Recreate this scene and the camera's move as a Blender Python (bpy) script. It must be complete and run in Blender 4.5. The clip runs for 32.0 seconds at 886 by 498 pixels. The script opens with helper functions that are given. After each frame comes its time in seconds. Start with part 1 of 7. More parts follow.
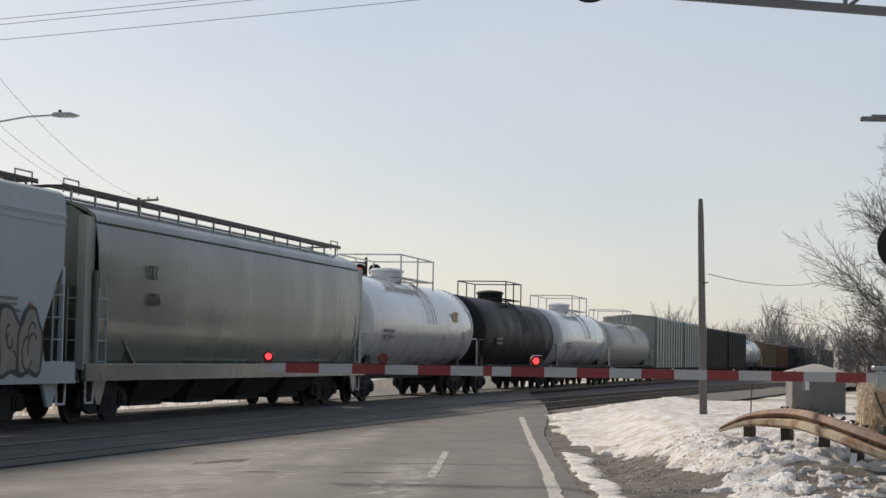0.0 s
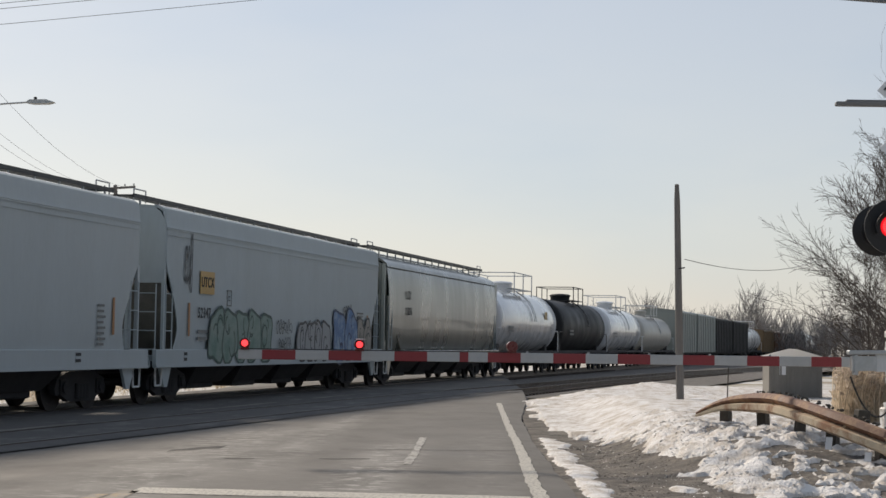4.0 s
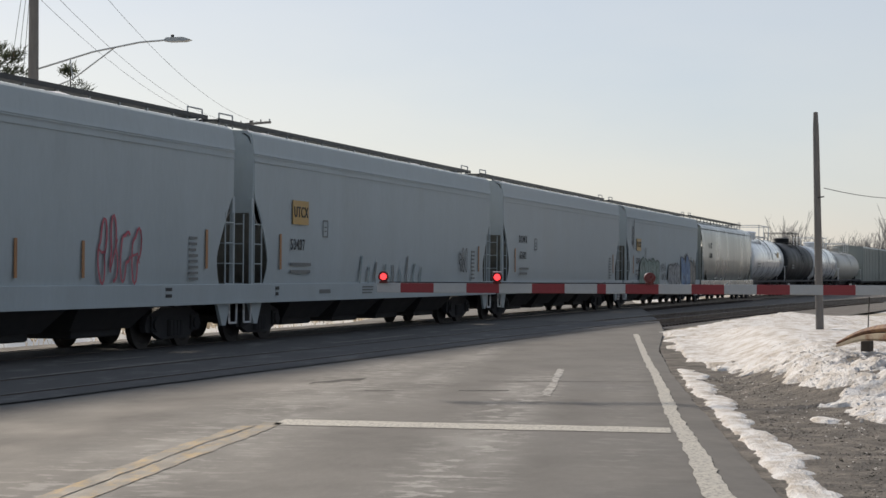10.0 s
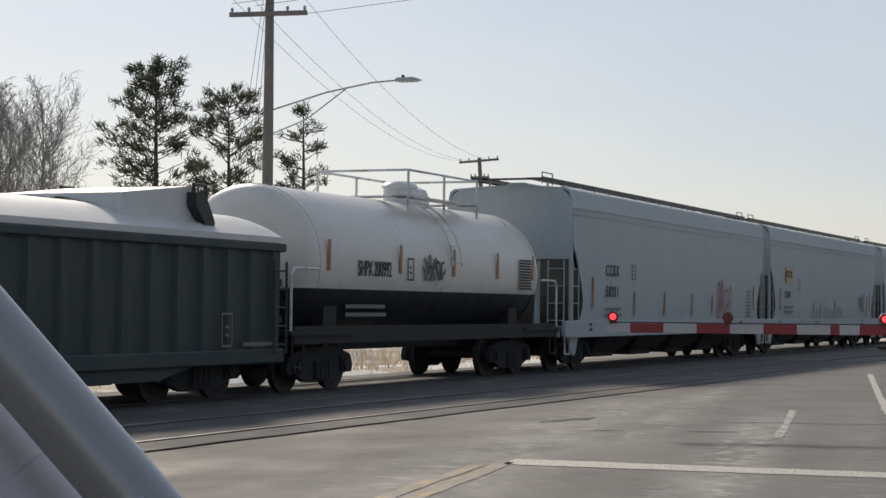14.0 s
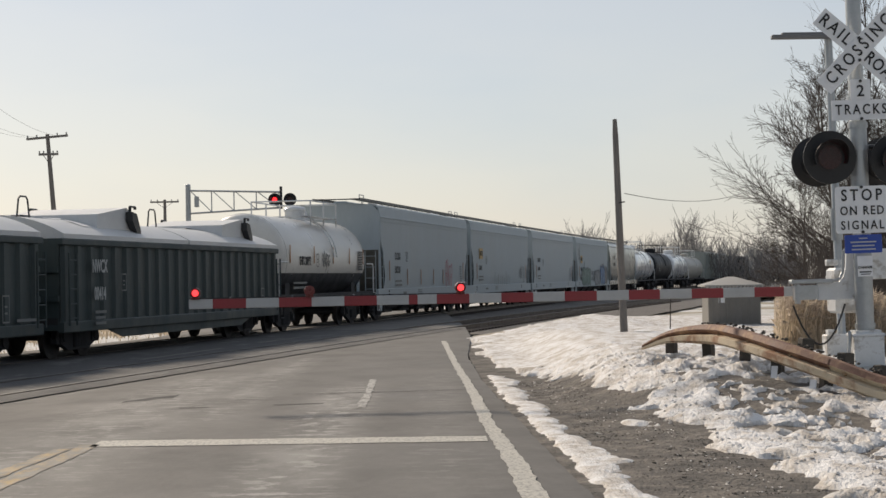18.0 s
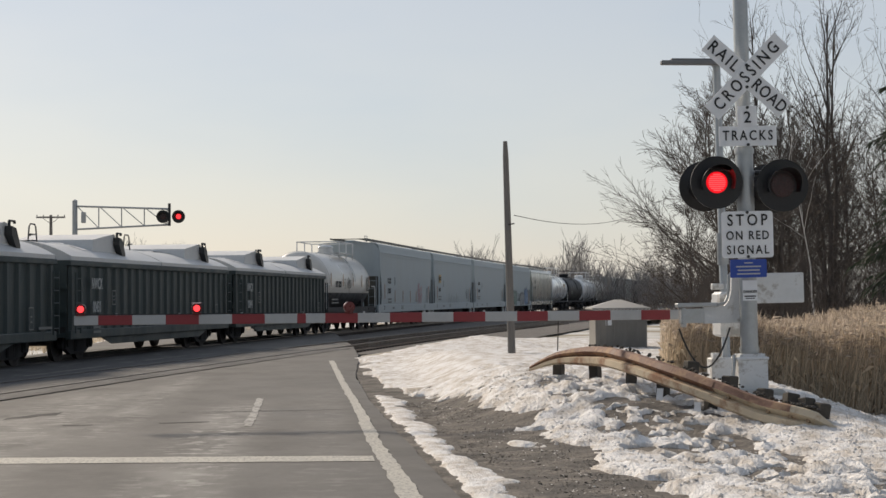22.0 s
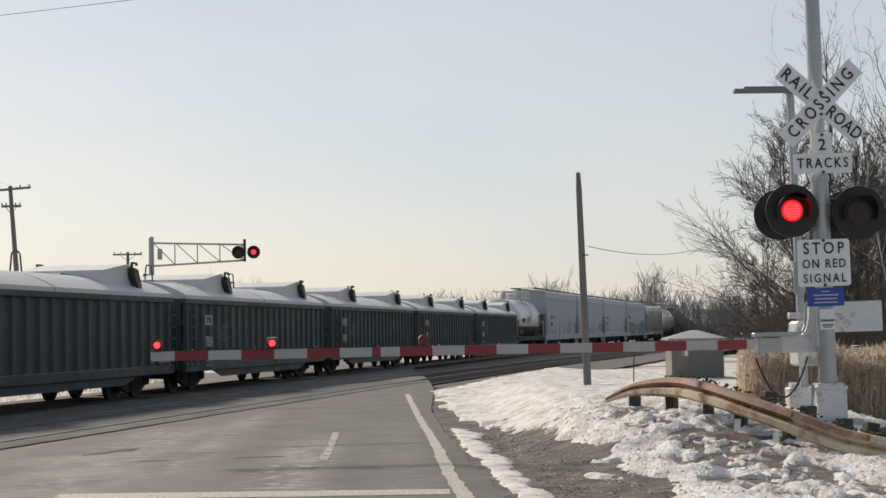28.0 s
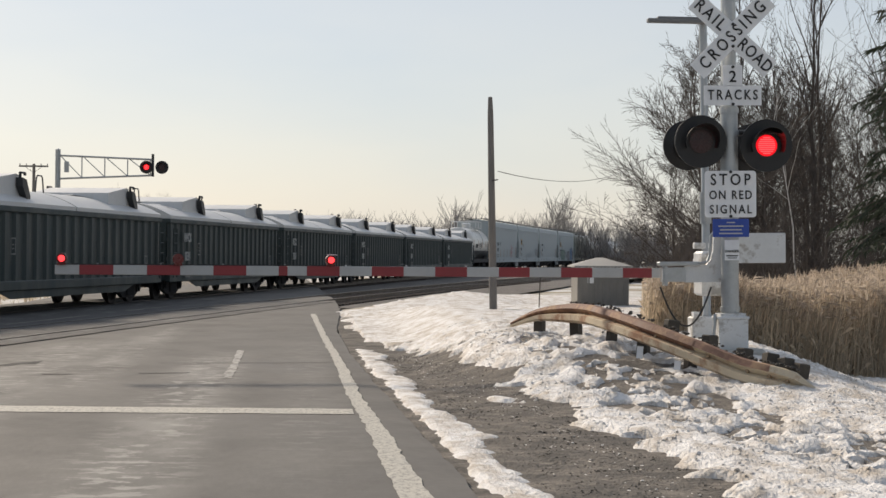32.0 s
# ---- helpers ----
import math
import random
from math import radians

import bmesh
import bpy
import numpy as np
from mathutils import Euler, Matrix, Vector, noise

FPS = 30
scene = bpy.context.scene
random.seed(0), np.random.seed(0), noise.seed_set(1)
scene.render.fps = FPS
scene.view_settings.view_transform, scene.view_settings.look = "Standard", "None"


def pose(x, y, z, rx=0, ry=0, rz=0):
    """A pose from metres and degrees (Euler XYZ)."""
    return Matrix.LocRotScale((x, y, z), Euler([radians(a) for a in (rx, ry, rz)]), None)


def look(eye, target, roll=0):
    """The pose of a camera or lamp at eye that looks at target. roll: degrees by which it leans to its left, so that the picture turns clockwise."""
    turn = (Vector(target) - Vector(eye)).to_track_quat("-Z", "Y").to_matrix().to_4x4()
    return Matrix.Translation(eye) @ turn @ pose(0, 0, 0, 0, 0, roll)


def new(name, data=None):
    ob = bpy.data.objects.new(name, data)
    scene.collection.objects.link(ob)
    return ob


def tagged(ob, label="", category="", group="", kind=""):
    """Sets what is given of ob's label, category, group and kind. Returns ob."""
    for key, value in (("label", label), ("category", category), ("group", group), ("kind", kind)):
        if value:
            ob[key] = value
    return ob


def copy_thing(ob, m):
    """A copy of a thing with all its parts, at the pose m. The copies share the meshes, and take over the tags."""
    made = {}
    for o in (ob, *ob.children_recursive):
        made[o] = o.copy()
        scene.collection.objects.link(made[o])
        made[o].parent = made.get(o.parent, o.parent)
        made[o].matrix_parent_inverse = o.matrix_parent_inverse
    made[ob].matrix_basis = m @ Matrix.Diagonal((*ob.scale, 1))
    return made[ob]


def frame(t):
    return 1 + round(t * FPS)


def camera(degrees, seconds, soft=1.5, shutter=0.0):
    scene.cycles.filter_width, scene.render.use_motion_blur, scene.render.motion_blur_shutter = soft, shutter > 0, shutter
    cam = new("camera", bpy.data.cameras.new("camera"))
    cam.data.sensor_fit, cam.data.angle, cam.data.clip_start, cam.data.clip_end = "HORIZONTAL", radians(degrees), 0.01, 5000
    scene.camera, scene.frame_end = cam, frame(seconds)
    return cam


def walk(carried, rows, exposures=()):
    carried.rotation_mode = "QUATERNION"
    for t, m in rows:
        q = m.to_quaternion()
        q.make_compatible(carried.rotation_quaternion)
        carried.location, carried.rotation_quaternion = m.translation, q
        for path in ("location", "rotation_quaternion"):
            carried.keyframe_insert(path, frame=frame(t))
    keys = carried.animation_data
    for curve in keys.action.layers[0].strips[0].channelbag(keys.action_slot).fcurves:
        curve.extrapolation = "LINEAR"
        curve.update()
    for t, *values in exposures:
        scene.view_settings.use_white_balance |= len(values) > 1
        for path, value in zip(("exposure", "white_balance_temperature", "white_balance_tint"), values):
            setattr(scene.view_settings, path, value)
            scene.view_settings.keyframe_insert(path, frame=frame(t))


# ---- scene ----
# the camera, held by hand in a standing vehicle, turns from the train to the crossing signal
cam = camera(27.49, 32.0)
walk(cam, [
    (0.0, pose(0.084, 0.119, 1.427, 93.387, -1.122, 2.343)),
    (0.5, pose(0.072, 0.133, 1.460, 93.468, -0.635, 2.499)),
    (1.0, pose(0.088, 0.133, 1.462, 93.770, -0.558, 2.492)),
    (1.5, pose(0.086, 0.134, 1.463, 93.929, -0.008, 2.713)),
    (2.0, pose(0.080, 0.134, 1.446, 94.182, -0.062, 2.622)),
    (2.5, pose(0.088, 0.165, 1.448, 94.417, -1.003, 2.227)),
    (3.0, pose(0.084, 0.149, 1.453, 94.084, -1.167, 2.231)),
    (3.5, pose(0.090, 0.148, 1.455, 93.487, -1.050, 1.958)),
    (4.0, pose(0.105, 0.126, 1.423, 92.970, -0.897, 1.656)),
    (4.5, pose(0.084, 0.132, 1.449, 92.097, -0.426, 1.783)),
    (6.5, pose(0.082, 0.109, 1.425, 90.854, 0.374, 2.327)),
    (7.0, pose(0.089, 0.100, 1.424, 90.937, 0.732, 2.952)),
    (7.5, pose(0.075, 0.080, 1.428, 91.167, 0.807, 3.982)),
    (8.0, pose(0.086, 0.093, 1.438, 91.282, 0.558, 5.242)),
    (8.5, pose(0.081, 0.076, 1.442, 91.079, -0.141, 5.570)),
    (9.0, pose(0.082, 0.075, 1.438, 91.002, -0.526, 5.628)),
    (9.5, pose(0.084, 0.070, 1.436, 90.923, -0.525, 5.767)),
    (10.0, pose(0.077, 0.068, 1.432, 90.763, -0.426, 5.916)),
    (10.5, pose(0.080, 0.052, 1.436, 90.975, -0.108, 6.874)),
    (11.0, pose(0.080, 0.050, 1.446, 91.555, 0.134, 10.304)),
    (11.5, pose(0.063, 0.024, 1.451, 92.211, -0.048, 13.643)),
    (12.0, pose(0.076, 0.013, 1.461, 92.152, -0.121, 13.782)),
    (12.5, pose(0.091, 0.006, 1.472, 91.928, -0.032, 13.622)),
    (13.0, pose(0.086, -0.014, 1.465, 91.782, -0.184, 13.536)),
    (13.5, pose(0.083, -0.037, 1.471, 91.536, -0.319, 13.400)),
    (15.5, pose(-0.029, -0.132, 1.516, 93.323, -3.900, 8.572)),
    (16.0, pose(-0.031, -0.089, 1.506, 92.177, -1.140, 2.019)),
    (16.5, pose(-0.031, -0.079, 1.496, 91.063, 0.643, -0.312)),
    (17.0, pose(-0.036, -0.072, 1.497, 90.994, 1.152, -0.759)),
    (17.5, pose(-0.023, -0.085, 1.492, 91.060, 1.169, -0.427)),
    (18.0, pose(-0.029, -0.082, 1.497, 90.960, 1.065, -0.321)),
    (18.5, pose(-0.031, -0.081, 1.499, 90.958, 0.901, -0.338)),
    (19.0, pose(-0.031, -0.073, 1.493, 90.920, 1.014, -0.251)),
    (19.5, pose(-0.026, -0.075, 1.492, 91.115, 1.182, -0.211)),
    (20.0, pose(-0.027, -0.073, 1.492, 91.285, 0.908, -0.709)),
    (20.5, pose(-0.034, -0.066, 1.499, 91.135, 0.490, -2.632)),
    (21.0, pose(-0.032, -0.067, 1.496, 91.605, 0.185, -3.681)),
    (21.5, pose(-0.032, -0.065, 1.491, 91.645, 0.205, -3.547)),
    (22.0, pose(-0.030, -0.070, 1.489, 91.562, 0.364, -3.837)),
    (22.5, pose(-0.026, -0.062, 1.493, 91.484, 0.734, -3.622)),
    (23.0, pose(-0.028, -0.061, 1.492, 91.051, 1.319, -3.122)),
    (23.5, pose(-0.020, -0.053, 1.485, 90.182, 1.579, -3.677)),
    (24.0, pose(-0.010, -0.046, 1.478, 89.570, 1.530, -4.955)),
    (24.5, pose(-0.013, -0.045, 1.480, 89.761, 1.401, -5.171)),
    (25.0, pose(-0.016, -0.044, 1.476, 89.800, 1.328, -5.137)),
    (25.5, pose(-0.013, -0.044, 1.479, 89.833, 1.241, -4.552)),
    (26.0, pose(-0.016, -0.051, 1.477, 90.874, 0.946, -2.376)),
    (26.5, pose(-0.026, -0.061, 1.486, 92.107, 0.360, -1.230)),
    (28.5, pose(-0.020, -0.049, 1.483, 92.631, 1.192, -1.636)),
    (29.0, pose(-0.023, -0.047, 1.478, 92.055, 1.167, -1.958)),
    (29.5, pose(-0.024, -0.047, 1.481, 91.523, 1.101, -2.276)),
    (30.0, pose(-0.018, -0.049, 1.480, 90.880, 0.983, -3.006)),
    (30.5, pose(-0.018, -0.047, 1.483, 90.552, 0.941, -3.575)),
    (31.0, pose(-0.018, -0.049, 1.480, 90.402, 0.317, -4.127)),
    (31.5, pose(-0.021, -0.047, 1.481, 90.473, -0.407, -4.503)),
    (32.0, pose(-0.017, -0.048, 1.480, 90.159, -0.554, -4.375)),
], exposures=[(0.0, 0.0, 6560, 12), (13.0, 0.02, 6430, 12), (15.6, -0.22, 6400, 12), (16.2, -0.05, 6600, 12), (17.0, 0.02, 6720, 12), (20.0, 0.02, 6680, 12), (23.0, 0.0, 6680, 12), (26.0, 0.17, 6720, 12), (29.0, 0.03, 6680, 12), (32.0, 0.14, 6720, 12)])


# ---------------------------------------------------------------- light
SUN_AZ, SUN_EL = -31.0, 30.5          # degrees from +y towards +x, and above the horizon
world = bpy.data.worlds.new("hazy_winter_sky")
scene.world = world
world.use_nodes = True
wn = world.node_tree.nodes
sky = wn.new("ShaderNodeTexSky")
sky.sky_type, sky.sun_disc = "NISHITA", False
sky.sun_elevation, sky.sun_rotation = radians(SUN_EL), radians(SUN_AZ)
sky.air_density, sky.dust_density, sky.ozone_density = 1.0, 0.8, 2.0
wl = world.node_tree.links
wn["Background"].inputs["Strength"].default_value = 0.035
wl.new(sky.outputs[0], wn["Background"].inputs["Color"])
# thin, even high haze over the blue: warmer and lighter near the horizon
haze = wn.new("ShaderNodeBackground")
haze.inputs["Strength"].default_value = 0.575
wco = wn.new("ShaderNodeTexCoord")
wsep = wn.new("ShaderNodeSeparateXYZ")
wl.new(wco.outputs["Generated"], wsep.inputs[0])
wr = wn.new("ShaderNodeValToRGB")
wr.color_ramp.elements[0].position, wr.color_ramp.elements[0].color = 0.0, (0.70, 0.71, 0.715, 1)
wr.color_ramp.elements[1].position, wr.color_ramp.elements[1].color = 0.30, (0.625, 0.68, 0.745, 1)
mid = wr.color_ramp.elements.new(0.10)
mid.color = (0.695, 0.715, 0.73, 1)
wl.new(wsep.outputs["Z"], wr.inputs[0])
wnz = wn.new("ShaderNodeTexNoise")
wnz.inputs["Scale"].default_value, wnz.inputs["Detail"].default_value = 5.0, 4.0
wmp = wn.new("ShaderNodeMapping")
wmp.inputs["Scale"].default_value = (1.0, 0.6, 3.0)
wl.new(wco.outputs["Generated"], wmp.inputs[0])
wl.new(wmp.outputs[0], wnz.inputs["Vector"])
wmx = wn.new("ShaderNodeMix")
wmx.data_type, wmx.blend_type = "RGBA", "MIX"
wmr = wn.new("ShaderNodeMapRange")
wmr.inputs["From Min"].default_value, wmr.inputs["From Max"].default_value, wmr.inputs["To Max"].default_value = 0.42, 0.70, 0.55
wl.new(wnz.outputs[0], wmr.inputs["Value"])
wl.new(wmr.outputs[0], wmx.inputs[0])
wl.new(wr.outputs[0], wmx.inputs[6])
wmx.inputs[7].default_value = (0.54, 0.62, 0.72, 1)
# the haze is brightest on the sun's side and dimmer behind
wdot = wn.new("ShaderNodeVectorMath")
wdot.operation = "DOT_PRODUCT"
wdot.inputs[1].default_value = (math.sin(radians(SUN_AZ)), math.cos(radians(SUN_AZ)), 0.0)
wl.new(wco.outputs["Generated"], wdot.inputs[0])
wdim = wn.new("ShaderNodeMapRange")
wdim.inputs["From Min"].default_value, wdim.inputs["From Max"].default_value = -0.6, 0.5
wdim.inputs["To Min"].default_value, wdim.inputs["To Max"].default_value = 0.30, 0.575
wl.new(wdot.outputs["Value"], wdim.inputs["Value"])
wl.new(wdim.outputs[0], haze.inputs["Strength"])
wl.new(wmx.outputs[2], haze.inputs["Color"])
wadd = wn.new("ShaderNodeAddShader")
wl.new(wn["Background"].outputs[0], wadd.inputs[0])
wl.new(haze.outputs[0], wadd.inputs[1])
wl.new(wadd.outputs[0], wn["World Output"].inputs["Surface"])
sun = new("sun", bpy.data.lights.new("sun", "SUN"))
sun.data.energy, sun.data.angle, sun.data.color = 3.35, radians(7.0), (1.0, 0.87, 0.70)
sd = Vector((math.sin(radians(SUN_AZ)) * math.cos(radians(SUN_EL)), math.cos(radians(SUN_AZ)) * math.cos(radians(SUN_EL)), math.sin(radians(SUN_EL))))
sun.matrix_basis = look(sd * 60, (0, 0, 0))
scene.view_settings.exposure = 0.0

# ---------------------------------------------------------------- materials


def material(name, color, rough=0.6, metal=0.0, vary=0.25, scale=3.0, fine=40.0, bump=0.1, tint=None, spots=None, spot_scale=1.2, spot_cover=0.5, spot_soft=0.04, random=0.0, coat=0.0, coords="Object", stretch=(1, 1, 1), spec=None, dist=0.02, island=0.0):
    """Paint, metal, stone: base colour with stains at one scale, grain at another, and relief. spots: a second colour in patches."""
    m = bpy.data.materials.new(name)
    m.use_nodes = True
    nt = m.node_tree
    n, l = nt.nodes, nt.links
    bsdf = n["Principled BSDF"]
    co = n.new("ShaderNodeTexCoord")
    mp = n.new("ShaderNodeMapping")
    mp.inputs["Scale"].default_value = stretch
    l.new(co.outputs[coords], mp.inputs["Vector"])

    def noise_node(s, d=4.0, r=0.6):
        t = n.new("ShaderNodeTexNoise")
        t.inputs["Scale"].default_value, t.inputs["Detail"].default_value, t.inputs["Roughness"].default_value = s, d, r
        l.new(mp.outputs[0], t.inputs["Vector"])
        return t

    def ramp(src, a, b):
        r = n.new("ShaderNodeMapRange")
        r.inputs["From Min"].default_value, r.inputs["From Max"].default_value = a, b
        l.new(src, r.inputs["Value"])
        return r.outputs[0]

    def mix(fac, a, b, blend="MIX"):
        x = n.new("ShaderNodeMix")
        x.data_type, x.blend_type = "RGBA", blend
        for sock, v in ((x.inputs[0], fac), (x.inputs[6], a), (x.inputs[7], b)):
            if isinstance(v, (int, float)):
                sock.default_value = v
            elif isinstance(v, (tuple, list)):
                sock.default_value = (*v[:3], 1)
            else:
                l.new(v, sock)
        return x.outputs[2]

    big, small = noise_node(scale), noise_node(fine, 3.0)
    dark = tuple(c * (1 - vary) for c in color)
    light = tuple(min(1, c * (1 + vary)) for c in color) if tint is None else tint
    col = mix(ramp(big.outputs[0], 0.3, 0.7), dark, light)
    col = mix(0.35, col, mix(ramp(small.outputs[0], 0.25, 0.75), tuple(c * (1 - vary) for c in color), tuple(min(1, c * (1 + vary)) for c in color)))
    if spots:
        sp = noise_node(spot_scale, 6.0, 0.7)
        e = 0.62 - 0.25 * spot_cover
        col = mix(ramp(sp.outputs[0], e - spot_soft, e + spot_soft), col, spots)
    if random:
        oi = n.new("ShaderNodeObjectInfo")
        hs = n.new("ShaderNodeHueSaturation")
        l.new(col, hs.inputs["Color"])
        r = n.new("ShaderNodeMapRange")
        r.inputs["To Min"].default_value, r.inputs["To Max"].default_value = 1 - random, 1 + random
        l.new(oi.outputs["Random"], r.inputs["Value"])
        l.new(r.outputs[0], hs.inputs["Value"])
        col = hs.outputs[0]
    if island:
        gi = n.new("ShaderNodeNewGeometry")
        hs = n.new("ShaderNodeHueSaturation")
        l.new(col, hs.inputs["Color"])
        r = n.new("ShaderNodeMapRange")
        r.inputs["To Min"].default_value, r.inputs["To Max"].default_value = 1 - island, 1 + island
        l.new(gi.outputs["Random Per Island"], r.inputs["Value"])
        l.new(r.outputs[0], hs.inputs["Value"])
        col = hs.outputs[0]
    l.new(col, bsdf.inputs["Base Color"])
    bsdf.inputs["Metallic"].default_value = metal
    if coat:
        bsdf.inputs["Coat Weight"].default_value, bsdf.inputs["Coat Roughness"].default_value = coat, 0.04
    if spec is not None:
        bsdf.inputs["Specular IOR Level"].default_value = spec
    l.new(ramp_to(nt, big.outputs[0], max(0.05, rough - 0.12), min(1, rough + 0.12)), bsdf.inputs["Roughness"])
    if bump:
        bp = n.new("ShaderNodeBump")
        bp.inputs["Strength"].default_value, bp.inputs["Distance"].default_value = bump, dist
        l.new(small.outputs[0], bp.inputs["Height"])
        l.new(bp.outputs[0], bsdf.inputs["Normal"])
    return m


def ramp_to(nt, src, a, b):
    r = nt.nodes.new("ShaderNodeMapRange")
    r.inputs["From Min"].default_value, r.inputs["From Max"].default_value = 0.3, 0.7
    r.inputs["To Min"].default_value, r.inputs["To Max"].default_value = a, b
    nt.links.new(src, r.inputs["Value"])
    return r.outputs[0]


def glow(name, color, strength):
    m = bpy.data.materials.new(name)
    m.use_nodes = True
    b = m.node_tree.nodes["Principled BSDF"]
    b.inputs["Base Color"].default_value = (*[c * 0.3 for c in color], 1)
    b.inputs["Emission Color"].default_value = (*color, 1)
    b.inputs["Emission Strength"].default_value = strength
    b.inputs["Specular IOR Level"].default_value = 0.1
    return m


def two_tone(name, low, high, level, rough):
    """Paint in two colours that meet at a level of the thing's own height, streaked with grime."""
    m = material(name, high, rough, vary=0.12, scale=1.5, fine=25, bump=0.03)
    n, l = m.node_tree.nodes, m.node_tree.links
    bsdf = n["Principled BSDF"]
    old = bsdf.inputs["Base Color"].links[0].from_socket
    co = n.new("ShaderNodeTexCoord")
    sep = n.new("ShaderNodeSeparateXYZ")
    l.new(co.outputs["Object"], sep.inputs[0])
    gt = n.new("ShaderNodeMath")
    gt.operation = "GREATER_THAN"
    gt.inputs[1].default_value = level
    l.new(sep.outputs["Z"], gt.inputs[0])
    x = n.new("ShaderNodeMix")
    x.data_type = "RGBA"
    l.new(gt.outputs[0], x.inputs[0])
    x.inputs[6].default_value = (*low, 1)
    l.new(old, x.inputs[7])
    l.new(x.outputs[2], bsdf.inputs["Base Color"])
    return m


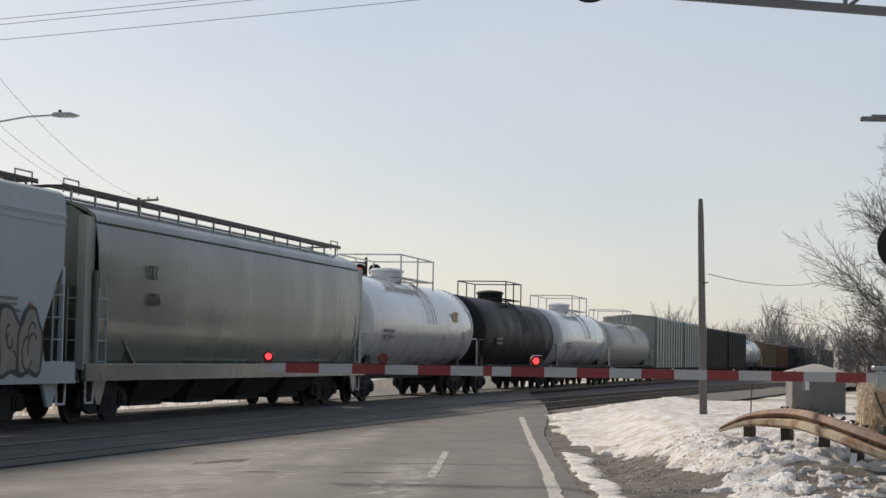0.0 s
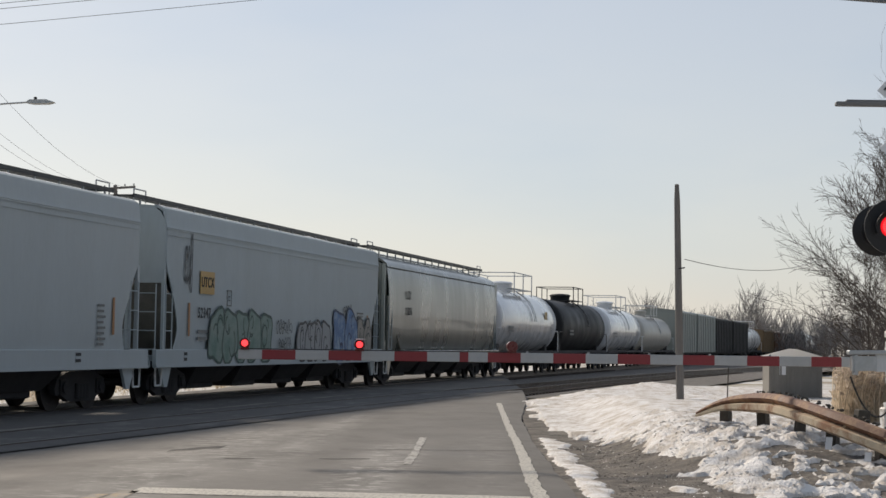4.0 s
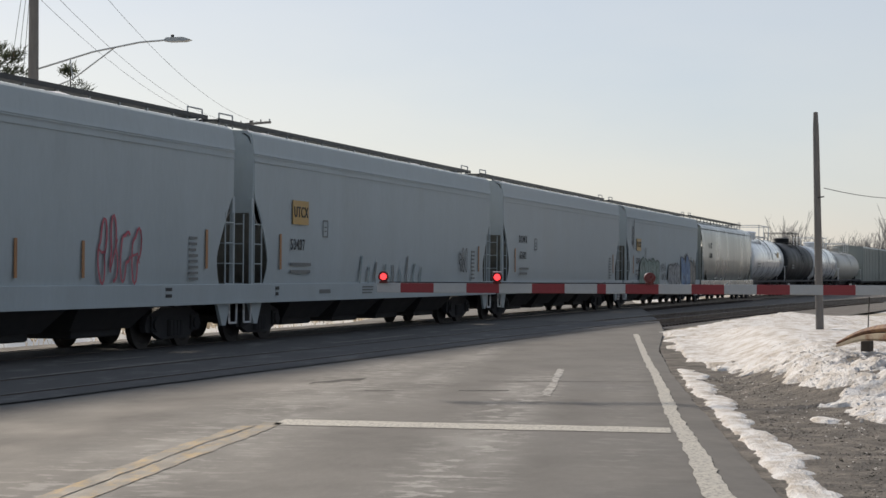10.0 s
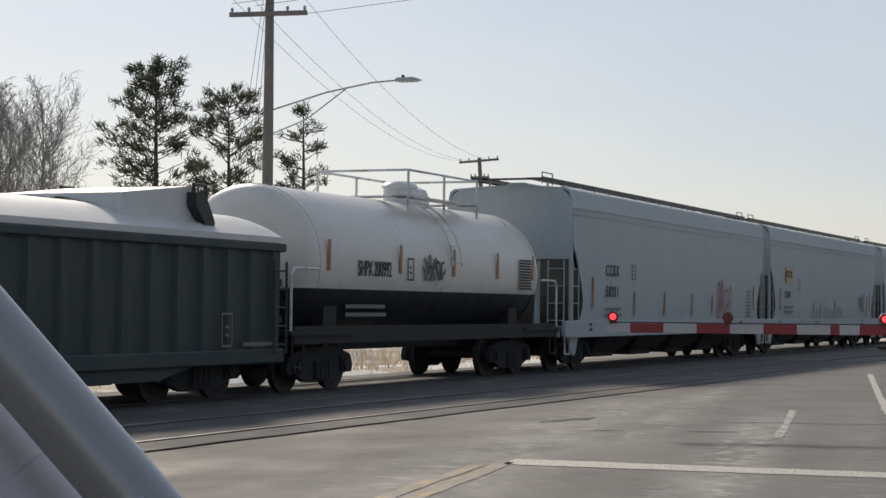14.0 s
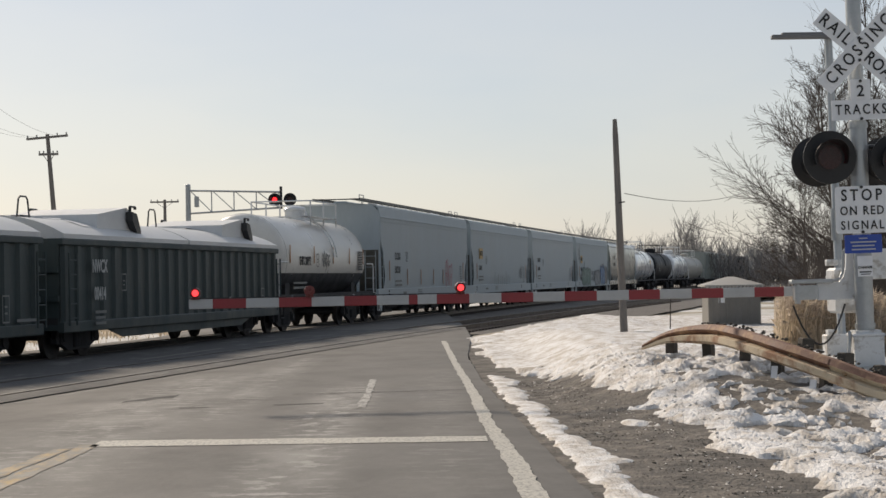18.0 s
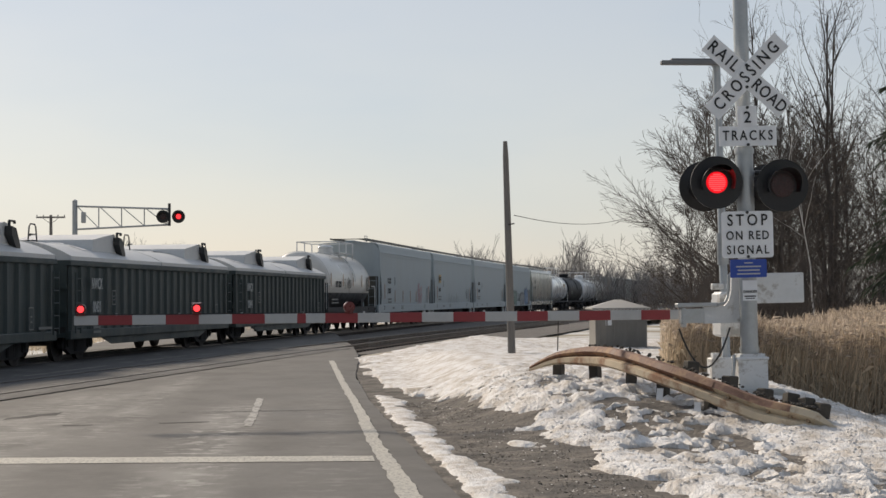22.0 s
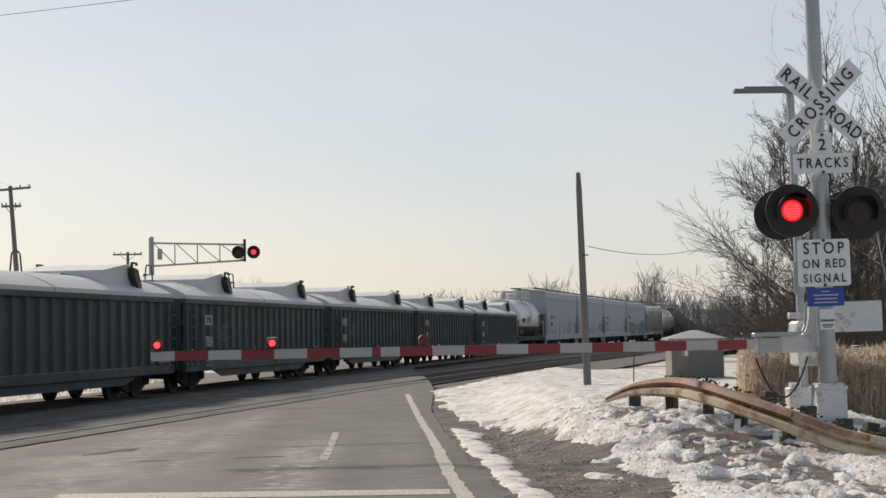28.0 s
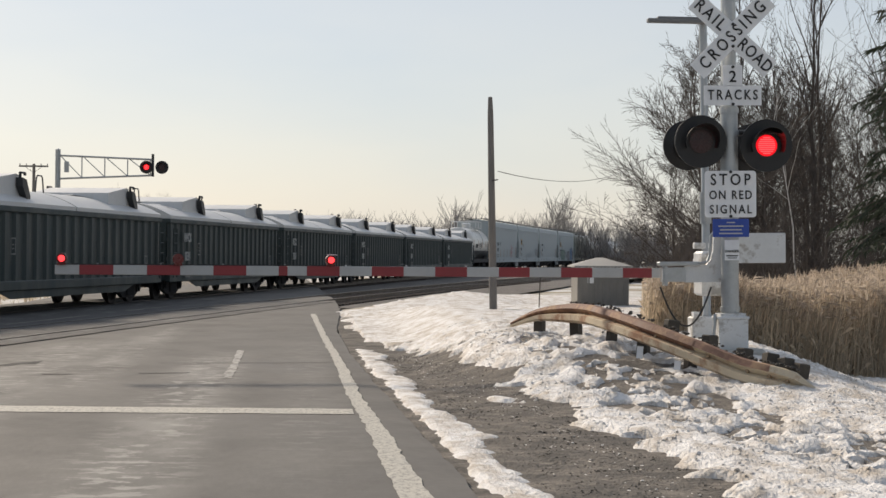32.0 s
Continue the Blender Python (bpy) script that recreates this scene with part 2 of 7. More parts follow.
MAT = {
    "asphalt": material("asphalt", (0.128, 0.123, 0.114), 0.85, vary=0.22, scale=0.6, fine=9, bump=0.25, spots=(0.098, 0.094, 0.088), spot_scale=1.1, spot_cover=0.42, spot_soft=0.10, stretch=(1.0, 0.6, 1)),
    "asphalt_dark": material("asphalt_dark", (0.068, 0.068, 0.068), 0.85, vary=0.35, scale=0.8, fine=60, bump=0.5, stretch=(1, 0.4, 1), spots=(0.13, 0.13, 0.125), spot_scale=1.4, spot_cover=0.12, spot_soft=0.06),
    "crack": material("crack", (0.03, 0.03, 0.03), 0.9, vary=0.3, fine=30),
    "white_line": material("white_line", (0.50, 0.48, 0.42), 0.7, vary=0.14, scale=4, fine=60, spots=(0.27, 0.255, 0.23), spot_scale=20, spot_cover=0.30, spot_soft=0.08, stretch=(1.5, 0.5, 1)),
    "faint_line": material("faint_line", (0.40, 0.39, 0.36), 0.75, vary=0.15, scale=4, fine=60, spots=(0.20, 0.19, 0.175), spot_scale=6, spot_cover=0.40, stretch=(1.5, 0.5, 1)),
    "yellow_line": material("yellow_line", (0.40, 0.27, 0.11), 0.75, vary=0.2, scale=4, fine=60, spots=(0.20, 0.185, 0.155), spot_scale=3.2, spot_cover=0.72, spot_soft=0.09, stretch=(1.5, 0.6, 1)),
    "gravel": material("gravel", (0.178, 0.158, 0.134), 0.95, vary=0.6, scale=9, fine=22, bump=1.0, spots=(0.085, 0.077, 0.067), spot_scale=1.8, spot_cover=0.46, spot_soft=0.08, dist=0.04, island=0.4),
    "snow": material("snow", (0.86, 0.85, 0.835), 0.75, vary=0.10, scale=1.3, fine=24, bump=1.0, spots=(0.52, 0.465, 0.40), spot_scale=3.0, spot_cover=0.40, spot_soft=0.10, dist=0.04, stretch=(1.2, 0.7, 1)),
    "snow_clean": material("snow_clean", (0.82, 0.83, 0.85), 0.7, vary=0.03, scale=0.8, fine=6, bump=0.4, dist=0.05),
    "field": material("field", (0.62, 0.61, 0.58), 0.9, vary=0.15, scale=0.05, fine=0.7, bump=0.4, spots=(0.30, 0.25, 0.17), spot_scale=0.12, spot_cover=0.45),
    "ballast": material("ballast", (0.14, 0.13, 0.12), 0.95, vary=0.4, scale=1.0, fine=22, bump=1.0, dist=0.04),
    "rail": material("rail", (0.10, 0.075, 0.06), 0.5, 0.6, vary=0.25, fine=20),
    "rail_top": material("rail_top", (0.10, 0.10, 0.10), 0.6, 0.5, vary=0.1, fine=50, bump=0.02),
    "tie": material("tie", (0.07, 0.055, 0.045), 0.9, vary=0.3, fine=20, bump=0.4, stretch=(1, 6, 1)),
    "hopper_grey": material("hopper_grey", (0.415, 0.468, 0.490), 0.55, vary=0.10, scale=0.9, fine=14, bump=0.04, stretch=(1, 1, 0.25), spec=0.10),
    "hopper_white": material("hopper_white", (0.445, 0.492, 0.510), 0.55, vary=0.08, scale=0.9, fine=14, bump=0.04, stretch=(1, 1, 0.25), spec=0.10),
    "hopper_silver": material("hopper_silver", (0.135, 0.148, 0.132), 0.30, 0.0, coat=0.35, vary=0.14, scale=0.7, fine=6, bump=0.06, stretch=(1, 1, 0.25)),
    "hopper_green": material("hopper_green", (0.30, 0.33, 0.31), 0.4, vary=0.1, scale=0.9, fine=14, bump=0.04, stretch=(1, 1, 0.25)),
    "end_brown": material("end_brown", (0.21, 0.20, 0.175), 0.8, vary=0.3, scale=1.5, fine=20, bump=0.1),
    "under": material("under", (0.032, 0.032, 0.035), 0.8, vary=0.3, scale=2, fine=20, bump=0.2),
    "wheel": material("wheel", (0.055, 0.05, 0.047), 0.7, 0.3, vary=0.3, scale=5, fine=30),
    "wheel_tread": material("wheel_tread", (0.45, 0.45, 0.45), 0.3, 1.0, vary=0.1, fine=30),
    "tank_white": material("tank_white", (0.62, 0.64, 0.65), 0.28, coat=0.6, vary=0.06, scale=1.0, fine=12, bump=0.03, stretch=(1, 1, 0.3)),
    "tank_silver": material("tank_silver", (0.66, 0.68, 0.70), 0.30, 0.0, coat=0.7, vary=0.03, scale=0.8, fine=12, bump=0.0, stretch=(1, 1, 0.6)),
    "tank_black": material("tank_black", (0.016, 0.018, 0.021), 0.55, vary=0.12, scale=0.6, fine=20, bump=0.0, spec=0.2),
    "tank_beige": material("tank_beige", (0.42, 0.41, 0.37), 0.4, vary=0.12, scale=1.2, fine=12, bump=0.03),
    "tank_two": two_tone("tank_two", (0.022, 0.024, 0.030), (0.66, 0.65, 0.61), -0.45, 0.36),
    "gon_green": material("gon_green", (0.034, 0.052, 0.054), 0.6, vary=0.25, scale=1.4, fine=16, bump=0.1, spots=(0.042, 0.056, 0.056), spot_scale=0.9, spot_cover=0.4, stretch=(1, 1, 0.3)),
    "cover": material("cover", (0.60, 0.61, 0.61), 0.5, vary=0.1, scale=1.4, fine=12, bump=0.08),
    "black_car": material("black_car", (0.03, 0.03, 0.03), 0.7, vary=0.3, scale=1.2, fine=10),
    "rust_car": material("rust_car", (0.16, 0.08, 0.045), 0.7, vary=0.3, scale=1.2, fine=10),
    "brown_car": material("brown_car", (0.19, 0.13, 0.07), 0.7, vary=0.25, scale=1.2, fine=10),
    "white_metal": material("white_metal", (0.68, 0.70, 0.71), 0.45, 0.1, vary=0.1, scale=3, fine=25, bump=0.06, spots=(0.42, 0.41, 0.39), spot_scale=3, spot_cover=0.25),
    "galv": material("galv", (0.42, 0.44, 0.45), 0.42, 0.7, vary=0.15, scale=6, fine=40, bump=0.04),
    "dull_galv": material("dull_galv", (0.20, 0.205, 0.21), 0.6, 0.3, vary=0.15, scale=6, fine=40, bump=0.04),
    "dark_steel": material("dark_steel", (0.05, 0.05, 0.05), 0.5, 0.4, vary=0.3, scale=5, fine=30),
    "black_paint": material("black_paint", (0.012, 0.012, 0.013), 0.45, vary=0.3, scale=6, fine=30),
    "sign_white": material("sign_white", (0.80, 0.82, 0.84), 0.45, vary=0.06, scale=5, fine=30, bump=0.02),
    "sign_black": material("sign_black", (0.015, 0.015, 0.017), 0.5, vary=0.2),
    "sign_blue": material("sign_blue", (0.025, 0.07, 0.36), 0.45, vary=0.1),
    "arm_white": material("arm_white", (0.46, 0.475, 0.48), 0.45, vary=0.08, scale=4, fine=30),
    "arm_red": material("arm_red", (0.27, 0.035, 0.042), 0.45, vary=0.12, scale=4, fine=30),
    # Colour of an unlit lens, for the added blades over the flashers.
    "unlit_red": material("unlit_red", (0.035, 0.007, 0.007), 0.3, vary=0.2, scale=20),
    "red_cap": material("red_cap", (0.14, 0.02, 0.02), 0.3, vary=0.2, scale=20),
    "red_led": glow("red_led", (1.0, 0.045, 0.05), 2.4),
    "whitish": material("whitish", (0.225, 0.214, 0.195), 0.85, vary=0.2, scale=2, fine=30, bump=0.4, spots=(0.138, 0.130, 0.118), spot_scale=1.3, spot_cover=0.62, spot_soft=0.10, stretch=(2.6, 0.5, 1)),
    "red_light": glow("red_light", (1.0, 0.012, 0.022), 0.85),
    "guard": material("guard", (0.54, 0.455, 0.33), 0.7, 0.0, vary=0.14, scale=2.5, fine=25, bump=0.12, spots=(0.30, 0.165, 0.095), spot_scale=2.2, spot_cover=0.34, spot_soft=0.07),
    "rust_paint": material("rust_paint", (0.21, 0.115, 0.08), 0.8, vary=0.3, scale=3, fine=25, bump=0.2, spots=(0.38, 0.25, 0.155), spot_scale=3.0, spot_cover=0.32, spot_soft=0.08),
    "rust": material("rust", (0.17, 0.085, 0.05), 0.85, vary=0.35, scale=6, fine=30, bump=0.3, spots=(0.30, 0.22, 0.14), spot_scale=5, spot_cover=0.35),
    "wood_dark": material("wood_dark", (0.075, 0.066, 0.055), 0.9, vary=0.35, scale=3, fine=25, bump=0.4),
    "pole_wood": material("pole_wood", (0.21, 0.195, 0.18), 0.9, vary=0.25, scale=3, fine=30, bump=0.4, stretch=(4, 4, 0.5)),
    "concrete": material("concrete", (0.42, 0.42, 0.40), 0.85, vary=0.15, scale=3, fine=25, bump=0.2),
    "bark": material("bark", (0.098, 0.082, 0.070), 0.95, vary=0.3, scale=4, fine=20, bump=0.4),
    "twig": material("twig", (0.104, 0.087, 0.075), 0.95, vary=0.25, scale=2, fine=20, bump=0),
    # Paler copy of the twig colour, with the haze of distance painted in.
    "twig_hazed": material("twig_hazed", (0.27, 0.255, 0.245), 0.95, vary=0.2, scale=0.2, fine=2, bump=0),
    "birch": material("birch", (0.55, 0.53, 0.50), 0.9, vary=0.2, scale=4, fine=10, bump=0.1),
    "needles": material("needles", (0.100, 0.116, 0.078), 0.8, vary=0.4, scale=1.5, fine=20, bump=0, random=0.1),
    "spruce": material("spruce", (0.040, 0.052, 0.034), 0.75, vary=0.35, scale=1.2, fine=15, bump=0),
    "needles_brown": material("needles_brown", (0.11, 0.08, 0.035), 0.85, vary=0.3, scale=1.5, fine=20, bump=0),
    "reed": material("reed", (0.53, 0.445, 0.335), 0.9, vary=0.2, scale=0.7, fine=8, bump=0, island=0.45),
    "plume": material("plume", (0.48, 0.405, 0.33), 0.95, vary=0.2, scale=1.5, fine=8, bump=0, island=0.35),
    "roof_metal": material("roof_metal", (0.40, 0.39, 0.365), 0.6, 0.2, vary=0.1, fine=20),
    "case_grey": material("case_grey", (0.24, 0.23, 0.21), 0.7, 0.1, vary=0.2, scale=2.5, fine=15, stretch=(1, 1, 0.3)),
    "wire": material("wire", (0.03, 0.03, 0.03), 0.6, vary=0.2, bump=0),
    "orange": material("orange", (0.40, 0.20, 0.085), 0.6, vary=0.2, fine=20),
    "yellow_plate": material("yellow_plate", (0.46, 0.30, 0.10), 0.5, vary=0.1),
    "mark_dark": material("mark_dark", (0.03, 0.033, 0.036), 0.6, vary=0.2),
    "mark_grey": material("mark_grey", (0.17, 0.18, 0.18), 0.6, vary=0.2),
    "mark_white": material("mark_white", (0.45, 0.47, 0.47), 0.6, vary=0.15),
    "spray_green": material("spray_green", (0.07, 0.19, 0.15), 0.6, vary=0.3, scale=3),
    "spray_blue": material("spray_blue", (0.07, 0.16, 0.34), 0.6, vary=0.3, scale=3, spots=(0.26, 0.36, 0.46), spot_scale=2.2, spot_cover=0.3, spot_soft=0.08),
    "spray_teal": material("spray_teal", (0.20, 0.27, 0.29), 0.6, vary=0.25, scale=3),
    "spray_moss": material("spray_moss", (0.215, 0.29, 0.265), 0.6, vary=0.22, scale=2, spots=(0.13, 0.22, 0.19), spot_scale=1.5, spot_cover=0.4, spot_soft=0.1),
    "spray_deep": material("spray_deep", (0.045, 0.085, 0.075), 0.6, vary=0.3, scale=3),
    "spray_pale": material("spray_pale", (0.29, 0.31, 0.33), 0.6, vary=0.15, scale=3),
    "spray_navy": material("spray_navy", (0.03, 0.05, 0.11), 0.6, vary=0.3, scale=3),
    "spray_ochre": material("spray_ochre", (0.25, 0.24, 0.215), 0.6, vary=0.3, scale=3),
    "spray_red": material("spray_red", (0.42, 0.10, 0.13), 0.6, vary=0.2, scale=3),
    "spray_black": material("spray_black", (0.05, 0.055, 0.06), 0.6, vary=0.2, scale=3),
    "vehicle": material("vehicle", (0.30, 0.31, 0.33), 0.3, 0.5, vary=0.05, bump=0.0),
    "vehicle_pale": material("vehicle_pale", (0.42, 0.42, 0.46), 0.4, 0.1, vary=0.05, bump=0.0),
}



def wear_paths(m, bands):
    """Pale, pocked wear in wheel paths: bands of (middle x, half width, from y, to y, strength), broken up by cross-wise scratches and blots."""
    n, l = m.node_tree.nodes, m.node_tree.links
    bsdf = n["Principled BSDF"]
    col = bsdf.inputs["Base Color"].links[0].from_socket
    co = n.new("ShaderNodeTexCoord")
    sep = n.new("ShaderNodeSeparateXYZ")
    l.new(co.outputs["Object"], sep.inputs[0])

    def calc(op, a, b):
        t = n.new("ShaderNodeMath")
        t.operation = op
        for sock, v in ((t.inputs[0], a), (t.inputs[1], b)):
            if isinstance(v, (int, float)):
                sock.default_value = v
            else:
                l.new(v, sock)
        return t.outputs[0]

    def ease(src, a, b):
        r = n.new("ShaderNodeMapRange")
        r.interpolation_type = "SMOOTHSTEP"
        r.inputs["From Min"].default_value, r.inputs["From Max"].default_value = a, b
        l.new(src, r.inputs["Value"])
        return r.outputs[0]

    def grain(scale, stretch, lo, hi):
        mp = n.new("ShaderNodeMapping")
        mp.inputs["Scale"].default_value = stretch
        t = n.new("ShaderNodeTexNoise")
        t.inputs["Scale"].default_value, t.inputs["Detail"].default_value, t.inputs["Roughness"].default_value = scale, 6.0, 0.65
        l.new(co.outputs["Object"], mp.inputs[0])
        l.new(mp.outputs[0], t.inputs["Vector"])
        return ease(t.outputs[0], lo, hi)

    total = None
    for x, w, y0, y1, k in bands:
        d = calc("ABSOLUTE", calc("SUBTRACT", sep.outputs["X"], x), 0.0)
        f = calc("MULTIPLY", calc("SUBTRACT", 1.0, ease(d, 0.0, w)), k)
        f = calc("MULTIPLY", f, ease(sep.outputs["Y"], y0 - 2.0, y0 + 2.0))
        f = calc("MULTIPLY", f, calc("SUBTRACT", 1.0, ease(sep.outputs["Y"], y1 - 2.0, y1 + 2.0)))
        total = f if total is None else calc("MAXIMUM", total, f)
    pocks = calc("MULTIPLY", grain(3.0, (1.1, 1.5, 1), 0.50, 0.60), 1.0)
    blots = calc("MULTIPLY", grain(0.9, (1, 0.4, 1), 0.40, 0.62), 0.6)
    fac = calc("MULTIPLY", total, calc("ADD", calc("MAXIMUM", pocks, blots), 0.12))
    x = n.new("ShaderNodeMix")
    x.data_type = "RGBA"
    l.new(fac, x.inputs[0])
    l.new(col, x.inputs[6])
    x.inputs[7].default_value = (0.36, 0.35, 0.325, 1)
    l.new(x.outputs[2], bsdf.inputs["Base Color"])


wear_paths(MAT["asphalt"], ((-1.2, 0.65, 9, 26, 0.85), (-3.5, 1.3, 6, 30, 0.62), (-2.6, 0.6, 20, 36, 0.55), (0.05, 0.6, 12, 30, 0.22)))


def let_through(m, share):
    """Thin leaves let light through: a share of the surface is translucent in the same colour."""
    n, l = m.node_tree.nodes, m.node_tree.links
    bsdf, out = n["Principled BSDF"], n["Material Output"]
    tr = n.new("ShaderNodeBsdfTranslucent")
    l.new(bsdf.inputs["Base Color"].links[0].from_socket, tr.inputs["Color"])
    mx = n.new("ShaderNodeMixShader")
    mx.inputs[0].default_value = share
    l.new(bsdf.outputs[0], mx.inputs[1])
    l.new(tr.outputs[0], mx.inputs[2])
    l.new(mx.outputs[0], out.inputs["Surface"])


for key, share in (("needles", 0.45), ("spruce", 0.25), ("needles_brown", 0.45), ("reed", 0.45), ("plume", 0.5)):
    let_through(MAT[key], share)

# ---------------------------------------------------------------- mesh tools


class G:
    """Collects vertices and faces of one mesh."""

    def __init__(self):
        self.v, self.f = [], []

    def add(self, verts, faces, m=None):
        k = len(self.v)
        self.v += [tuple(m @ Vector(p)) for p in verts] if m else [tuple(p) for p in verts]
        self.f += [tuple(i + k for i in q) for q in faces]
        return self

    def box(self, x0, x1, y0, y1, z0, z1, m=None, ch=0.0):
        if ch:
            a = []
            for z, c in ((z0, ch), (z0 + ch, 0), (z1 - ch, 0), (z1, ch)):
                a += [(x0 + c, y0 + c, z), (x1 - c, y0 + c, z), (x1 - c, y1 - c, z), (x0 + c, y1 - c, z)]
            q = [(3, 2, 1, 0), (12, 13, 14, 15)]
            for j in range(3):
                for i in range(4):
                    q.append((4 * j + i, 4 * j + (i + 1) % 4, 4 * j + 4 + (i + 1) % 4, 4 * j + 4 + i))
            return self.add(a, q, m)
        return self.add([(x0, y0, z0), (x1, y0, z0), (x1, y1, z0), (x0, y1, z0), (x0, y0, z1), (x1, y0, z1), (x1, y1, z1), (x0, y1, z1)],
                        [(3, 2, 1, 0), (4, 5, 6, 7), (0, 1, 5, 4), (1, 2, 6, 5), (2, 3, 7, 6), (3, 0, 4, 7)], m)

    def tube(self, p0, p1, r0, r1=None, seg=8, cap=True):
        p0, p1 = Vector(p0), Vector(p1)
        r1 = r0 if r1 is None else r1
        d = (p1 - p0)
        if d.length < 1e-6:
            return self
        d.normalize()
        a = d.orthogonal().normalized()
        b = d.cross(a)
        ring = [(math.cos(2 * math.pi * i / seg), math.sin(2 * math.pi * i / seg)) for i in range(seg)]
        vs = [p0 + (a * c + b * s) * r0 for c, s in ring] + [p1 + (a * c + b * s) * r1 for c, s in ring]
        fs = [(i, (i + 1) % seg, seg + (i + 1) % seg, seg + i) for i in range(seg)]
        if cap:
            fs += [tuple(range(seg - 1, -1, -1)), tuple(range(seg, 2 * seg))]
        return self.add(vs, fs)

    def path(self, pts, r, seg=6):
        for a, b in zip(pts, pts[1:]):
            self.tube(a, b, r, seg=seg)
        return self

    def extrude(self, prof, a, b, axis="x", cap=True, closed=True):
        """A profile of (p, q) pairs drawn along an axis: x takes (y, z), y takes (x, z), z takes (x, y)."""
        def at(p, q, t):
            return {"x": (t, p, q), "y": (p, t, q), "z": (p, q, t)}[axis]
        k = len(prof)
        vs = [at(p, q, a) for p, q in prof] + [at(p, q, b) for p, q in prof]
        fs = [(i, (i + 1) % k, k + (i + 1) % k, k + i) for i in range(k if closed else k - 1)]
        if cap:
            fs += [tuple(range(k - 1, -1, -1)), tuple(range(k, 2 * k))]
        return self.add(vs, fs)

    def lathe(self, prof, seg=32, m=None, axis="x"):
        """(along, radius) pairs turned round the axis."""
        k = len(prof)
        vs = []
        for t, r in prof:
            for i in range(seg):
                c, s = math.cos(2 * math.pi * i / seg) * r, math.sin(2 * math.pi * i / seg) * r
                vs.append({"x": (t, c, s), "y": (c, t, s), "z": (c, s, t)}[axis])
        fs = [(j * seg + i, j * seg + (i + 1) % seg, (j + 1) * seg + (i + 1) % seg, (j + 1) * seg + i) for j in range(k - 1) for i in range(seg)]
        fs += [tuple(range(seg - 1, -1, -1)), tuple(range((k - 1) * seg, k * seg))]
        return self.add(vs, fs, m)

    def mesh(self, name, mat, smooth=True):
        me = bpy.data.meshes.new(name)
        me.from_pydata(self.v, [], self.f)
        b = bmesh.new()
        b.from_mesh(me)
        if len(b.faces) < 60000:
            bmesh.ops.recalc_face_normals(b, faces=b.faces)
        b.to_mesh(me)
        b.free()
        if smooth:
            me.polygons.foreach_set("use_smooth", [True] * len(me.polygons))
            me.set_sharp_from_angle(angle=radians(38))
        me.materials.append(mat)
        return me


def part(name, g, mat, parent, label="", m=None, smooth=True):
    """One mesh object under a thing or a part."""
    me = g if isinstance(g, bpy.types.Mesh) else g.mesh(name, MAT[mat] if isinstance(mat, str) else mat, smooth)
    ob = new(name, me)
    ob.parent = parent
    if m is not None:
        ob.matrix_basis = m
    if label:
        tagged(ob, label)
    return ob


def thing(name, label, category, m=None, group="", kind=""):
    ob = new(name)
    ob.empty_display_size = 0.3
    if m is not None:
        ob.matrix_basis = m
    return tagged(ob, label, category, group, kind)


def single(name, g, mat, label, category, m=None, group="", kind="", smooth=True):
    ob = part(name, g, mat, None, "", m, smooth)
    return tagged(ob, label, category, group, kind)


def letters(text, size, depth=0.004, spacing=1.0):
    """Raised letters in the built-in font, standing in the local x-z plane and facing -y, centred; returns a G."""
    cu = bpy.data.curves.new("lettering", "FONT")
    cu.body, cu.size, cu.extrude, cu.align_x, cu.align_y, cu.space_character = text, size, depth, "CENTER", "CENTER", spacing
    cu.resolution_u = 3
    cu.offset = 0.010 * size
    ob = bpy.data.objects.new("lettering", cu)
    scene.collection.objects.link(ob)
    bpy.context.view_layer.update()
    me = bpy.data.meshes.new_from_object(ob.evaluated_get(bpy.context.evaluated_depsgraph_get()))
    g = G()
    g.add([(v.co.x, -v.co.z, v.co.y) for v in me.vertices], [tuple(p.vertices) for p in me.polygons])
    bpy.data.objects.remove(ob)
    bpy.data.meshes.remove(me)
    bpy.data.curves.remove(cu)
    return g


def lettering(name, text, size, mat, parent, m, stretch=1.0, spacing=1.0):
    g = letters(text, size, spacing=spacing)
    g.v = [(x * stretch, y, z) for x, y, z in g.v]
    return part(name, g, mat, parent, m=m, smooth=False)


# ---------------------------------------------------------------- the plan
# The track runs straight at TRACK_AZ from +y towards +x and bends gently to the right beyond s = 20.
TRACK_AZ = radians(10.55)
TU = Vector((math.sin(TRACK_AZ), math.cos(TRACK_AZ), 0))
TN = Vector((-math.cos(TRACK_AZ), math.sin(TRACK_AZ), 0))
T0 = Vector((-9.22, 36.59, 0))
BEND = 0.00036
RAIL_Z = -0.05


def track(s, lat=0.0, z=0.0):
    """A point at s metres along the track, lat metres to its right (the road's side), and the heading in radians."""
    q = max(s - 20.0, 0.0)
    a = TRACK_AZ + BEND * q
    nrm = Vector((-math.cos(a), math.sin(a), 0))
    p = T0 + TU * s - TN * (BEND * q * q / 2) - nrm * lat
    return Vector((p.x, p.y, z)), a


def near_lat(s):
    """How far the middle of the second track lies to the right of the first."""
    return 4.45 + 0.02 * s + 0.0003 * s * s if s > -33 else 4.117


def smooth01(a, b, x):
    t = min(1, max(0, (x - a) / (b - a)))
    return t * t * (3 - 2 * t)


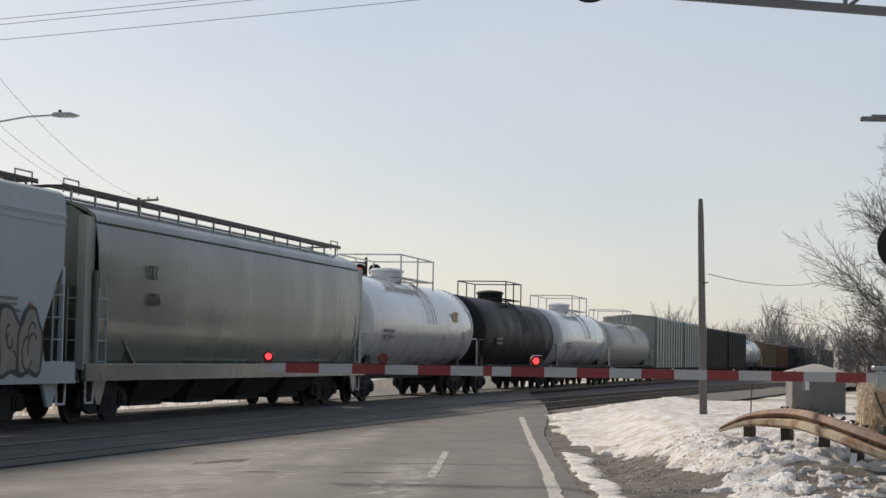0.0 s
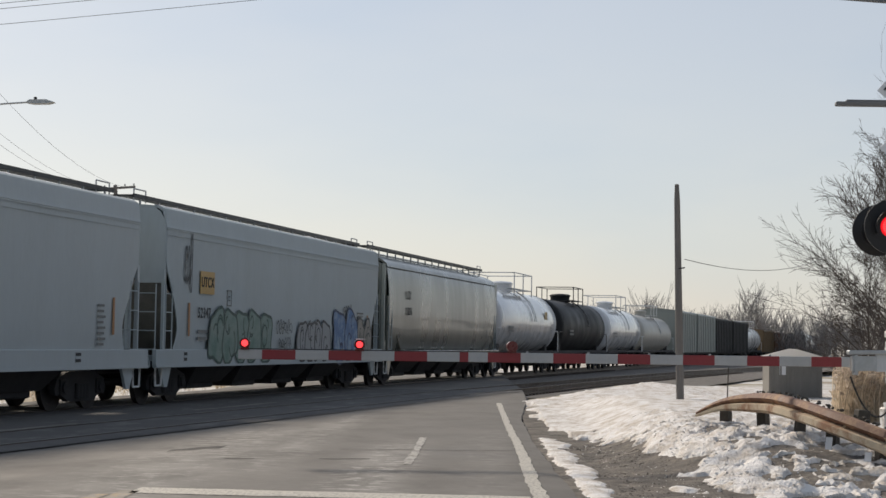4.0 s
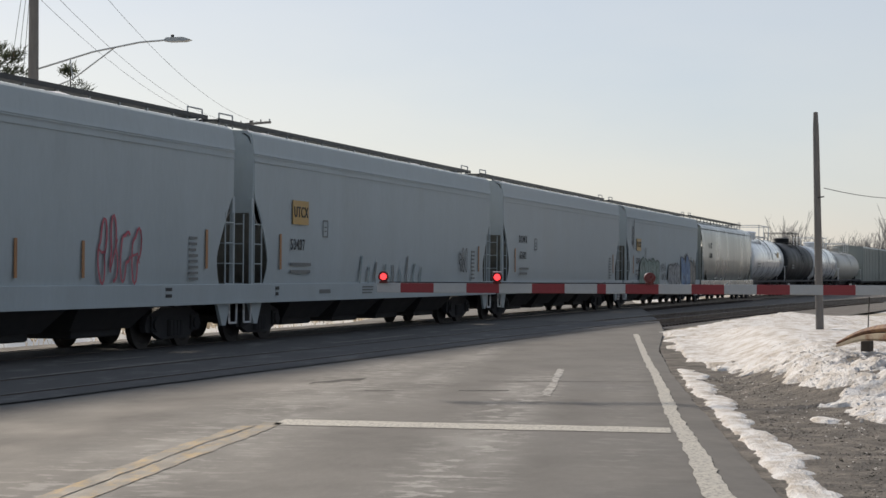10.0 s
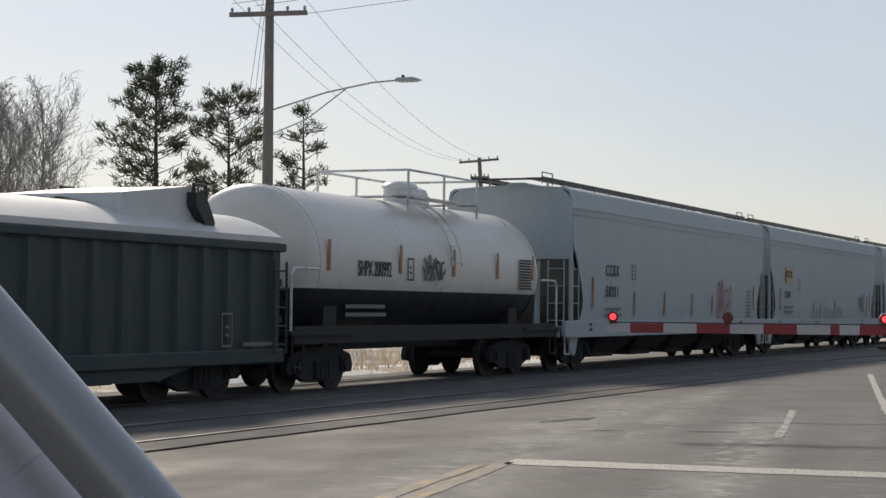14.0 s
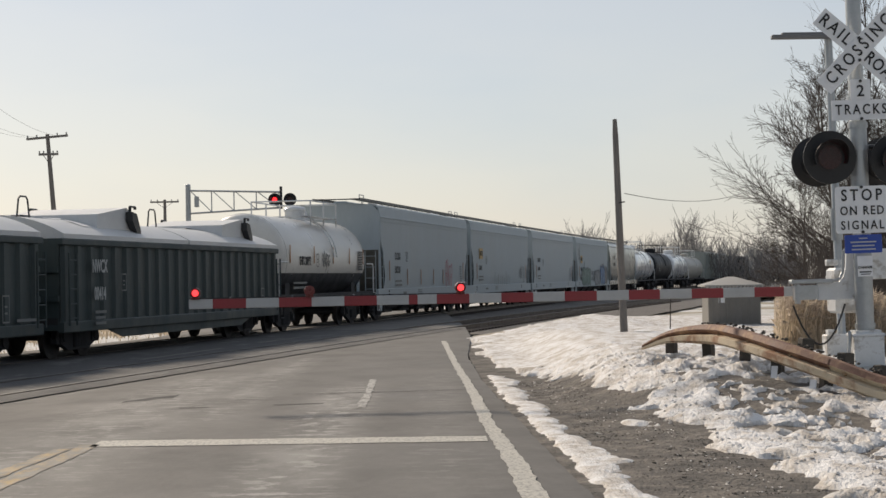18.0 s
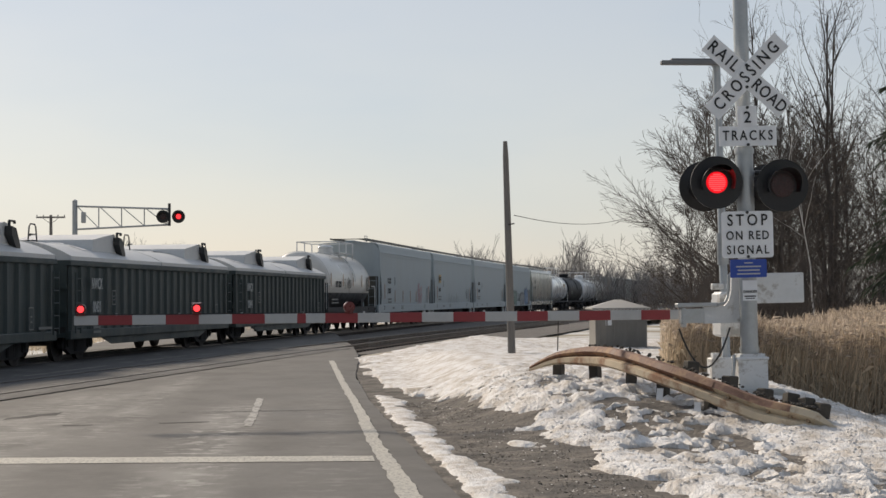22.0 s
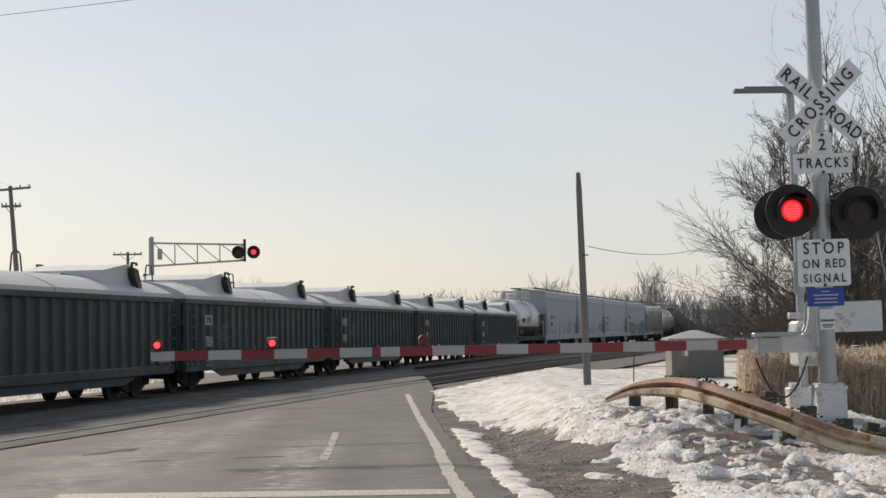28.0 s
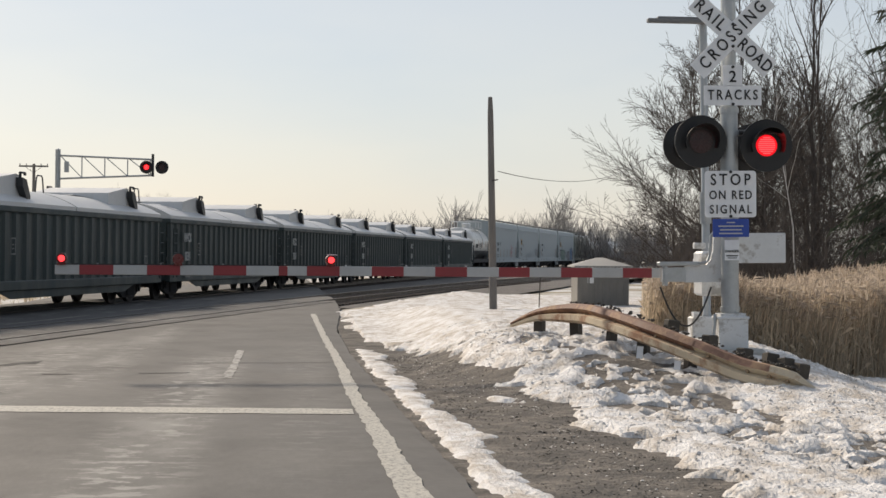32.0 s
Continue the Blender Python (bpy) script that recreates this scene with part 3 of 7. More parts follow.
def terrain(x, y):
    """Height of the bare ground."""
    wide = 4.6 - 1.7 * smooth01(18, 25, y)
    z = 0.42 * smooth01(1.4, wide, x) * smooth01(17.3, 22.5, y) * (1 - smooth01(5.2, 7.2, x)) * (1 - 0.78 * smooth01(36, 47, y))
    z -= 0.20 * smooth01(5.5, 8.0, x)
    z -= 0.35 * smooth01(16, 30, x)
    q = (Vector((x, y, 0)) - T0)
    s, lat = q.dot(TU), -q.dot(TN)
    near = near_lat(max(-30, min(s, 120))) + 3.0 + 0.0003 * 0
    z += 0.06 * smooth01(near - 0.5, near + 2.0, lat) * (1 - smooth01(near + 3.5, near + 8.0, lat)) * smooth01(8, 26, s) * (1 - smooth01(60, 90, s))
    # the earth is heaped under the guardrail
    if 1.8 < x < 6.6 and 17.5 < y < 27:
        best, lift = 9.0, 0.0
        for (ax, ay, az), (bx, by, bz) in zip(GUARD, GUARD[1:]):
            dx, dy = bx - ax, by - ay
            t = min(1, max(0, ((x - ax) * dx + (y - ay) * dy) / (dx * dx + dy * dy)))
            d = math.hypot(x - ax - t * dx, y - ay - t * dy)
            if d < best:
                best, lift = d, az + (bz - az) * t - 0.29
        w = 1 - smooth01(0.25, 1.3, best)
        z = max(z, z + (lift - z) * w) if lift > z else z
    if lat < -3.5:
        z -= 0.05 + 0.25 * smooth01(-3.5, -12, lat)
    return z


GUARD = [(5.42, 18.70, 0.03), (5.22, 18.80, 0.115), (5.08, 18.88, 0.165), (4.90, 19.0, 0.21), (4.693, 19.25, 0.262), (4.315, 19.75, 0.425), (3.893, 20.65, 0.60), (3.673, 21.85, 0.70), (3.535, 23.2, 0.725), (3.177, 24.4, 0.665), (2.86, 25.05, 0.50)]


def fractal(x, y, s, octaves=4):
    return noise.fractal(Vector((x * s, y * s, 0.37)), 0.9, 2.1, octaves)

# ---------------------------------------------------------------- ground, road, tracks


def sheet(xs, ys, height, keep=None):
    """A sheet over a grid of x and y."""
    g = G()
    idx = {}
    for j, y in enumerate(ys):
        for i, x in enumerate(xs):
            idx[i, j] = len(g.v)
            g.v.append((x, y, height(x, y)))
    for j in range(len(ys) - 1):
        for i in range(len(xs) - 1):
            if keep is None or keep((xs[i] + xs[i + 1]) / 2, (ys[j] + ys[j + 1]) / 2):
                g.f.append((idx[i, j], idx[i + 1, j], idx[i + 1, j + 1], idx[i, j + 1]))
    return g


def spread(a, b, step):
    return [a + step * i for i in range(int(round((b - a) / step)) + 1)]


def lat_of(x, y):
    q = Vector((x, y, 0)) - T0
    return q.dot(TU), -q.dot(TN)


def ground_z(x, y):
    s, lat = lat_of(x, y)
    z = terrain(x, y) - 0.14
    if -4.5 < lat < near_lat(max(-30, min(s, 150))) + 3:
        z = min(z, -0.42)
    if -9.5 < x < 1.6 and y < 110:
        z = min(z, -0.3)
    if 0.0 < x < 11 and 0 < y < 46:
        z -= 0.4
    return z + 0.05 * fractal(x, y, 0.12)


far = [-1600, -800, -400, -220, -140, -95]
gx = far + spread(-70, 70, 2.5) + [-v for v in reversed(far)]
gy = [-300, -120, -60] + spread(-30, 160, 2.5) + [200, 260, 350, 500, 900, 1700]
single("ground", sheet(gx, gy, ground_z), "field", "flat winter ground with old snow and dead grass", "ground", kind="structure")

ROAD_R = [(-20, 1.2), (10, 1.08), (12.8, 1.03), (16.4, 0.94), (20.8, 0.81), (25.4, 0.70), (34.8, 0.62), (40, 0.74), (49, 0.95), (60, 1.0), (220, -2.0)]


def lerp_rows(rows, t):
    for (a, va), (b, vb) in zip(rows, rows[1:]):
        if t <= b:
            return va + (vb - va) * max(0, (t - a) / (b - a))
    return rows[-1][1]


def road_z(x, y):
    s, lat = lat_of(x, y)
    return -0.05 * smooth01(9, 5, lat)


def road_mesh():
    g = G()
    ys = spread(-16, 60, 0.4) + spread(62, 200, 6)
    cols = 24
    for y in ys:
        r = lerp_rows(ROAD_R, y) + 0.03 * fractal(0.3, y, 1.1) + 0.012 * fractal(3.3, y, 4.0)
        for i in range(cols + 1):
            x = -8.2 + (r + 8.2) * i / cols
            g.v.append((x, y, road_z(x, y) - (0.0 if i < cols else 0.02)))
        g.v.append((r + 0.04, y, -0.16))
    k = cols + 2
    for j in range(len(ys) - 1):
        for i in range(cols + 1):
            g.f.append((j * k + i, j * k + i + 1, (j + 1) * k + i + 1, (j + 1) * k + i))
    return g


single("road", road_mesh(), "asphalt", "worn grey asphalt road, salt-stained, with crumbling edge", "road", kind="structure")


def ragged_strip(rows, wander, jag, step=0.12, lift=0.005, seed=0.0):
    """A painted line on the road: rows of (y, x, width), with worn, ragged edges."""
    g = G()
    y0, y1 = rows[0][0], rows[-1][0]
    n = int((y1 - y0) / step)
    for j in range(n + 1):
        y = y0 + (y1 - y0) * j / n
        x, w = lerp_rows([(a, b) for a, b, c in rows], y), lerp_rows([(a, c) for a, b, c in rows], y)
        x += wander * fractal(seed, y, 0.5)
        a = x - w / 2 + jag * fractal(seed + 1, y, 3.0)
        b = x + w / 2 + jag * fractal(seed + 5, y, 3.0)
        for v in (a, (a + b) / 2, b):
            g.v.append((v, y, road_z(v, y) + lift))
    for j in range(n):
        for i in range(2):
            g.f.append((3 * j + i, 3 * j + i + 1, 3 * j + 4 + i, 3 * j + 3 + i))
    return g


single("edge_line", ragged_strip([(5, 0.80, 0.20), (12.5, 0.636, 0.19), (14.9, 0.608, 0.165), (18.5, 0.517, 0.145), (24.15, 0.47, 0.14), (30.4, 0.365, 0.12), (44, 0.20, 0.13)], 0.008, 0.020, 0.05), "white_line", "worn white edge line painted on the road", "road marking", kind="structure")
single("centre_line", ragged_strip([(2, -3.50, 0.18), (17.0, -3.27, 0.18)], 0.02, 0.02, seed=9), "yellow_line", "worn yellow centre line, half rubbed off", "road marking", kind="structure")
single("centre_line", ragged_strip([(2, -3.72, 0.15), (16.6, -3.475, 0.15)], 0.02, 0.02, seed=14), "yellow_line", "worn yellow centre line, half rubbed off", "road marking", kind="structure")
single("lane_dash", ragged_strip([(21.3, -0.895, 0.11), (27.4, -0.955, 0.10)], 0.01, 0.02, seed=21), "faint_line", "short worn white dash in the lane", "road marking", kind="structure")


def stop_line():
    g = G()
    n = 60
    for i in range(n + 1):
        x = -3.25 + 3.70 * i / n
        ya, yb = 16.76 - 0.20 * i / n + 0.025 * fractal(x, 1, 3), 17.40 - 0.27 * i / n + 0.025 * fractal(x, 7, 3)
        for y in (ya, (ya + yb) / 2, yb):
            g.v.append((x, y, 0.005))
    for i in range(n):
        for k in range(2):
            g.f.append((3 * i + k, 3 * i + 3 + k, 3 * i + 4 + k, 3 * i + 1 + k))
    return g


single("stop_line", stop_line(), "white_line", "white stop line across the lane", "road marking", kind="structure")


def crack(pts, w, seed):
    g = G()
    rng = random.Random(seed)
    fine = []
    for (a, b), (c, d) in zip(pts, pts[1:]):
        n = max(2, int(math.hypot(c - a, d - b) / 0.2))
        for i in range(n):
            fine.append((a + (c - a) * i / n + rng.uniform(-0.03, 0.03), b + (d - b) * i / n + rng.uniform(-0.04, 0.04)))
    fine.append(pts[-1])
    for i, (x, y) in enumerate(fine):
        ww = w * rng.uniform(0.4, 1.2)
        z = road_z(x, y) + 0.004
        g.v += [(x, y - ww, z), (x, y + ww, z)]
    g.f = [(2 * i, 2 * i + 2, 2 * i + 3, 2 * i + 1) for i in range(len(fine) - 1)]
    return g


for k, (pts, w) in enumerate((([(-1.95, 24.1), (-0.6, 24.25), (0.62, 24.45)], 0.028), ([(-3.1, 21.8), (-2.77, 21.88)], 0.06), ([(-2.03, 22.05), (-1.4, 22.2)], 0.05), ([(-4.05, 23.4), (-3.8, 23.9), (-3.5, 24.3)], 0.30))):
    single("road_crack", crack(pts, w, k), "crack", "dark cracked seam in the asphalt", "road crack", kind="structure")

# the gravel shoulder
GRAVEL = [(5, 2.85), (11, 2.62), (14.35, 2.50), (17.1, 2.36), (21.1, 2.12), (24.7, 1.78), (27.5, 1.45), (29.5, 1.1), (31, 0.85), (33, 0.75), (80, 0.72)]


def shoulder_z(x, y):
    return terrain(x, y) - 0.045 + 0.02 * fractal(x, y, 1.3) + 0.016 * fractal(x, y, 6, 3)


single("gravel_shoulder", sheet(spread(0.66, 9.06, 0.12), spread(4, 42, 0.14), shoulder_z), "gravel", "dark wet gravel shoulder beside the road", "shoulder", kind="structure")


MUDDY = [(8, 4.9), (14.4, 4.28), (17.3, 3.8), (21.2, 3.55), (24.6, 3.3), (40, 3.2)]      # middle of the trampled, earthy band before the guardrail


def snow_depth(x, y):
    edge = lerp_rows(GRAVEL, y) + 0.22 * fractal(1.7, y, 0.8) + 0.22 * fractal(x, y, 2.2)
    d = 0.165 * smooth01(edge - 0.12, edge + 0.42, x) - 0.105
    d += 0.016 * fractal(x, 0.6 * y, 2.6, 5) + 0.014 * fractal(x, y, 0.7) + 0.038 * abs(fractal(1.1 * x, 0.7 * y, 4.5, 4)) + 0.026 * abs(fractal(x + 3.0, 0.8 * y, 10, 3)) - 0.022
    strip = 0.27 + 0.22 * fractal(9.1, y, 0.6) + 0.12 * fractal(x, y, 2.0)
    rx = lerp_rows(ROAD_R, y) + 0.10
    if y < 28.5:
        d = max(d, 0.020 * (1 - smooth01(strip * 0.8, strip + 0.14, x - rx)) * smooth01(rx - 0.02, rx + 0.10, x + 0.05 * fractal(x, y, 3)) - 0.010 + 0.006 * fractal(x, y, 4))
    # thin, dirty snow before the guardrail
    m = (1 - smooth01(0.40, 1.15, abs(x - lerp_rows(MUDDY, y)))) * (1 - smooth01(24, 26, y))
    d -= m * (0.058 + 0.05 * fractal(x, 0.6 * y, 2.0, 3) + 0.07 * fractal(x, 0.7 * y, 5.0, 5))
    s, lat = lat_of(x, y)
    d -= 0.6 * (1 - smooth01(-0.3, 0.5, lat - near_lat(s) - 3.3 - 0.4 * smooth01(12, 24, s) + 0.3 * fractal(x, y, 0.9))) if s > 12 else 0
    # small patch of ice on the gravel
    d = max(d, 0.02 - 0.10 * math.hypot((x - 2.05) / 0.5, (y - 18.6) / 1.1) + 0.03 * fractal(x, y, 3))
    return d


def snow_sheet(xs, ys):
    depth = {}

    def dz(x, y):
        key = (round(x, 3), round(y, 3))
        if key not in depth:
            depth[key] = snow_depth(x, y)
        return depth[key]
    g = sheet(xs, ys, lambda x, y: terrain(x, y) + (dz(x, y) if dz(x, y) > 0 else 6 * dz(x, y)) - 0.03)
    cols = len(xs)
    g.f = [q for q in g.f if max(dz(*g.v[i][:2]) for i in q) > -0.022]
    used = sorted({i for q in g.f for i in q})
    back = {v: k for k, v in enumerate(used)}
    h = G()
    h.v = [g.v[i] for i in used]
    h.f = [tuple(back[i] for i in q) for q in g.f]
    return h


tagged(single("snow_bank", snow_sheet(spread(0.7, 9.6, 0.05), spread(8.6, 29.0, 0.075)), "snow", "crusty, trampled roadside snow with dirt", "snow"), kind="stuff")
tagged(single("snow_bank", snow_sheet(spread(0.8, 17, 0.27), spread(29.0, 72, 0.33)), "snow", "ploughed roadside snow bank beside the tracks", "snow"), kind="stuff")


def lumps(count, seed, xr, yr, size):
    rng = random.Random(seed)
    g = G()
    for _ in range(count):
        x, y = rng.uniform(*xr), rng.uniform(*yr)
        if snow_depth(x, y) < 0.02:
            continue
        r = rng.uniform(*size)
        z = terrain(x, y) + snow_depth(x, y) - 0.03
        ring = []
        k = len(g.v)
        for lvl, rad in ((-0.4, 1.0), (0.35, 0.85), (0.75, 0.4)):
            for i in range(6):
                a = math.pi / 3 * i + rng.uniform(-0.3, 0.3)
                q = rad * r * rng.uniform(0.7, 1.2)
                g.v.append((x + q * math.cos(a), y + q * math.sin(a), z + lvl * r * rng.uniform(0.5, 0.9)))
        for j in range(2):
            for i in range(6):
                g.f.append((k + 6 * j + i, k + 6 * j + (i + 1) % 6, k + 6 * j + 6 + (i + 1) % 6, k + 6 * j + 6 + i))
        g.f.append(tuple(k + 12 + i for i in range(6)))
    return g


tagged(single("snow_lumps", lumps(4200, 4, (2.2, 6.5), (9.5, 26), (0.007, 0.022)), "snow", "loose lumps of hard snow", "snow"), kind="stuff")


def crumbs(count, seed):
    """Small loose crumbs of snow on the gravel and the earthy band."""
    rng = random.Random(seed)
    g = G()
    for _ in range(count):
        y = rng.uniform(9, 27)
        e = lerp_rows(GRAVEL, y)
        x = e - abs(rng.gauss(0, 0.35)) if rng.random() < 0.45 else lerp_rows(MUDDY, y) + rng.gauss(0, 0.45)
        if x < 1.1 or snow_depth(x, y) > 0.0:
            continue
        r = rng.uniform(0.004, 0.014)
        z = shoulder_z(x, y) + 0.002
        k = len(g.v)
        ring = [(x + r * rng.uniform(0.6, 1.4) * math.cos(a * 1.2566), y + 1.6 * r * rng.uniform(0.6, 1.4) * math.sin(a * 1.2566), z) for a in range(5)]
        g.v += ring + [(x, y, z + r * rng.uniform(0.25, 0.6))]
        g.f += [(k + a, k + (a + 1) % 5, k + 5) for a in range(5)]
    return g


def stones(count, seed):
    """Loose angular stones on the gravel shoulder."""
    rng = random.Random(seed)
    g = G()
    for _ in range(count):
        y = rng.uniform(9, 27)
        x = rng.uniform(lerp_rows(ROAD_R, y) + 0.25, lerp_rows(GRAVEL, y) + 0.15)
        if snow_depth(x, y) > -0.01:
            continue
        r = rng.uniform(0.004, 0.010) * (2.0 if rng.random() < 0.04 else 1)
        z = shoulder_z(x, y) - 0.3 * r
        k = len(g.v)
        for lvl, rad in ((0.0, 1.0), (0.7, 0.75)):
            g.v += [(x + r * rad * rng.uniform(0.6, 1.3) * math.cos(a * 1.2566), y + r * rad * rng.uniform(0.6, 1.3) * math.sin(a * 1.2566), z + lvl * r * rng.uniform(0.8, 1.3)) for a in range(5)]
        g.f += [(k + a, k + (a + 1) % 5, k + 5 + (a + 1) % 5, k + 5 + a) for a in range(5)] + [tuple(k + 5 + a for a in range(5))]
    return g


tagged(single("gravel_stones", stones(9000, 31), "gravel", "loose dark stones on the gravel shoulder", "gravel", smooth=False), kind="stuff")
tagged(single("snow_crumbs", crumbs(850, 12), "snow", "small crumbs of snow scattered on the gravel", "snow"), kind="stuff")


def stones(count, seed):
    rng = random.Random(seed)
    g = G()
    for _ in range(count):
        y = rng.uniform(9, 24)
        x = rng.uniform(1.3, lerp_rows(GRAVEL, y) + 0.6)
        if snow_depth(x, y) > -0.02:
            continue
        r = rng.uniform(0.004, 0.013)
        z = shoulder_z(x, y) + r * 0.3
        k = len(g.v)
        g.v += [(x + r * rng.uniform(0.6, 1.3), y, z), (x, y + r * rng.uniform(0.6, 1.3), z), (x - r, y, z), (x, y - r, z), (x, y, z + r * rng.uniform(0.4, 0.9))]
        g.f += [(k, k + 1, k + 4), (k + 1, k + 2, k + 4), (k + 2, k + 3, k + 4), (k + 3, k, k + 4)]
    return g


tagged(single("loose_stones", stones(15000, 8), "gravel", "loose gravel stones on the shoulder", "gravel"), kind="stuff")


# the crossing surface and the two tracks
def ribbon(s0, s1, lat_a, lat_b, z, step=2.0, jag=0.0):
    g = G()
    n = max(1, int((s1 - s0) / step))
    for j in range(n + 1):
        s = s0 + (s1 - s0) * j / n
        for lat, sd in ((lat_a, 1), (lat_b, 5)):
            p, a = track(s, (lat(s) if callable(lat) else lat) + jag * fractal(s, sd, 0.8))
            g.v.append((p.x, p.y, z))
    g.f = [(2 * i, 2 * i + 1, 2 * i + 3, 2 * i + 2) for i in range(n)]
    return g


single("crossing_surface", ribbon(-70, 21, -1.7, lambda s: near_lat(s) + 1.42, RAIL_Z + 0.022, 0.5, 0.05), "asphalt_dark", "dark asphalt and timber panels between the crossing rails", "crossing", kind="structure")
# Narrow ragged streaks along the track, paler than the panels.
for s0, s1, la, lb in ((-19, -14.5, 3.2, 3.36), (-12.5, -5.5, 3.3, 3.42), (-9, -6, 2.2, 2.3), (1.0, 6.5, 3.0, 3.14), (10, 14, 2.9, 3.05)):
    single("salt_streak", ribbon(s0, s1, la, lb, RAIL_Z + 0.027, 0.25, 0.04), "whitish", "pale streak on the crossing panels", "salt streak", kind="structure")
single("ballast_bed", ribbon(20.5, 420, -2.9, lambda s: near_lat(s) + 4.6, -0.21, 3.0, 0.15), "ballast", "dark stone ballast under the tracks", "ballast", kind="structure")
single("ballast_bed", ribbon(-120, -69, -2.9, 7.0, -0.21, 3.0, 0.15), "ballast", "dark stone ballast under the tracks", "ballast", kind="structure")


def rail_mesh(lat, s0, s1, top=False):
    g = G()
    prof = [(-0.036, 0.002), (0.036, 0.002), (0.036, 0.006), (-0.036, 0.006)] if top else [(-0.07, -0.17), (0.07, -0.17), (0.07, -0.155), (0.012, -0.13), (0.012, -0.04), (0.037, -0.03), (0.037, 0.001), (-0.037, 0.001), (-0.037, -0.03), (-0.012, -0.04), (-0.012, -0.13), (-0.07, -0.155)]
    n = int((s1 - s0) / 6)
    k = len(prof)
    for j in range(n + 1):
        s = s0 + (s1 - s0) * j / n
        p, a = track(s, lat(s) if callable(lat) else lat)
        side = Vector((math.cos(a), -math.sin(a), 0))
        for o, z in prof:
            q = p + side * o
            g.v.append((q.x, q.y, RAIL_Z + 0.03 + z))
    for j in range(n):
        for i in range(k):
            g.f.append((j * k + i, j * k + (i + 1) % k, (j + 1) * k + (i + 1) % k, (j + 1) * k + i))
    return g


for lab, base in (("main", 0.0), ("second", None)):
    tr = thing("railway_track", "pair of steel rails set in the crossing" if lab == "main" else "second pair of steel rails with polished tops", "track", kind="structure")
    for off in (-0.75, 0.75):
        f = (lambda s, off=off: near_lat(s) + off) if base is None else off
        r = part("rail", rail_mesh(f, -110, 400), "rail", tr)
        part("rail_head", rail_mesh(f, -110, 400, True), "rail_top", r, "polished running surface")


def tie_mesh():
    return G().box(-0.11, 0.11, -1.3, 1.3, -0.12, 0, ch=0.015).mesh("tie", MAT["tie"], False)


TIE = tie_mesh()
for lab in (0, 1):
    bed = thing("sleeper_row", "row of dark wooden sleepers in ballast", "sleepers", kind="structure")
    for k in range(110):
        s = 21.5 + 0.56 * k
        p, a = track(s, near_lat(s) if lab else 0.0, -0.15)
        part("sleeper", TIE, None, bed, m=Matrix.Translation(p) @ Matrix.Rotation(math.pi / 2 - a, 4, "Z"))

# ---------------------------------------------------------------- the train
# Cars stand in their own space: x forward along the train, y to its left, z up from the rail.
CACHE = {}


def cached(key, make, mat, smooth=True):
    if key not in CACHE:
        CACHE[key] = make().mesh(key, MAT[mat], smooth)
    return CACHE[key]


def wheel_geo():
    return G().lathe([(-0.07, 0.10), (-0.07, 0.38), (-0.06, 0.455), (0.035, 0.455), (0.045, 0.49), (0.07, 0.49), (0.07, 0.38), (0.03, 0.33), (0.03, 0.16), (0.07, 0.12), (0.07, 0.06)], 28, axis="y")


def side_frame_geo():
    g = G()
    prof = [(-1.25, 0.42), (-1.2, 0.30), (-0.95, 0.30), (-0.55, 0.16), (0.55, 0.16), (0.95, 0.30), (1.2, 0.30), (1.25, 0.42), (1.15, 0.62), (0.6, 0.76), (-0.6, 0.76), (-1.15, 0.62)]
    g.extrude(prof, -0.06, 0.06, axis="y")
    for sx in (-0.89, 0.89):
        g.box(sx - 0.16, sx + 0.16, -0.10, 0.10, 0.30, 0.62, ch=0.03)
        g.tube((sx, -0.14, 0.45), (sx, 0.0, 0.45), 0.11, seg=12)
    for sx in (-0.22, -0.07, 0.08, 0.23):
        g.tube((sx, -0.08, 0.22), (sx, -0.08, 0.52), 0.07, seg=8)
    return g


def truck(car, x):
    t = part("truck", cached("truck_bolster", lambda: G().box(-0.22, 0.22, -1.05, 1.05, 0.35, 0.72, ch=0.05).box(-0.12, 0.12, -0.35, 0.35, 0.72, 0.85), "under"), None, car, "dark cast-steel truck", pose(x, 0, 0))
    for sy in (-1, 1):
        part("side_frame", cached("side_frame", side_frame_geo, "under"), None, t, m=pose(0, sy * 1.0, 0, 0, 0, 0 if sy < 0 else 180))
        for sx in (-0.89, 0.89):
            part("wheel", cached("wheel", wheel_geo, "wheel"), None, t, m=pose(sx, sy * 0.755, 0.457, 0, 0, 0 if sy > 0 else 180))
    for sx in (-0.89, 0.89):
        part("axle", cached("axle", lambda: G().tube((0, -0.7, 0), (0, 0.7, 0), 0.08, seg=10), "under"), None, t, m=pose(sx, 0, 0.457))
    return t


def coupler_geo():
    g = G().box(-0.55, 0.15, -0.09, 0.09, 0.70, 0.93, ch=0.02)
    g.box(0.15, 0.42, -0.16, 0.14, 0.66, 0.97, ch=0.05)
    g.tube((0.0, -0.45, 0.72), (0.3, -0.3, 0.45), 0.025).tube((0.3, -0.3, 0.45), (0.5, -0.12, 0.5), 0.025)
    return g


def couplers(car, half):
    for sx in (-1, 1):
        part("coupler", cached("coupler", coupler_geo, "under"), None, car, m=pose(sx * half, 0, 0, 0, 0, 0 if sx > 0 else 180))


def ladder_geo(h, w, rungs, r=0.016):
    g = G()
    for sx in (-w / 2, w / 2):
        g.tube((sx, 0, 0), (sx, 0, h), r * 1.3, seg=6)
    for k in range(rungs):
        z = h * (k + 0.5) / rungs
        g.tube((-w / 2, 0, z), (w / 2, 0, z), r, seg=6)
    return g


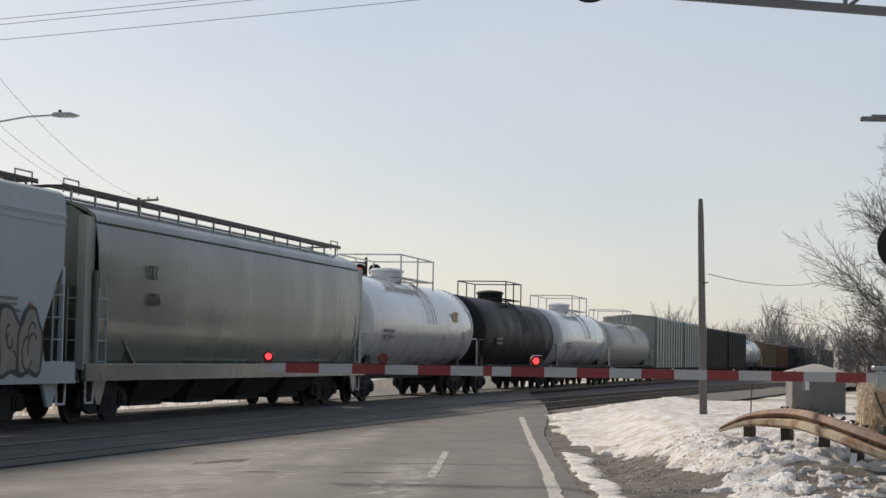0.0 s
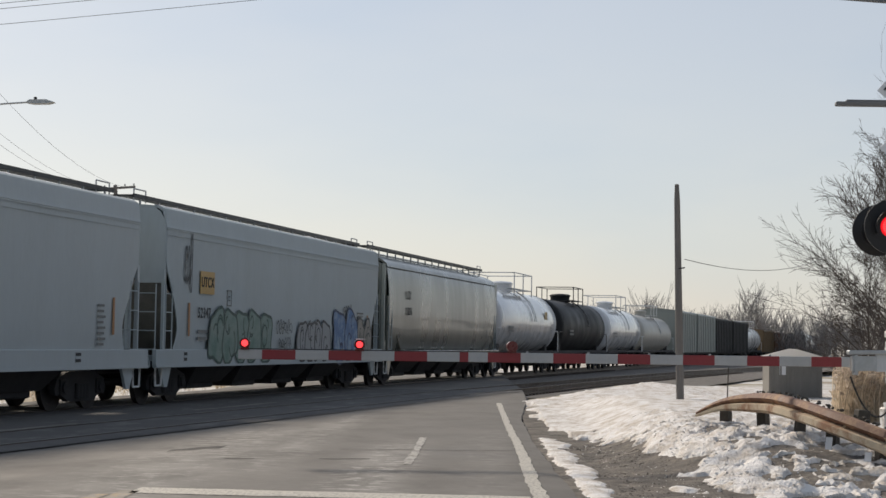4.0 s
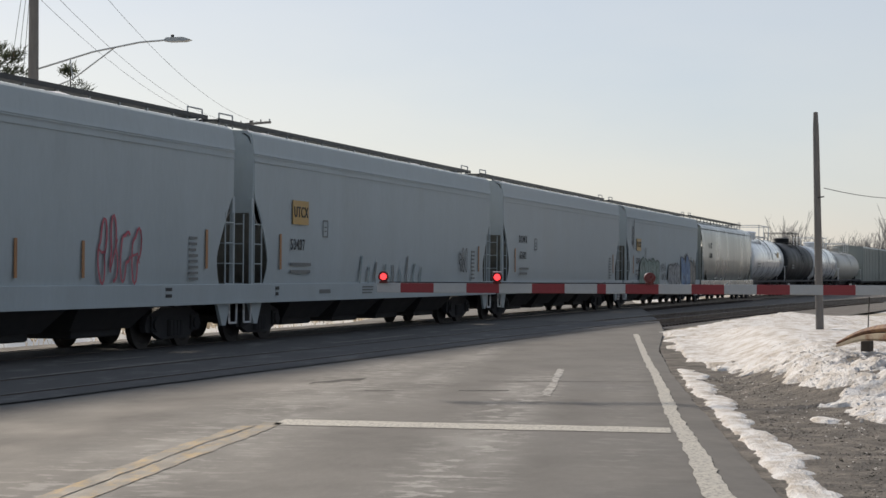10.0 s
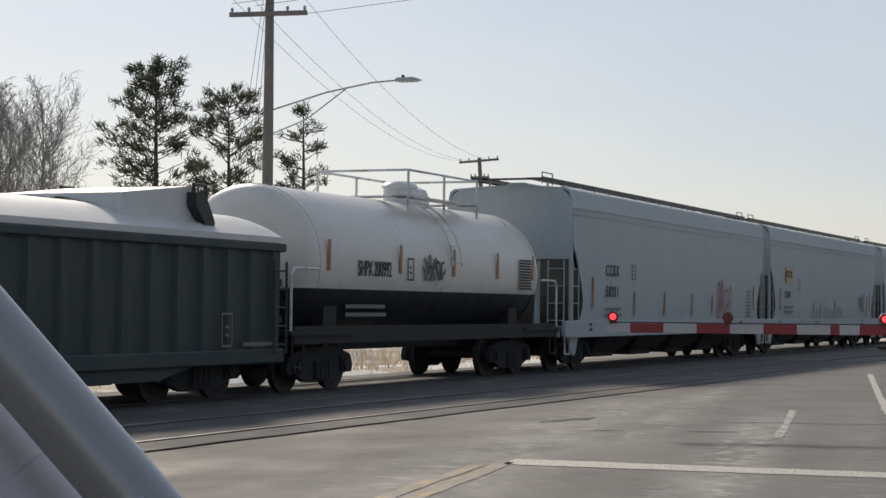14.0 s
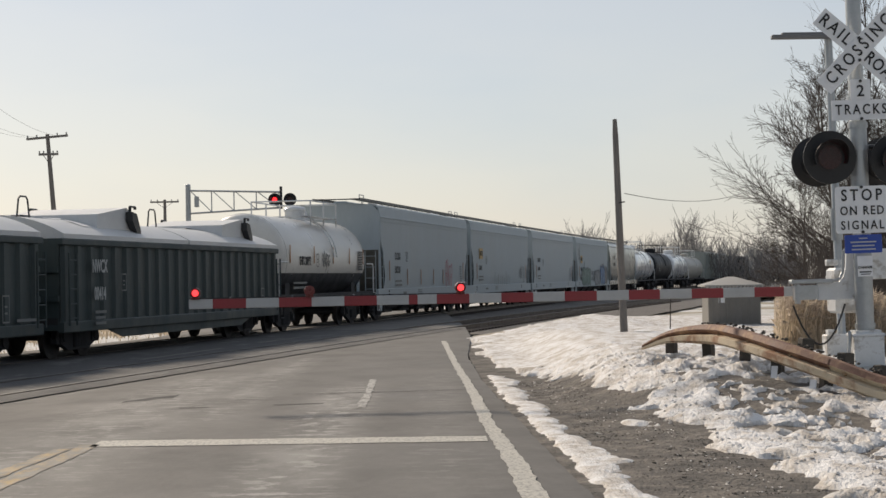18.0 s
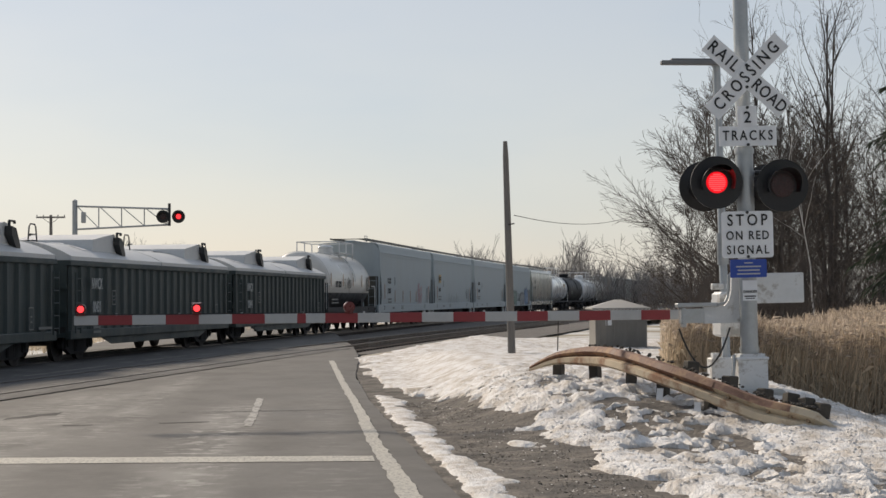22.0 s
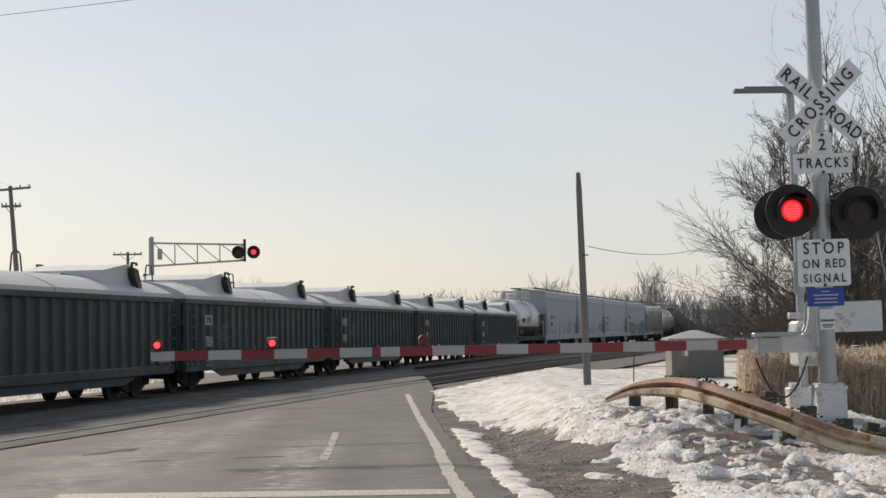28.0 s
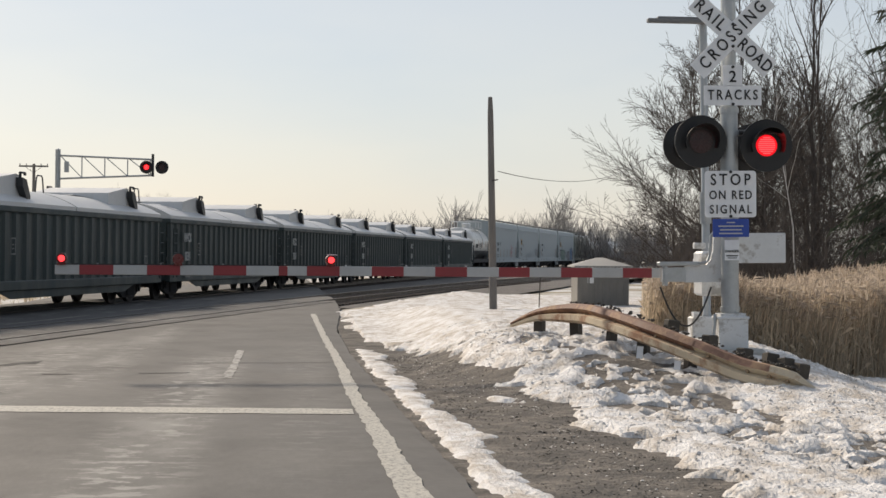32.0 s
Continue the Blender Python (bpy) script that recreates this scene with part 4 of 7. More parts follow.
def snow_strip_geo(length, width, seed, cover=0.2):
    """A thin broken strip of old snow that lies on a roof."""
    g = G()
    nx, ny = int(length / 0.12), 5
    def d(x, y):
        return fractal(x + seed * 3.1, y + seed, 0.9, 5) + cover - 0.5 * abs(y / width * 2) ** 2
    for i in range(nx + 1):
        for j in range(ny + 1):
            x, y = -length / 2 + length * i / nx, -width / 2 + width * j / ny
            g.v.append((x, y, 0.015 + max(0, 0.08 * d(x, y))))
    for i in range(nx):
        for j in range(ny):
            q = (i * (ny + 1) + j, (i + 1) * (ny + 1) + j, (i + 1) * (ny + 1) + j + 1, i * (ny + 1) + j + 1)
            if min(d(*g.v[k][:2]) for k in q) > 0:
                g.f.append(q)
    if not g.f:
        g.f.append((0, 1, 2))
    used = sorted({i for q in g.f for i in q})
    back = {v: k for k, v in enumerate(used)}
    h = G()
    h.v = [g.v[i] for i in used]
    h.f = [tuple(back[i] for i in q) for q in g.f]
    return h


HS = 9.35            # half the length of a hopper's side sheet


def hopper(label, paint, round_side=False):
    """A covered hopper: tall side sheets cut away over the trucks, roof with running boards, four outlets, two trucks."""
    car = thing("covered_hopper", label, "rail car", group="cars of the freight train")
    if round_side:
        sec = [(1.40, 1.15), (1.50, 1.45), (1.575, 1.9), (1.60, 2.4), (1.60, 2.9), (1.575, 3.4), (1.52, 3.8), (1.47, 3.93)]
    else:
        sec = [(1.56, 1.18), (1.585, 1.5), (1.60, 2.2), (1.60, 3.1), (1.60, 3.86)]

    def side_geo():
        g = G()
        # the end edge of the sheet by height
        def end_x(z):
            # a slanting, rounded opening over each truck
            if z > 2.95:
                return HS - 0.02
            if z > 1.75:
                return HS - 0.03 - 0.78 * ((2.95 - z) / 1.2) ** 0.8
            return HS - 0.03 - 0.78 * (1 - 0.25 * ((1.75 - z) / 0.57) ** 2)
        fine = []
        for (ya, za), (yb, zb) in zip(sec, sec[1:]):
            n = max(1, int((zb - za) / 0.16))
            fine += [(ya + (yb - ya) * i / n, za + (zb - za) * i / n) for i in range(n)]
        fine.append(sec[-1])
        nx = 24
        for inner in (0, 1):
            for y, z in fine:
                e = end_x(z) if not round_side else HS - 0.02
                for i in range(nx + 1):
                    x = -e + 2 * e * i / nx
                    dent = 0.012 * fractal(x, z, 0.55) if not inner else 0
                    g.v.append((x, -(y - 0.02 * inner + dent), z))
        k, m = nx + 1, len(fine)
        for inner in (0, 1):
            o = inner * k * m
            for j in range(m - 1):
                for i in range(nx):
                    g.f.append((o + j * k + i, o + j * k + i + 1, o + (j + 1) * k + i + 1, o + (j + 1) * k + i))
        for j in range(m - 1):
            for i in (0, nx):
                g.f.append((j * k + i, (j + 1) * k + i, k * m + (j + 1) * k + i, k * m + j * k + i))
        return g
    tag = "round" if round_side else "flat"
    for sy in (1, -1):
        part("side_sheet", cached(paint + tag + "side", side_geo, paint), None, car, m=pose(0, 0, 0, 0, 0, 0 if sy > 0 else 180))
    if round_side:
        for sx in (-1, 1):
            for sy in (-1, 1):
                part("end_frame", cached("round_endframe", lambda: G().box(-0.33, 0.33, -0.03, 0.03, 1.05, 3.98, ch=0.01).box(0.27, 0.33, 0.0, 0.14, 1.05, 3.98), "hopper_green"), None, car, "broad painted corner plate", m=pose(sx * (HS + 0.30), sy * 1.46, 0, 0, 0, 0 if sx > 0 else 180))
    # side sills
    zs0, zs1 = (0.86, 1.17) if round_side else (0.83, 1.20)
    for sy in (-1, 1):
        part("side_sill", cached(paint + tag + "sill", lambda: G().box(-9.9, 9.9, -0.07, 0.02, zs0, zs1, ch=0.012).box(-9.9, 9.9, -0.09, 0.0, zs0 - 0.02, zs0 + 0.03), paint), None, car, m=pose(0, sy * 1.56, 0, 0, 0, 0 if sy < 0 else 180))
    ez = sec[-1][1]

    def roof_geo():
        up = [(1.615, ez), (1.60, ez + 0.05), (1.592, ez + 0.07), (1.578, ez + 0.28), (1.54, ez + 0.41), (1.44, ez + 0.475), (0.8, ez + 0.52), (0.3, ez + 0.54)] if not round_side else [(1.53, ez - 0.02), (1.50, ez + 0.09), (1.36, ez + 0.20), (1.05, ez + 0.34), (0.7, ez + 0.44), (0.3, ez + 0.50)]
        prof = up + [(-a, b) for a, b in reversed(up)]
        prof += [(a * 0.97, b - 0.05) for a, b in [(-p, q) for p, q in up]] + [(a * 0.97, b - 0.05) for a, b in reversed(up)]
        g = G().extrude(prof, -HS - 0.02, HS + 0.02)
        return g
    part("roof", cached(paint + tag + "roof", roof_geo, paint), None, car)
    top = ez + (0.50 if round_side else 0.54)
    part("hatch", cached(tag + "hatch", lambda: G().extrude([(-0.28, top - 0.05), (0.28, top - 0.05), (0.28, top + 0.06), (0.2, top + 0.1), (-0.2, top + 0.1), (-0.28, top + 0.06)], -8.9, 8.9), paint), None, car, "long roof hatch cover")
    if not round_side:
        for sy in (-1, 1):
            for k, zr in enumerate((ez - 0.03, ez - 0.15)):
                part("seam_rib", cached(paint + "seam", lambda: G().box(-HS, HS, -0.012, 0.004, -0.012, 0.012), paint), None, car, m=pose(0, sy * 1.606, zr, 0, 0, 0 if sy < 0 else 180))
        part("roof_snow", cached("roof_snow", lambda: snow_strip_geo(17.6, 0.42, 7, 0.16), "snow_clean"), None, car, "thin old snow along the roof edge", pose(0, -1.13, top - 0.055, 8, 0, 0))["kind"] = "stuff"
    # end walls over slope sheets, platforms, posts and ladders
    for sx in (-1, 1):
        m = pose(0, 0, 0, 0, 0, 0 if sx > 0 else 180)
        prof = [(-1.58, 2.65), (1.58, 2.65), (1.59, ez), (1.52, ez + 0.22), (1.44, ez + 0.36), (1.32, ez + 0.43), (0, ez + 0.51), (-1.32, ez + 0.43), (-1.44, ez + 0.36), (-1.52, ez + 0.22), (-1.59, ez)] if not round_side else [(-1.5, 2.65), (1.5, 2.65), (1.46, ez), (1.0, ez + 0.28), (0, ez + 0.44), (-1.0, ez + 0.28), (-1.46, ez)]
        part("end_wall", cached(paint + tag + "endwall", lambda: G().extrude(prof, HS - 0.03, HS + 0.025), paint), None, car, m=m)
        part("slope_sheet", cached(tag + "slope", lambda: G().extrude([(HS - 0.02, 2.7), (HS - 0.06, 2.62), (HS - 2.3, 0.95), (HS - 2.3, 1.05)], -1.54, 1.54, axis="y"), "end_brown"), None, car, "dark brown-grey slope sheet", m=m)
        part("end_platform", cached(paint + tag + "plat", lambda: G().box(HS - 1.2, 10.0, -1.5, 1.5, 0.95, 1.07).box(9.9, 9.98, -1.5, 1.5, 0.82, 1.07), paint), None, car, m=m)
        for sy in (-1, 1):
            part("corner_post", cached(paint + tag + "post", lambda: G().box(-0.06, 0.06, -0.03, 0.03, 1.07, 2.95, ch=0.008), paint), None, car, m=pose(sx * (HS + 0.02), sy * 1.56, 0))
            part("ladder", cached("hopper_ladder", lambda: ladder_geo(1.62, 0.40, 4, 0.012), "hopper_grey"), None, car, "pale steel corner ladder", m=pose(sx * (HS - 0.22), sy * 1.60, 1.0))
            part("ladder", cached("hopper_ladder", lambda: ladder_geo(1.62, 0.40, 4, 0.012), "hopper_grey"), None, car, "pale steel corner ladder", m=pose(sx * (HS + 0.18), sy * 1.25, 1.0, 0, 0, 90))
            part("step", cached("hopper_step", lambda: G().path([(-0.2, 0, 0.9), (-0.17, 0, 0.42), (0.17, 0, 0.42), (0.2, 0, 0.9)], 0.022), "white_metal"), None, car, m=pose(sx * (HS + 0.15), sy * 1.53, 0))
            part("brace", cached(paint + "brace", lambda: G().extrude([(0, 1.07), (0.28, 1.07), (0.05, 2.6), (0, 2.6)], -0.03, 0.03, axis="y"), paint), None, car, m=pose(sx * (HS - 0.02), sy * 0.75, 0, 0, 0, 0 if sx > 0 else 180))
            part("jack_bracket", cached(paint + "jack", lambda: G().extrude([(-0.35, 0.85), (0.35, 0.85), (0.1, 0.38), (-0.08, 0.38)], -0.03, 0.03, axis="y"), paint), None, car, m=pose(sx * (HS - 0.3), sy * 1.5, 0))
        truck(car, sx * 7.75)
    part("centre_sill", cached("centre_sill", lambda: G().box(-10.0, 10.0, -0.33, 0.33, 0.66, 0.98), "under"), None, car)
    for k in range(4):
        part("outlet", cached("outlet", lambda: G().add([(-1.6, -1.45, 1.0), (1.6, -1.45, 1.0), (1.6, 1.45, 1.0), (-1.6, 1.45, 1.0), (-1.15, -0.95, 0.40), (1.15, -0.95, 0.40), (1.15, 0.95, 0.40), (-1.15, 0.95, 0.40)], [(0, 1, 5, 4), (1, 2, 6, 5), (2, 3, 7, 6), (3, 0, 4, 7), (4, 5, 6, 7), (3, 2, 1, 0)]).box(-0.9, 0.9, -0.85, 0.85, 0.26, 0.42, ch=0.03), "under"), None, car, m=pose(-4.95 + 3.3 * k, 0, 0))
    # running boards round the roof
    zb = top + 0.13
    for sy in (-1, 1):
        part("running_board", cached("board", lambda: G().box(-HS - 0.25, HS + 0.25, -0.2, 0.2, 0, 0.035).box(-HS - 0.25, HS + 0.25, -0.21, -0.19, -0.03, 0.06), "dark_steel"), None, car, "dark steel grating walkway", m=pose(0, sy * 0.70, zb, 0, 0, 0 if sy < 0 else 180))
        for k in range(17):
            part("board_bracket", cached("board_bracket", lambda: G().box(-0.02, 0.02, -0.16, -0.12, -0.24, 0), "galv"), None, car, m=pose(-HS + 0.2 + k * (2 * HS - 0.4) / 16, sy * 0.74, zb))
    for sx in (-1, 1):
        part("roof_handrail", cached("roof_rail", lambda: G().path([(-0.35, -0.85, -0.1), (-0.35, -0.85, 0.17), (0.35, -0.85, 0.17), (0.35, -0.85, -0.1)], 0.016), "galv"), None, car, m=pose(sx * (HS - 0.25), 0, zb))
        part("end_board", cached("endboard", lambda: G().box(-0.15, 0.15, -0.62, 0.62, 0, 0.03), "dark_steel"), None, car, m=pose(sx * (HS + 0.1), 0, zb))
    couplers(car, 10.0)
    return car


def bars(n, w, h, gap, seed=0, ragged=0.3):
    """Plain bars in place of writing too small to read, in the x-z plane, facing -y."""
    rng = random.Random(seed)
    g = G()
    for k in range(n):
        g.box(-w / 2, w / 2 - w * ragged * rng.random(), -0.003, 0.003, -k * gap - h, -k * gap)
    return g


def frame_mark(w, h):
    g = G()
    for a in ((-w / 2, w / 2, -0.015, 0.015), (-w / 2, w / 2, h - 0.015, h + 0.015)):
        g.box(a[0], a[1], -0.003, 0.003, a[2], a[3])
    for x in (-w / 2, w / 2):
        g.box(x - 0.012, x + 0.012, -0.003, 0.003, 0, h)
    g.box(-w / 5, w / 5, -0.003, 0.003, h * 0.3, h * 0.38).box(-w / 5, w / 5, -0.003, 0.003, h * 0.55, h * 0.63)
    return g


SIDE = -1.622       # where paint lies on a hopper's near side


def stroke(pts, w):
    """A sprayed stroke in the x-z plane."""
    g = G()
    for i, (x, z) in enumerate(pts):
        a = pts[max(0, i - 1)]
        b = pts[min(len(pts) - 1, i + 1)]
        d = Vector((b[0] - a[0], b[1] - a[1]))
        d = d.normalized() if d.length > 1e-6 else Vector((1, 0))
        g.v += [(x - d.y * w / 2, 0, z + d.x * w / 2), (x + d.y * w / 2, 0, z - d.x * w / 2)]
    g.f = [(2 * i, 2 * i + 1, 2 * i + 3, 2 * i + 2) for i in range(len(pts) - 1)]
    return g


def scrawl(n, w, h, seed, thick):
    """Sprayed bubble shapes side by side, with no letters in them: a mesh for each."""
    rng = random.Random(seed)
    out = []
    for k in range(n):
        cx, cw = -w / 2 + w * (k + 0.5) / n, w / n * 0.62
        pts = []
        turns = rng.choice((0.9, 1.1, 1.3))
        ph = rng.uniform(0, 6.28)
        for i in range(25):
            a = ph + 2 * math.pi * turns * i / 24
            q = 1 + 0.35 * math.sin(2 * a + ph) + 0.2 * math.sin(3 * a + 2 * ph)
            pts.append((cx + cw * 0.6 * q * math.cos(a), h / 2 + h * 0.42 * q * math.sin(a)))
        s = stroke(pts, thick)
        g = G().add(s.v, s.f)
        out.append(g)
        if rng.random() < 0.7:
            s = stroke([(cx - cw * 0.5, h * rng.uniform(0.2, 0.8)), (cx + rng.uniform(-0.1, 0.1), h * 0.5), (cx + cw * 0.5, h * rng.uniform(0.2, 0.8))], thick * 0.8)
            g.add(s.v, s.f)
    return out


def fills(n, w, h, seed):
    rng = random.Random(seed)
    out = []
    for k in range(n):
        cx, cw = -w / 2 + w * (k + 0.5) / n, w / n * 0.6
        ph = rng.uniform(0, 6.28)
        ring = []
        for i in range(18):
            a = 2 * math.pi * i / 18
            q = 1 + 0.2 * math.sin(2 * a + ph) + 0.12 * math.sin(5 * a + ph)
            ring.append((cx + cw * q * math.cos(a), 0.0, h / 2 + h * 0.45 * q * math.sin(a)))
        out.append(G().add(ring, [tuple(range(18))]))
    return out


def mural(car, n, x, w, z0, z1, fill, line, seed, label):
    """Overlapping sprayed bubble shapes, each a filled form with a heavy outline and inner curls; they run down over the sill."""
    rng = random.Random(seed)
    h = z1 - z0
    for k in range(n):
        cx, cw = x - w / 2 + w * (k + 0.5) / n, w / n * 0.60
        ph, sq = rng.uniform(0, 6.28), rng.uniform(0.55, 0.8)
        tilt = rng.uniform(-0.18, 0.18)
        ring = []
        for i in range(40):
            a = 2 * math.pi * i / 40
            c, s = math.cos(a), math.sin(a)
            q = 1 + 0.10 * math.sin(3 * a + ph) + 0.07 * math.sin(5 * a + 2 * ph)
            px = math.copysign(abs(c) ** sq, c) * cw * q
            pz = math.copysign(abs(s) ** sq, s) * h * 0.47 * q
            ring.append((px + tilt * pz, pz))
        y = -0.0025 * (k % 2)
        body = part("spray_fill", G().add([(px, 0, pz) for px, pz in ring], [tuple(range(40))]), fill, car, label if k == 0 else "", pose(cx, SIDE - 0.022 + y, z0 + h / 2), smooth=False)
        out = stroke(ring + ring[:2], 0.075)
        for _ in range(3):
            u, v, r = rng.uniform(-0.4, 0.4) * cw, rng.uniform(-0.3, 0.3) * h, rng.uniform(0.10, 0.22)
            a0, sw = rng.uniform(0, 6.28), rng.uniform(2.0, 5.0)
            curl = stroke([(u + r * math.cos(a0 + sw * i / 12), v + 1.5 * r * math.sin(a0 + sw * i / 12)) for i in range(13)], 0.05)
            out.add(curl.v, curl.f)
        part("spray_outline", out, line, body, m=pose(0, -0.0012, 0), smooth=False)


def mark(car, name, g, mat, x, z, y=SIDE, label=""):
    made = [part(name, piece, mat, car, label, pose(x, y - 0.0005 * i, z), smooth=False) for i, piece in enumerate(g if isinstance(g, list) else [g])]
    return made[0]


def reflectors(car, xs, z, y, h=0.45, w=0.09):
    for x in xs:
        part("reflector_strip", cached("strip%.2f%.2f" % (h, w), lambda: G().box(-w / 2, w / 2, -0.004, 0.004, 0, h), "orange"), None, car, m=pose(x, y, z))


def hopper_marks(car, top, low, seed, size=0.36, mx=-6.9, z=2.55):
    lettering("reporting_mark", top, size * 0.93, "mark_dark", car, pose(mx, SIDE - 0.004, z), 0.82, 1.35)
    lettering("car_number", low, size * 0.93, "mark_dark", car, pose(mx, SIDE - 0.004, z - 0.52), 0.82, 1.3)
    mark(car, "small_print", bars(2, 1.25, 0.07, 0.16, seed), "mark_grey", mx + 0.2, z - 0.90)
    mark(car, "small_print", bars(8, 0.42, 0.05, 0.11, seed + 3), "mark_grey", 7.4, 2.1)
    mark(car, "test_panel", frame_mark(0.3, 0.36), "mark_grey", mx + 1.75, 2.25)
    mark(car, "sill_print", bars(1, 0.7, 0.09, 0.1, seed), "mark_grey", -5.2, 1.06, -1.64)
    mark(car, "sill_print", bars(3, 0.8, 0.035, 0.07, seed), "mark_grey", -2.2, 1.12, -1.64)
    mark(car, "sill_print", bars(2, 0.22, 0.07, 0.12, seed + 5), "mark_dark", -8.1, 1.14, -1.64)
    mark(car, "sill_print", bars(2, 0.3, 0.06, 0.12, seed + 6), "mark_dark", 6.3, 1.14, -1.64)
    reflectors(car, (-7.9, 8.0), 1.5, SIDE, 0.75, 0.10)


TRAIN = []           # (thing, place of its middle along the track at the start)

# the round-sided silver hopper
h1 = hopper("round-sided silver-grey covered hopper with glossy lower side", "hopper_silver", True)
lettering("reporting_mark", "TILX", 0.40, "mark_dark", h1, pose(-6.7, -1.645, 3.02), 0.6)
lettering("car_number", "622766", 0.36, "mark_dark", h1, pose(-6.6, -1.645, 2.48), 0.6)
mark(h1, "small_print", bars(4, 0.3, 0.04, 0.09, 2), "mark_grey", 7.2, 2.0, -1.64)
TRAIN.append((h1, 7.6))

# white pellet hoppers behind it
h2 = hopper("pale grey covered hopper with green and blue spray paint", "hopper_grey")
hopper_marks(h2, "", "52347", 11, 0.36)
pl = mark(h2, "name_plate", G().box(-0.48, 0.48, -0.006, 0.006, -0.26, 0.26), "yellow_plate", -6.75, 2.74, SIDE - 0.008, "yellow enamel plate")
lettering("plate_lettering", "UTCX", 0.33, "mark_dark", pl, pose(0, -0.012, 0), 0.90, 1.1)
mural(h2, 5, -4.2, 4.6, 0.86, 2.16, "spray_moss", "spray_deep", 5, "pale green bubble shapes outlined in dark green")
mural(h2, 4, 2.1, 3.1, 0.88, 1.98, "spray_pale", "spray_black", 6, "grey bubble shapes with thin dark outlines")
mural(h2, 2, 5.4, 2.5, 0.80, 2.36, "spray_blue", "spray_navy", 8, "bright blue sprayed shapes with dark outlines")
mural(h2, 2, 7.55, 1.6, 0.90, 2.1, "spray_ochre", "spray_black", 9, "small brown and black sprayed shapes")
mark(h2, "spray_paint", scrawl(6, 1.4, 0.34, 15, 0.03), "spray_black", -0.7, 1.62, SIDE - 0.008)
mark(h2, "spray_paint", scrawl(5, 1.1, 0.30, 16, 0.03), "spray_black", -0.6, 1.20, SIDE - 0.008)
mark(h2, "spray_paint", scrawl(4, 0.9, 0.30, 18, 0.035), "spray_black", 5.6, 2.2, SIDE - 0.012)
mark(h2, "small_print", bars(5, 0.9, 0.045, 0.10, 19), "mark_grey", 7.2, 2.32)
mark(h2, "spray_paint", scrawl(3, 0.5, 1.2, 12, 0.04), "spray_black", -8.0, 2.5, SIDE - 0.008)
TRAIN.append((h2, 7.6 - 20.27))
h3 = hopper("clean pale grey covered hopper with dark lettering", "hopper_white")
hopper_marks(h3, "DOWX", "63602", 21)
TRAIN.append((h3, 7.6 - 40.54))
h4 = hopper("pale grey covered hopper with faded sprayed streaks", "hopper_grey")
hopper_marks(h4, "", "53407", 31)
pl = mark(h4, "name_plate", G().box(-0.48, 0.48, -0.006, 0.006, -0.26, 0.26), "yellow_plate", -6.75, 2.74, SIDE - 0.008, "yellow enamel plate")
lettering("plate_lettering", "UTCX", 0.33, "mark_dark", pl, pose(0, -0.012, 0), 0.90, 1.1)
rng4 = random.Random(44)
for k in range(9):
    x0 = -2.8 + 0.62 * k
    mark(h4, "spray_streak", stroke([(x0, 1.0), (x0 + rng4.uniform(-0.1, 0.25), 1.35), (x0 + rng4.uniform(0, 0.35), rng4.uniform(1.5, 1.9))], 0.10), rng4.choice(("spray_teal", "mark_grey", "spray_teal")), 0, 0, SIDE - 0.006)
mark(h4, "spray_paint", scrawl(3, 0.9, 0.6, 17, 0.05), "spray_black", 6.3, 1.5, SIDE - 0.008)
TRAIN.append((h4, 7.6 - 60.9))
h5 = hopper("pale grey covered hopper with a red sprayed scrawl", "hopper_grey")
hopper_marks(h5, "CCBX", "58201", 41, 0.42, -6.45, 2.42)
mark(h5, "spray_paint", scrawl(4, 1.7, 1.0, 23, 0.06), "spray_red", 4.3, 1.25, SIDE - 0.008, "red sprayed scrawl")
reflectors(h5, (-4.6, -1.9, 0.8, 3.0), 1.32, SIDE, 0.62, 0.09)
lettering("end_mark", "CCBX", 0.30, "mark_dark", h5, pose(-HS - 0.012, -0.45, 3.35, 0, 0, -90), 0.75)
lettering("end_number", "58201", 0.28, "mark_dark", h5, pose(-HS - 0.012, -0.45, 3.0, 0, 0, -90), 0.75)
TRAIN.append((h5, -82.29 + HS - 0.1))


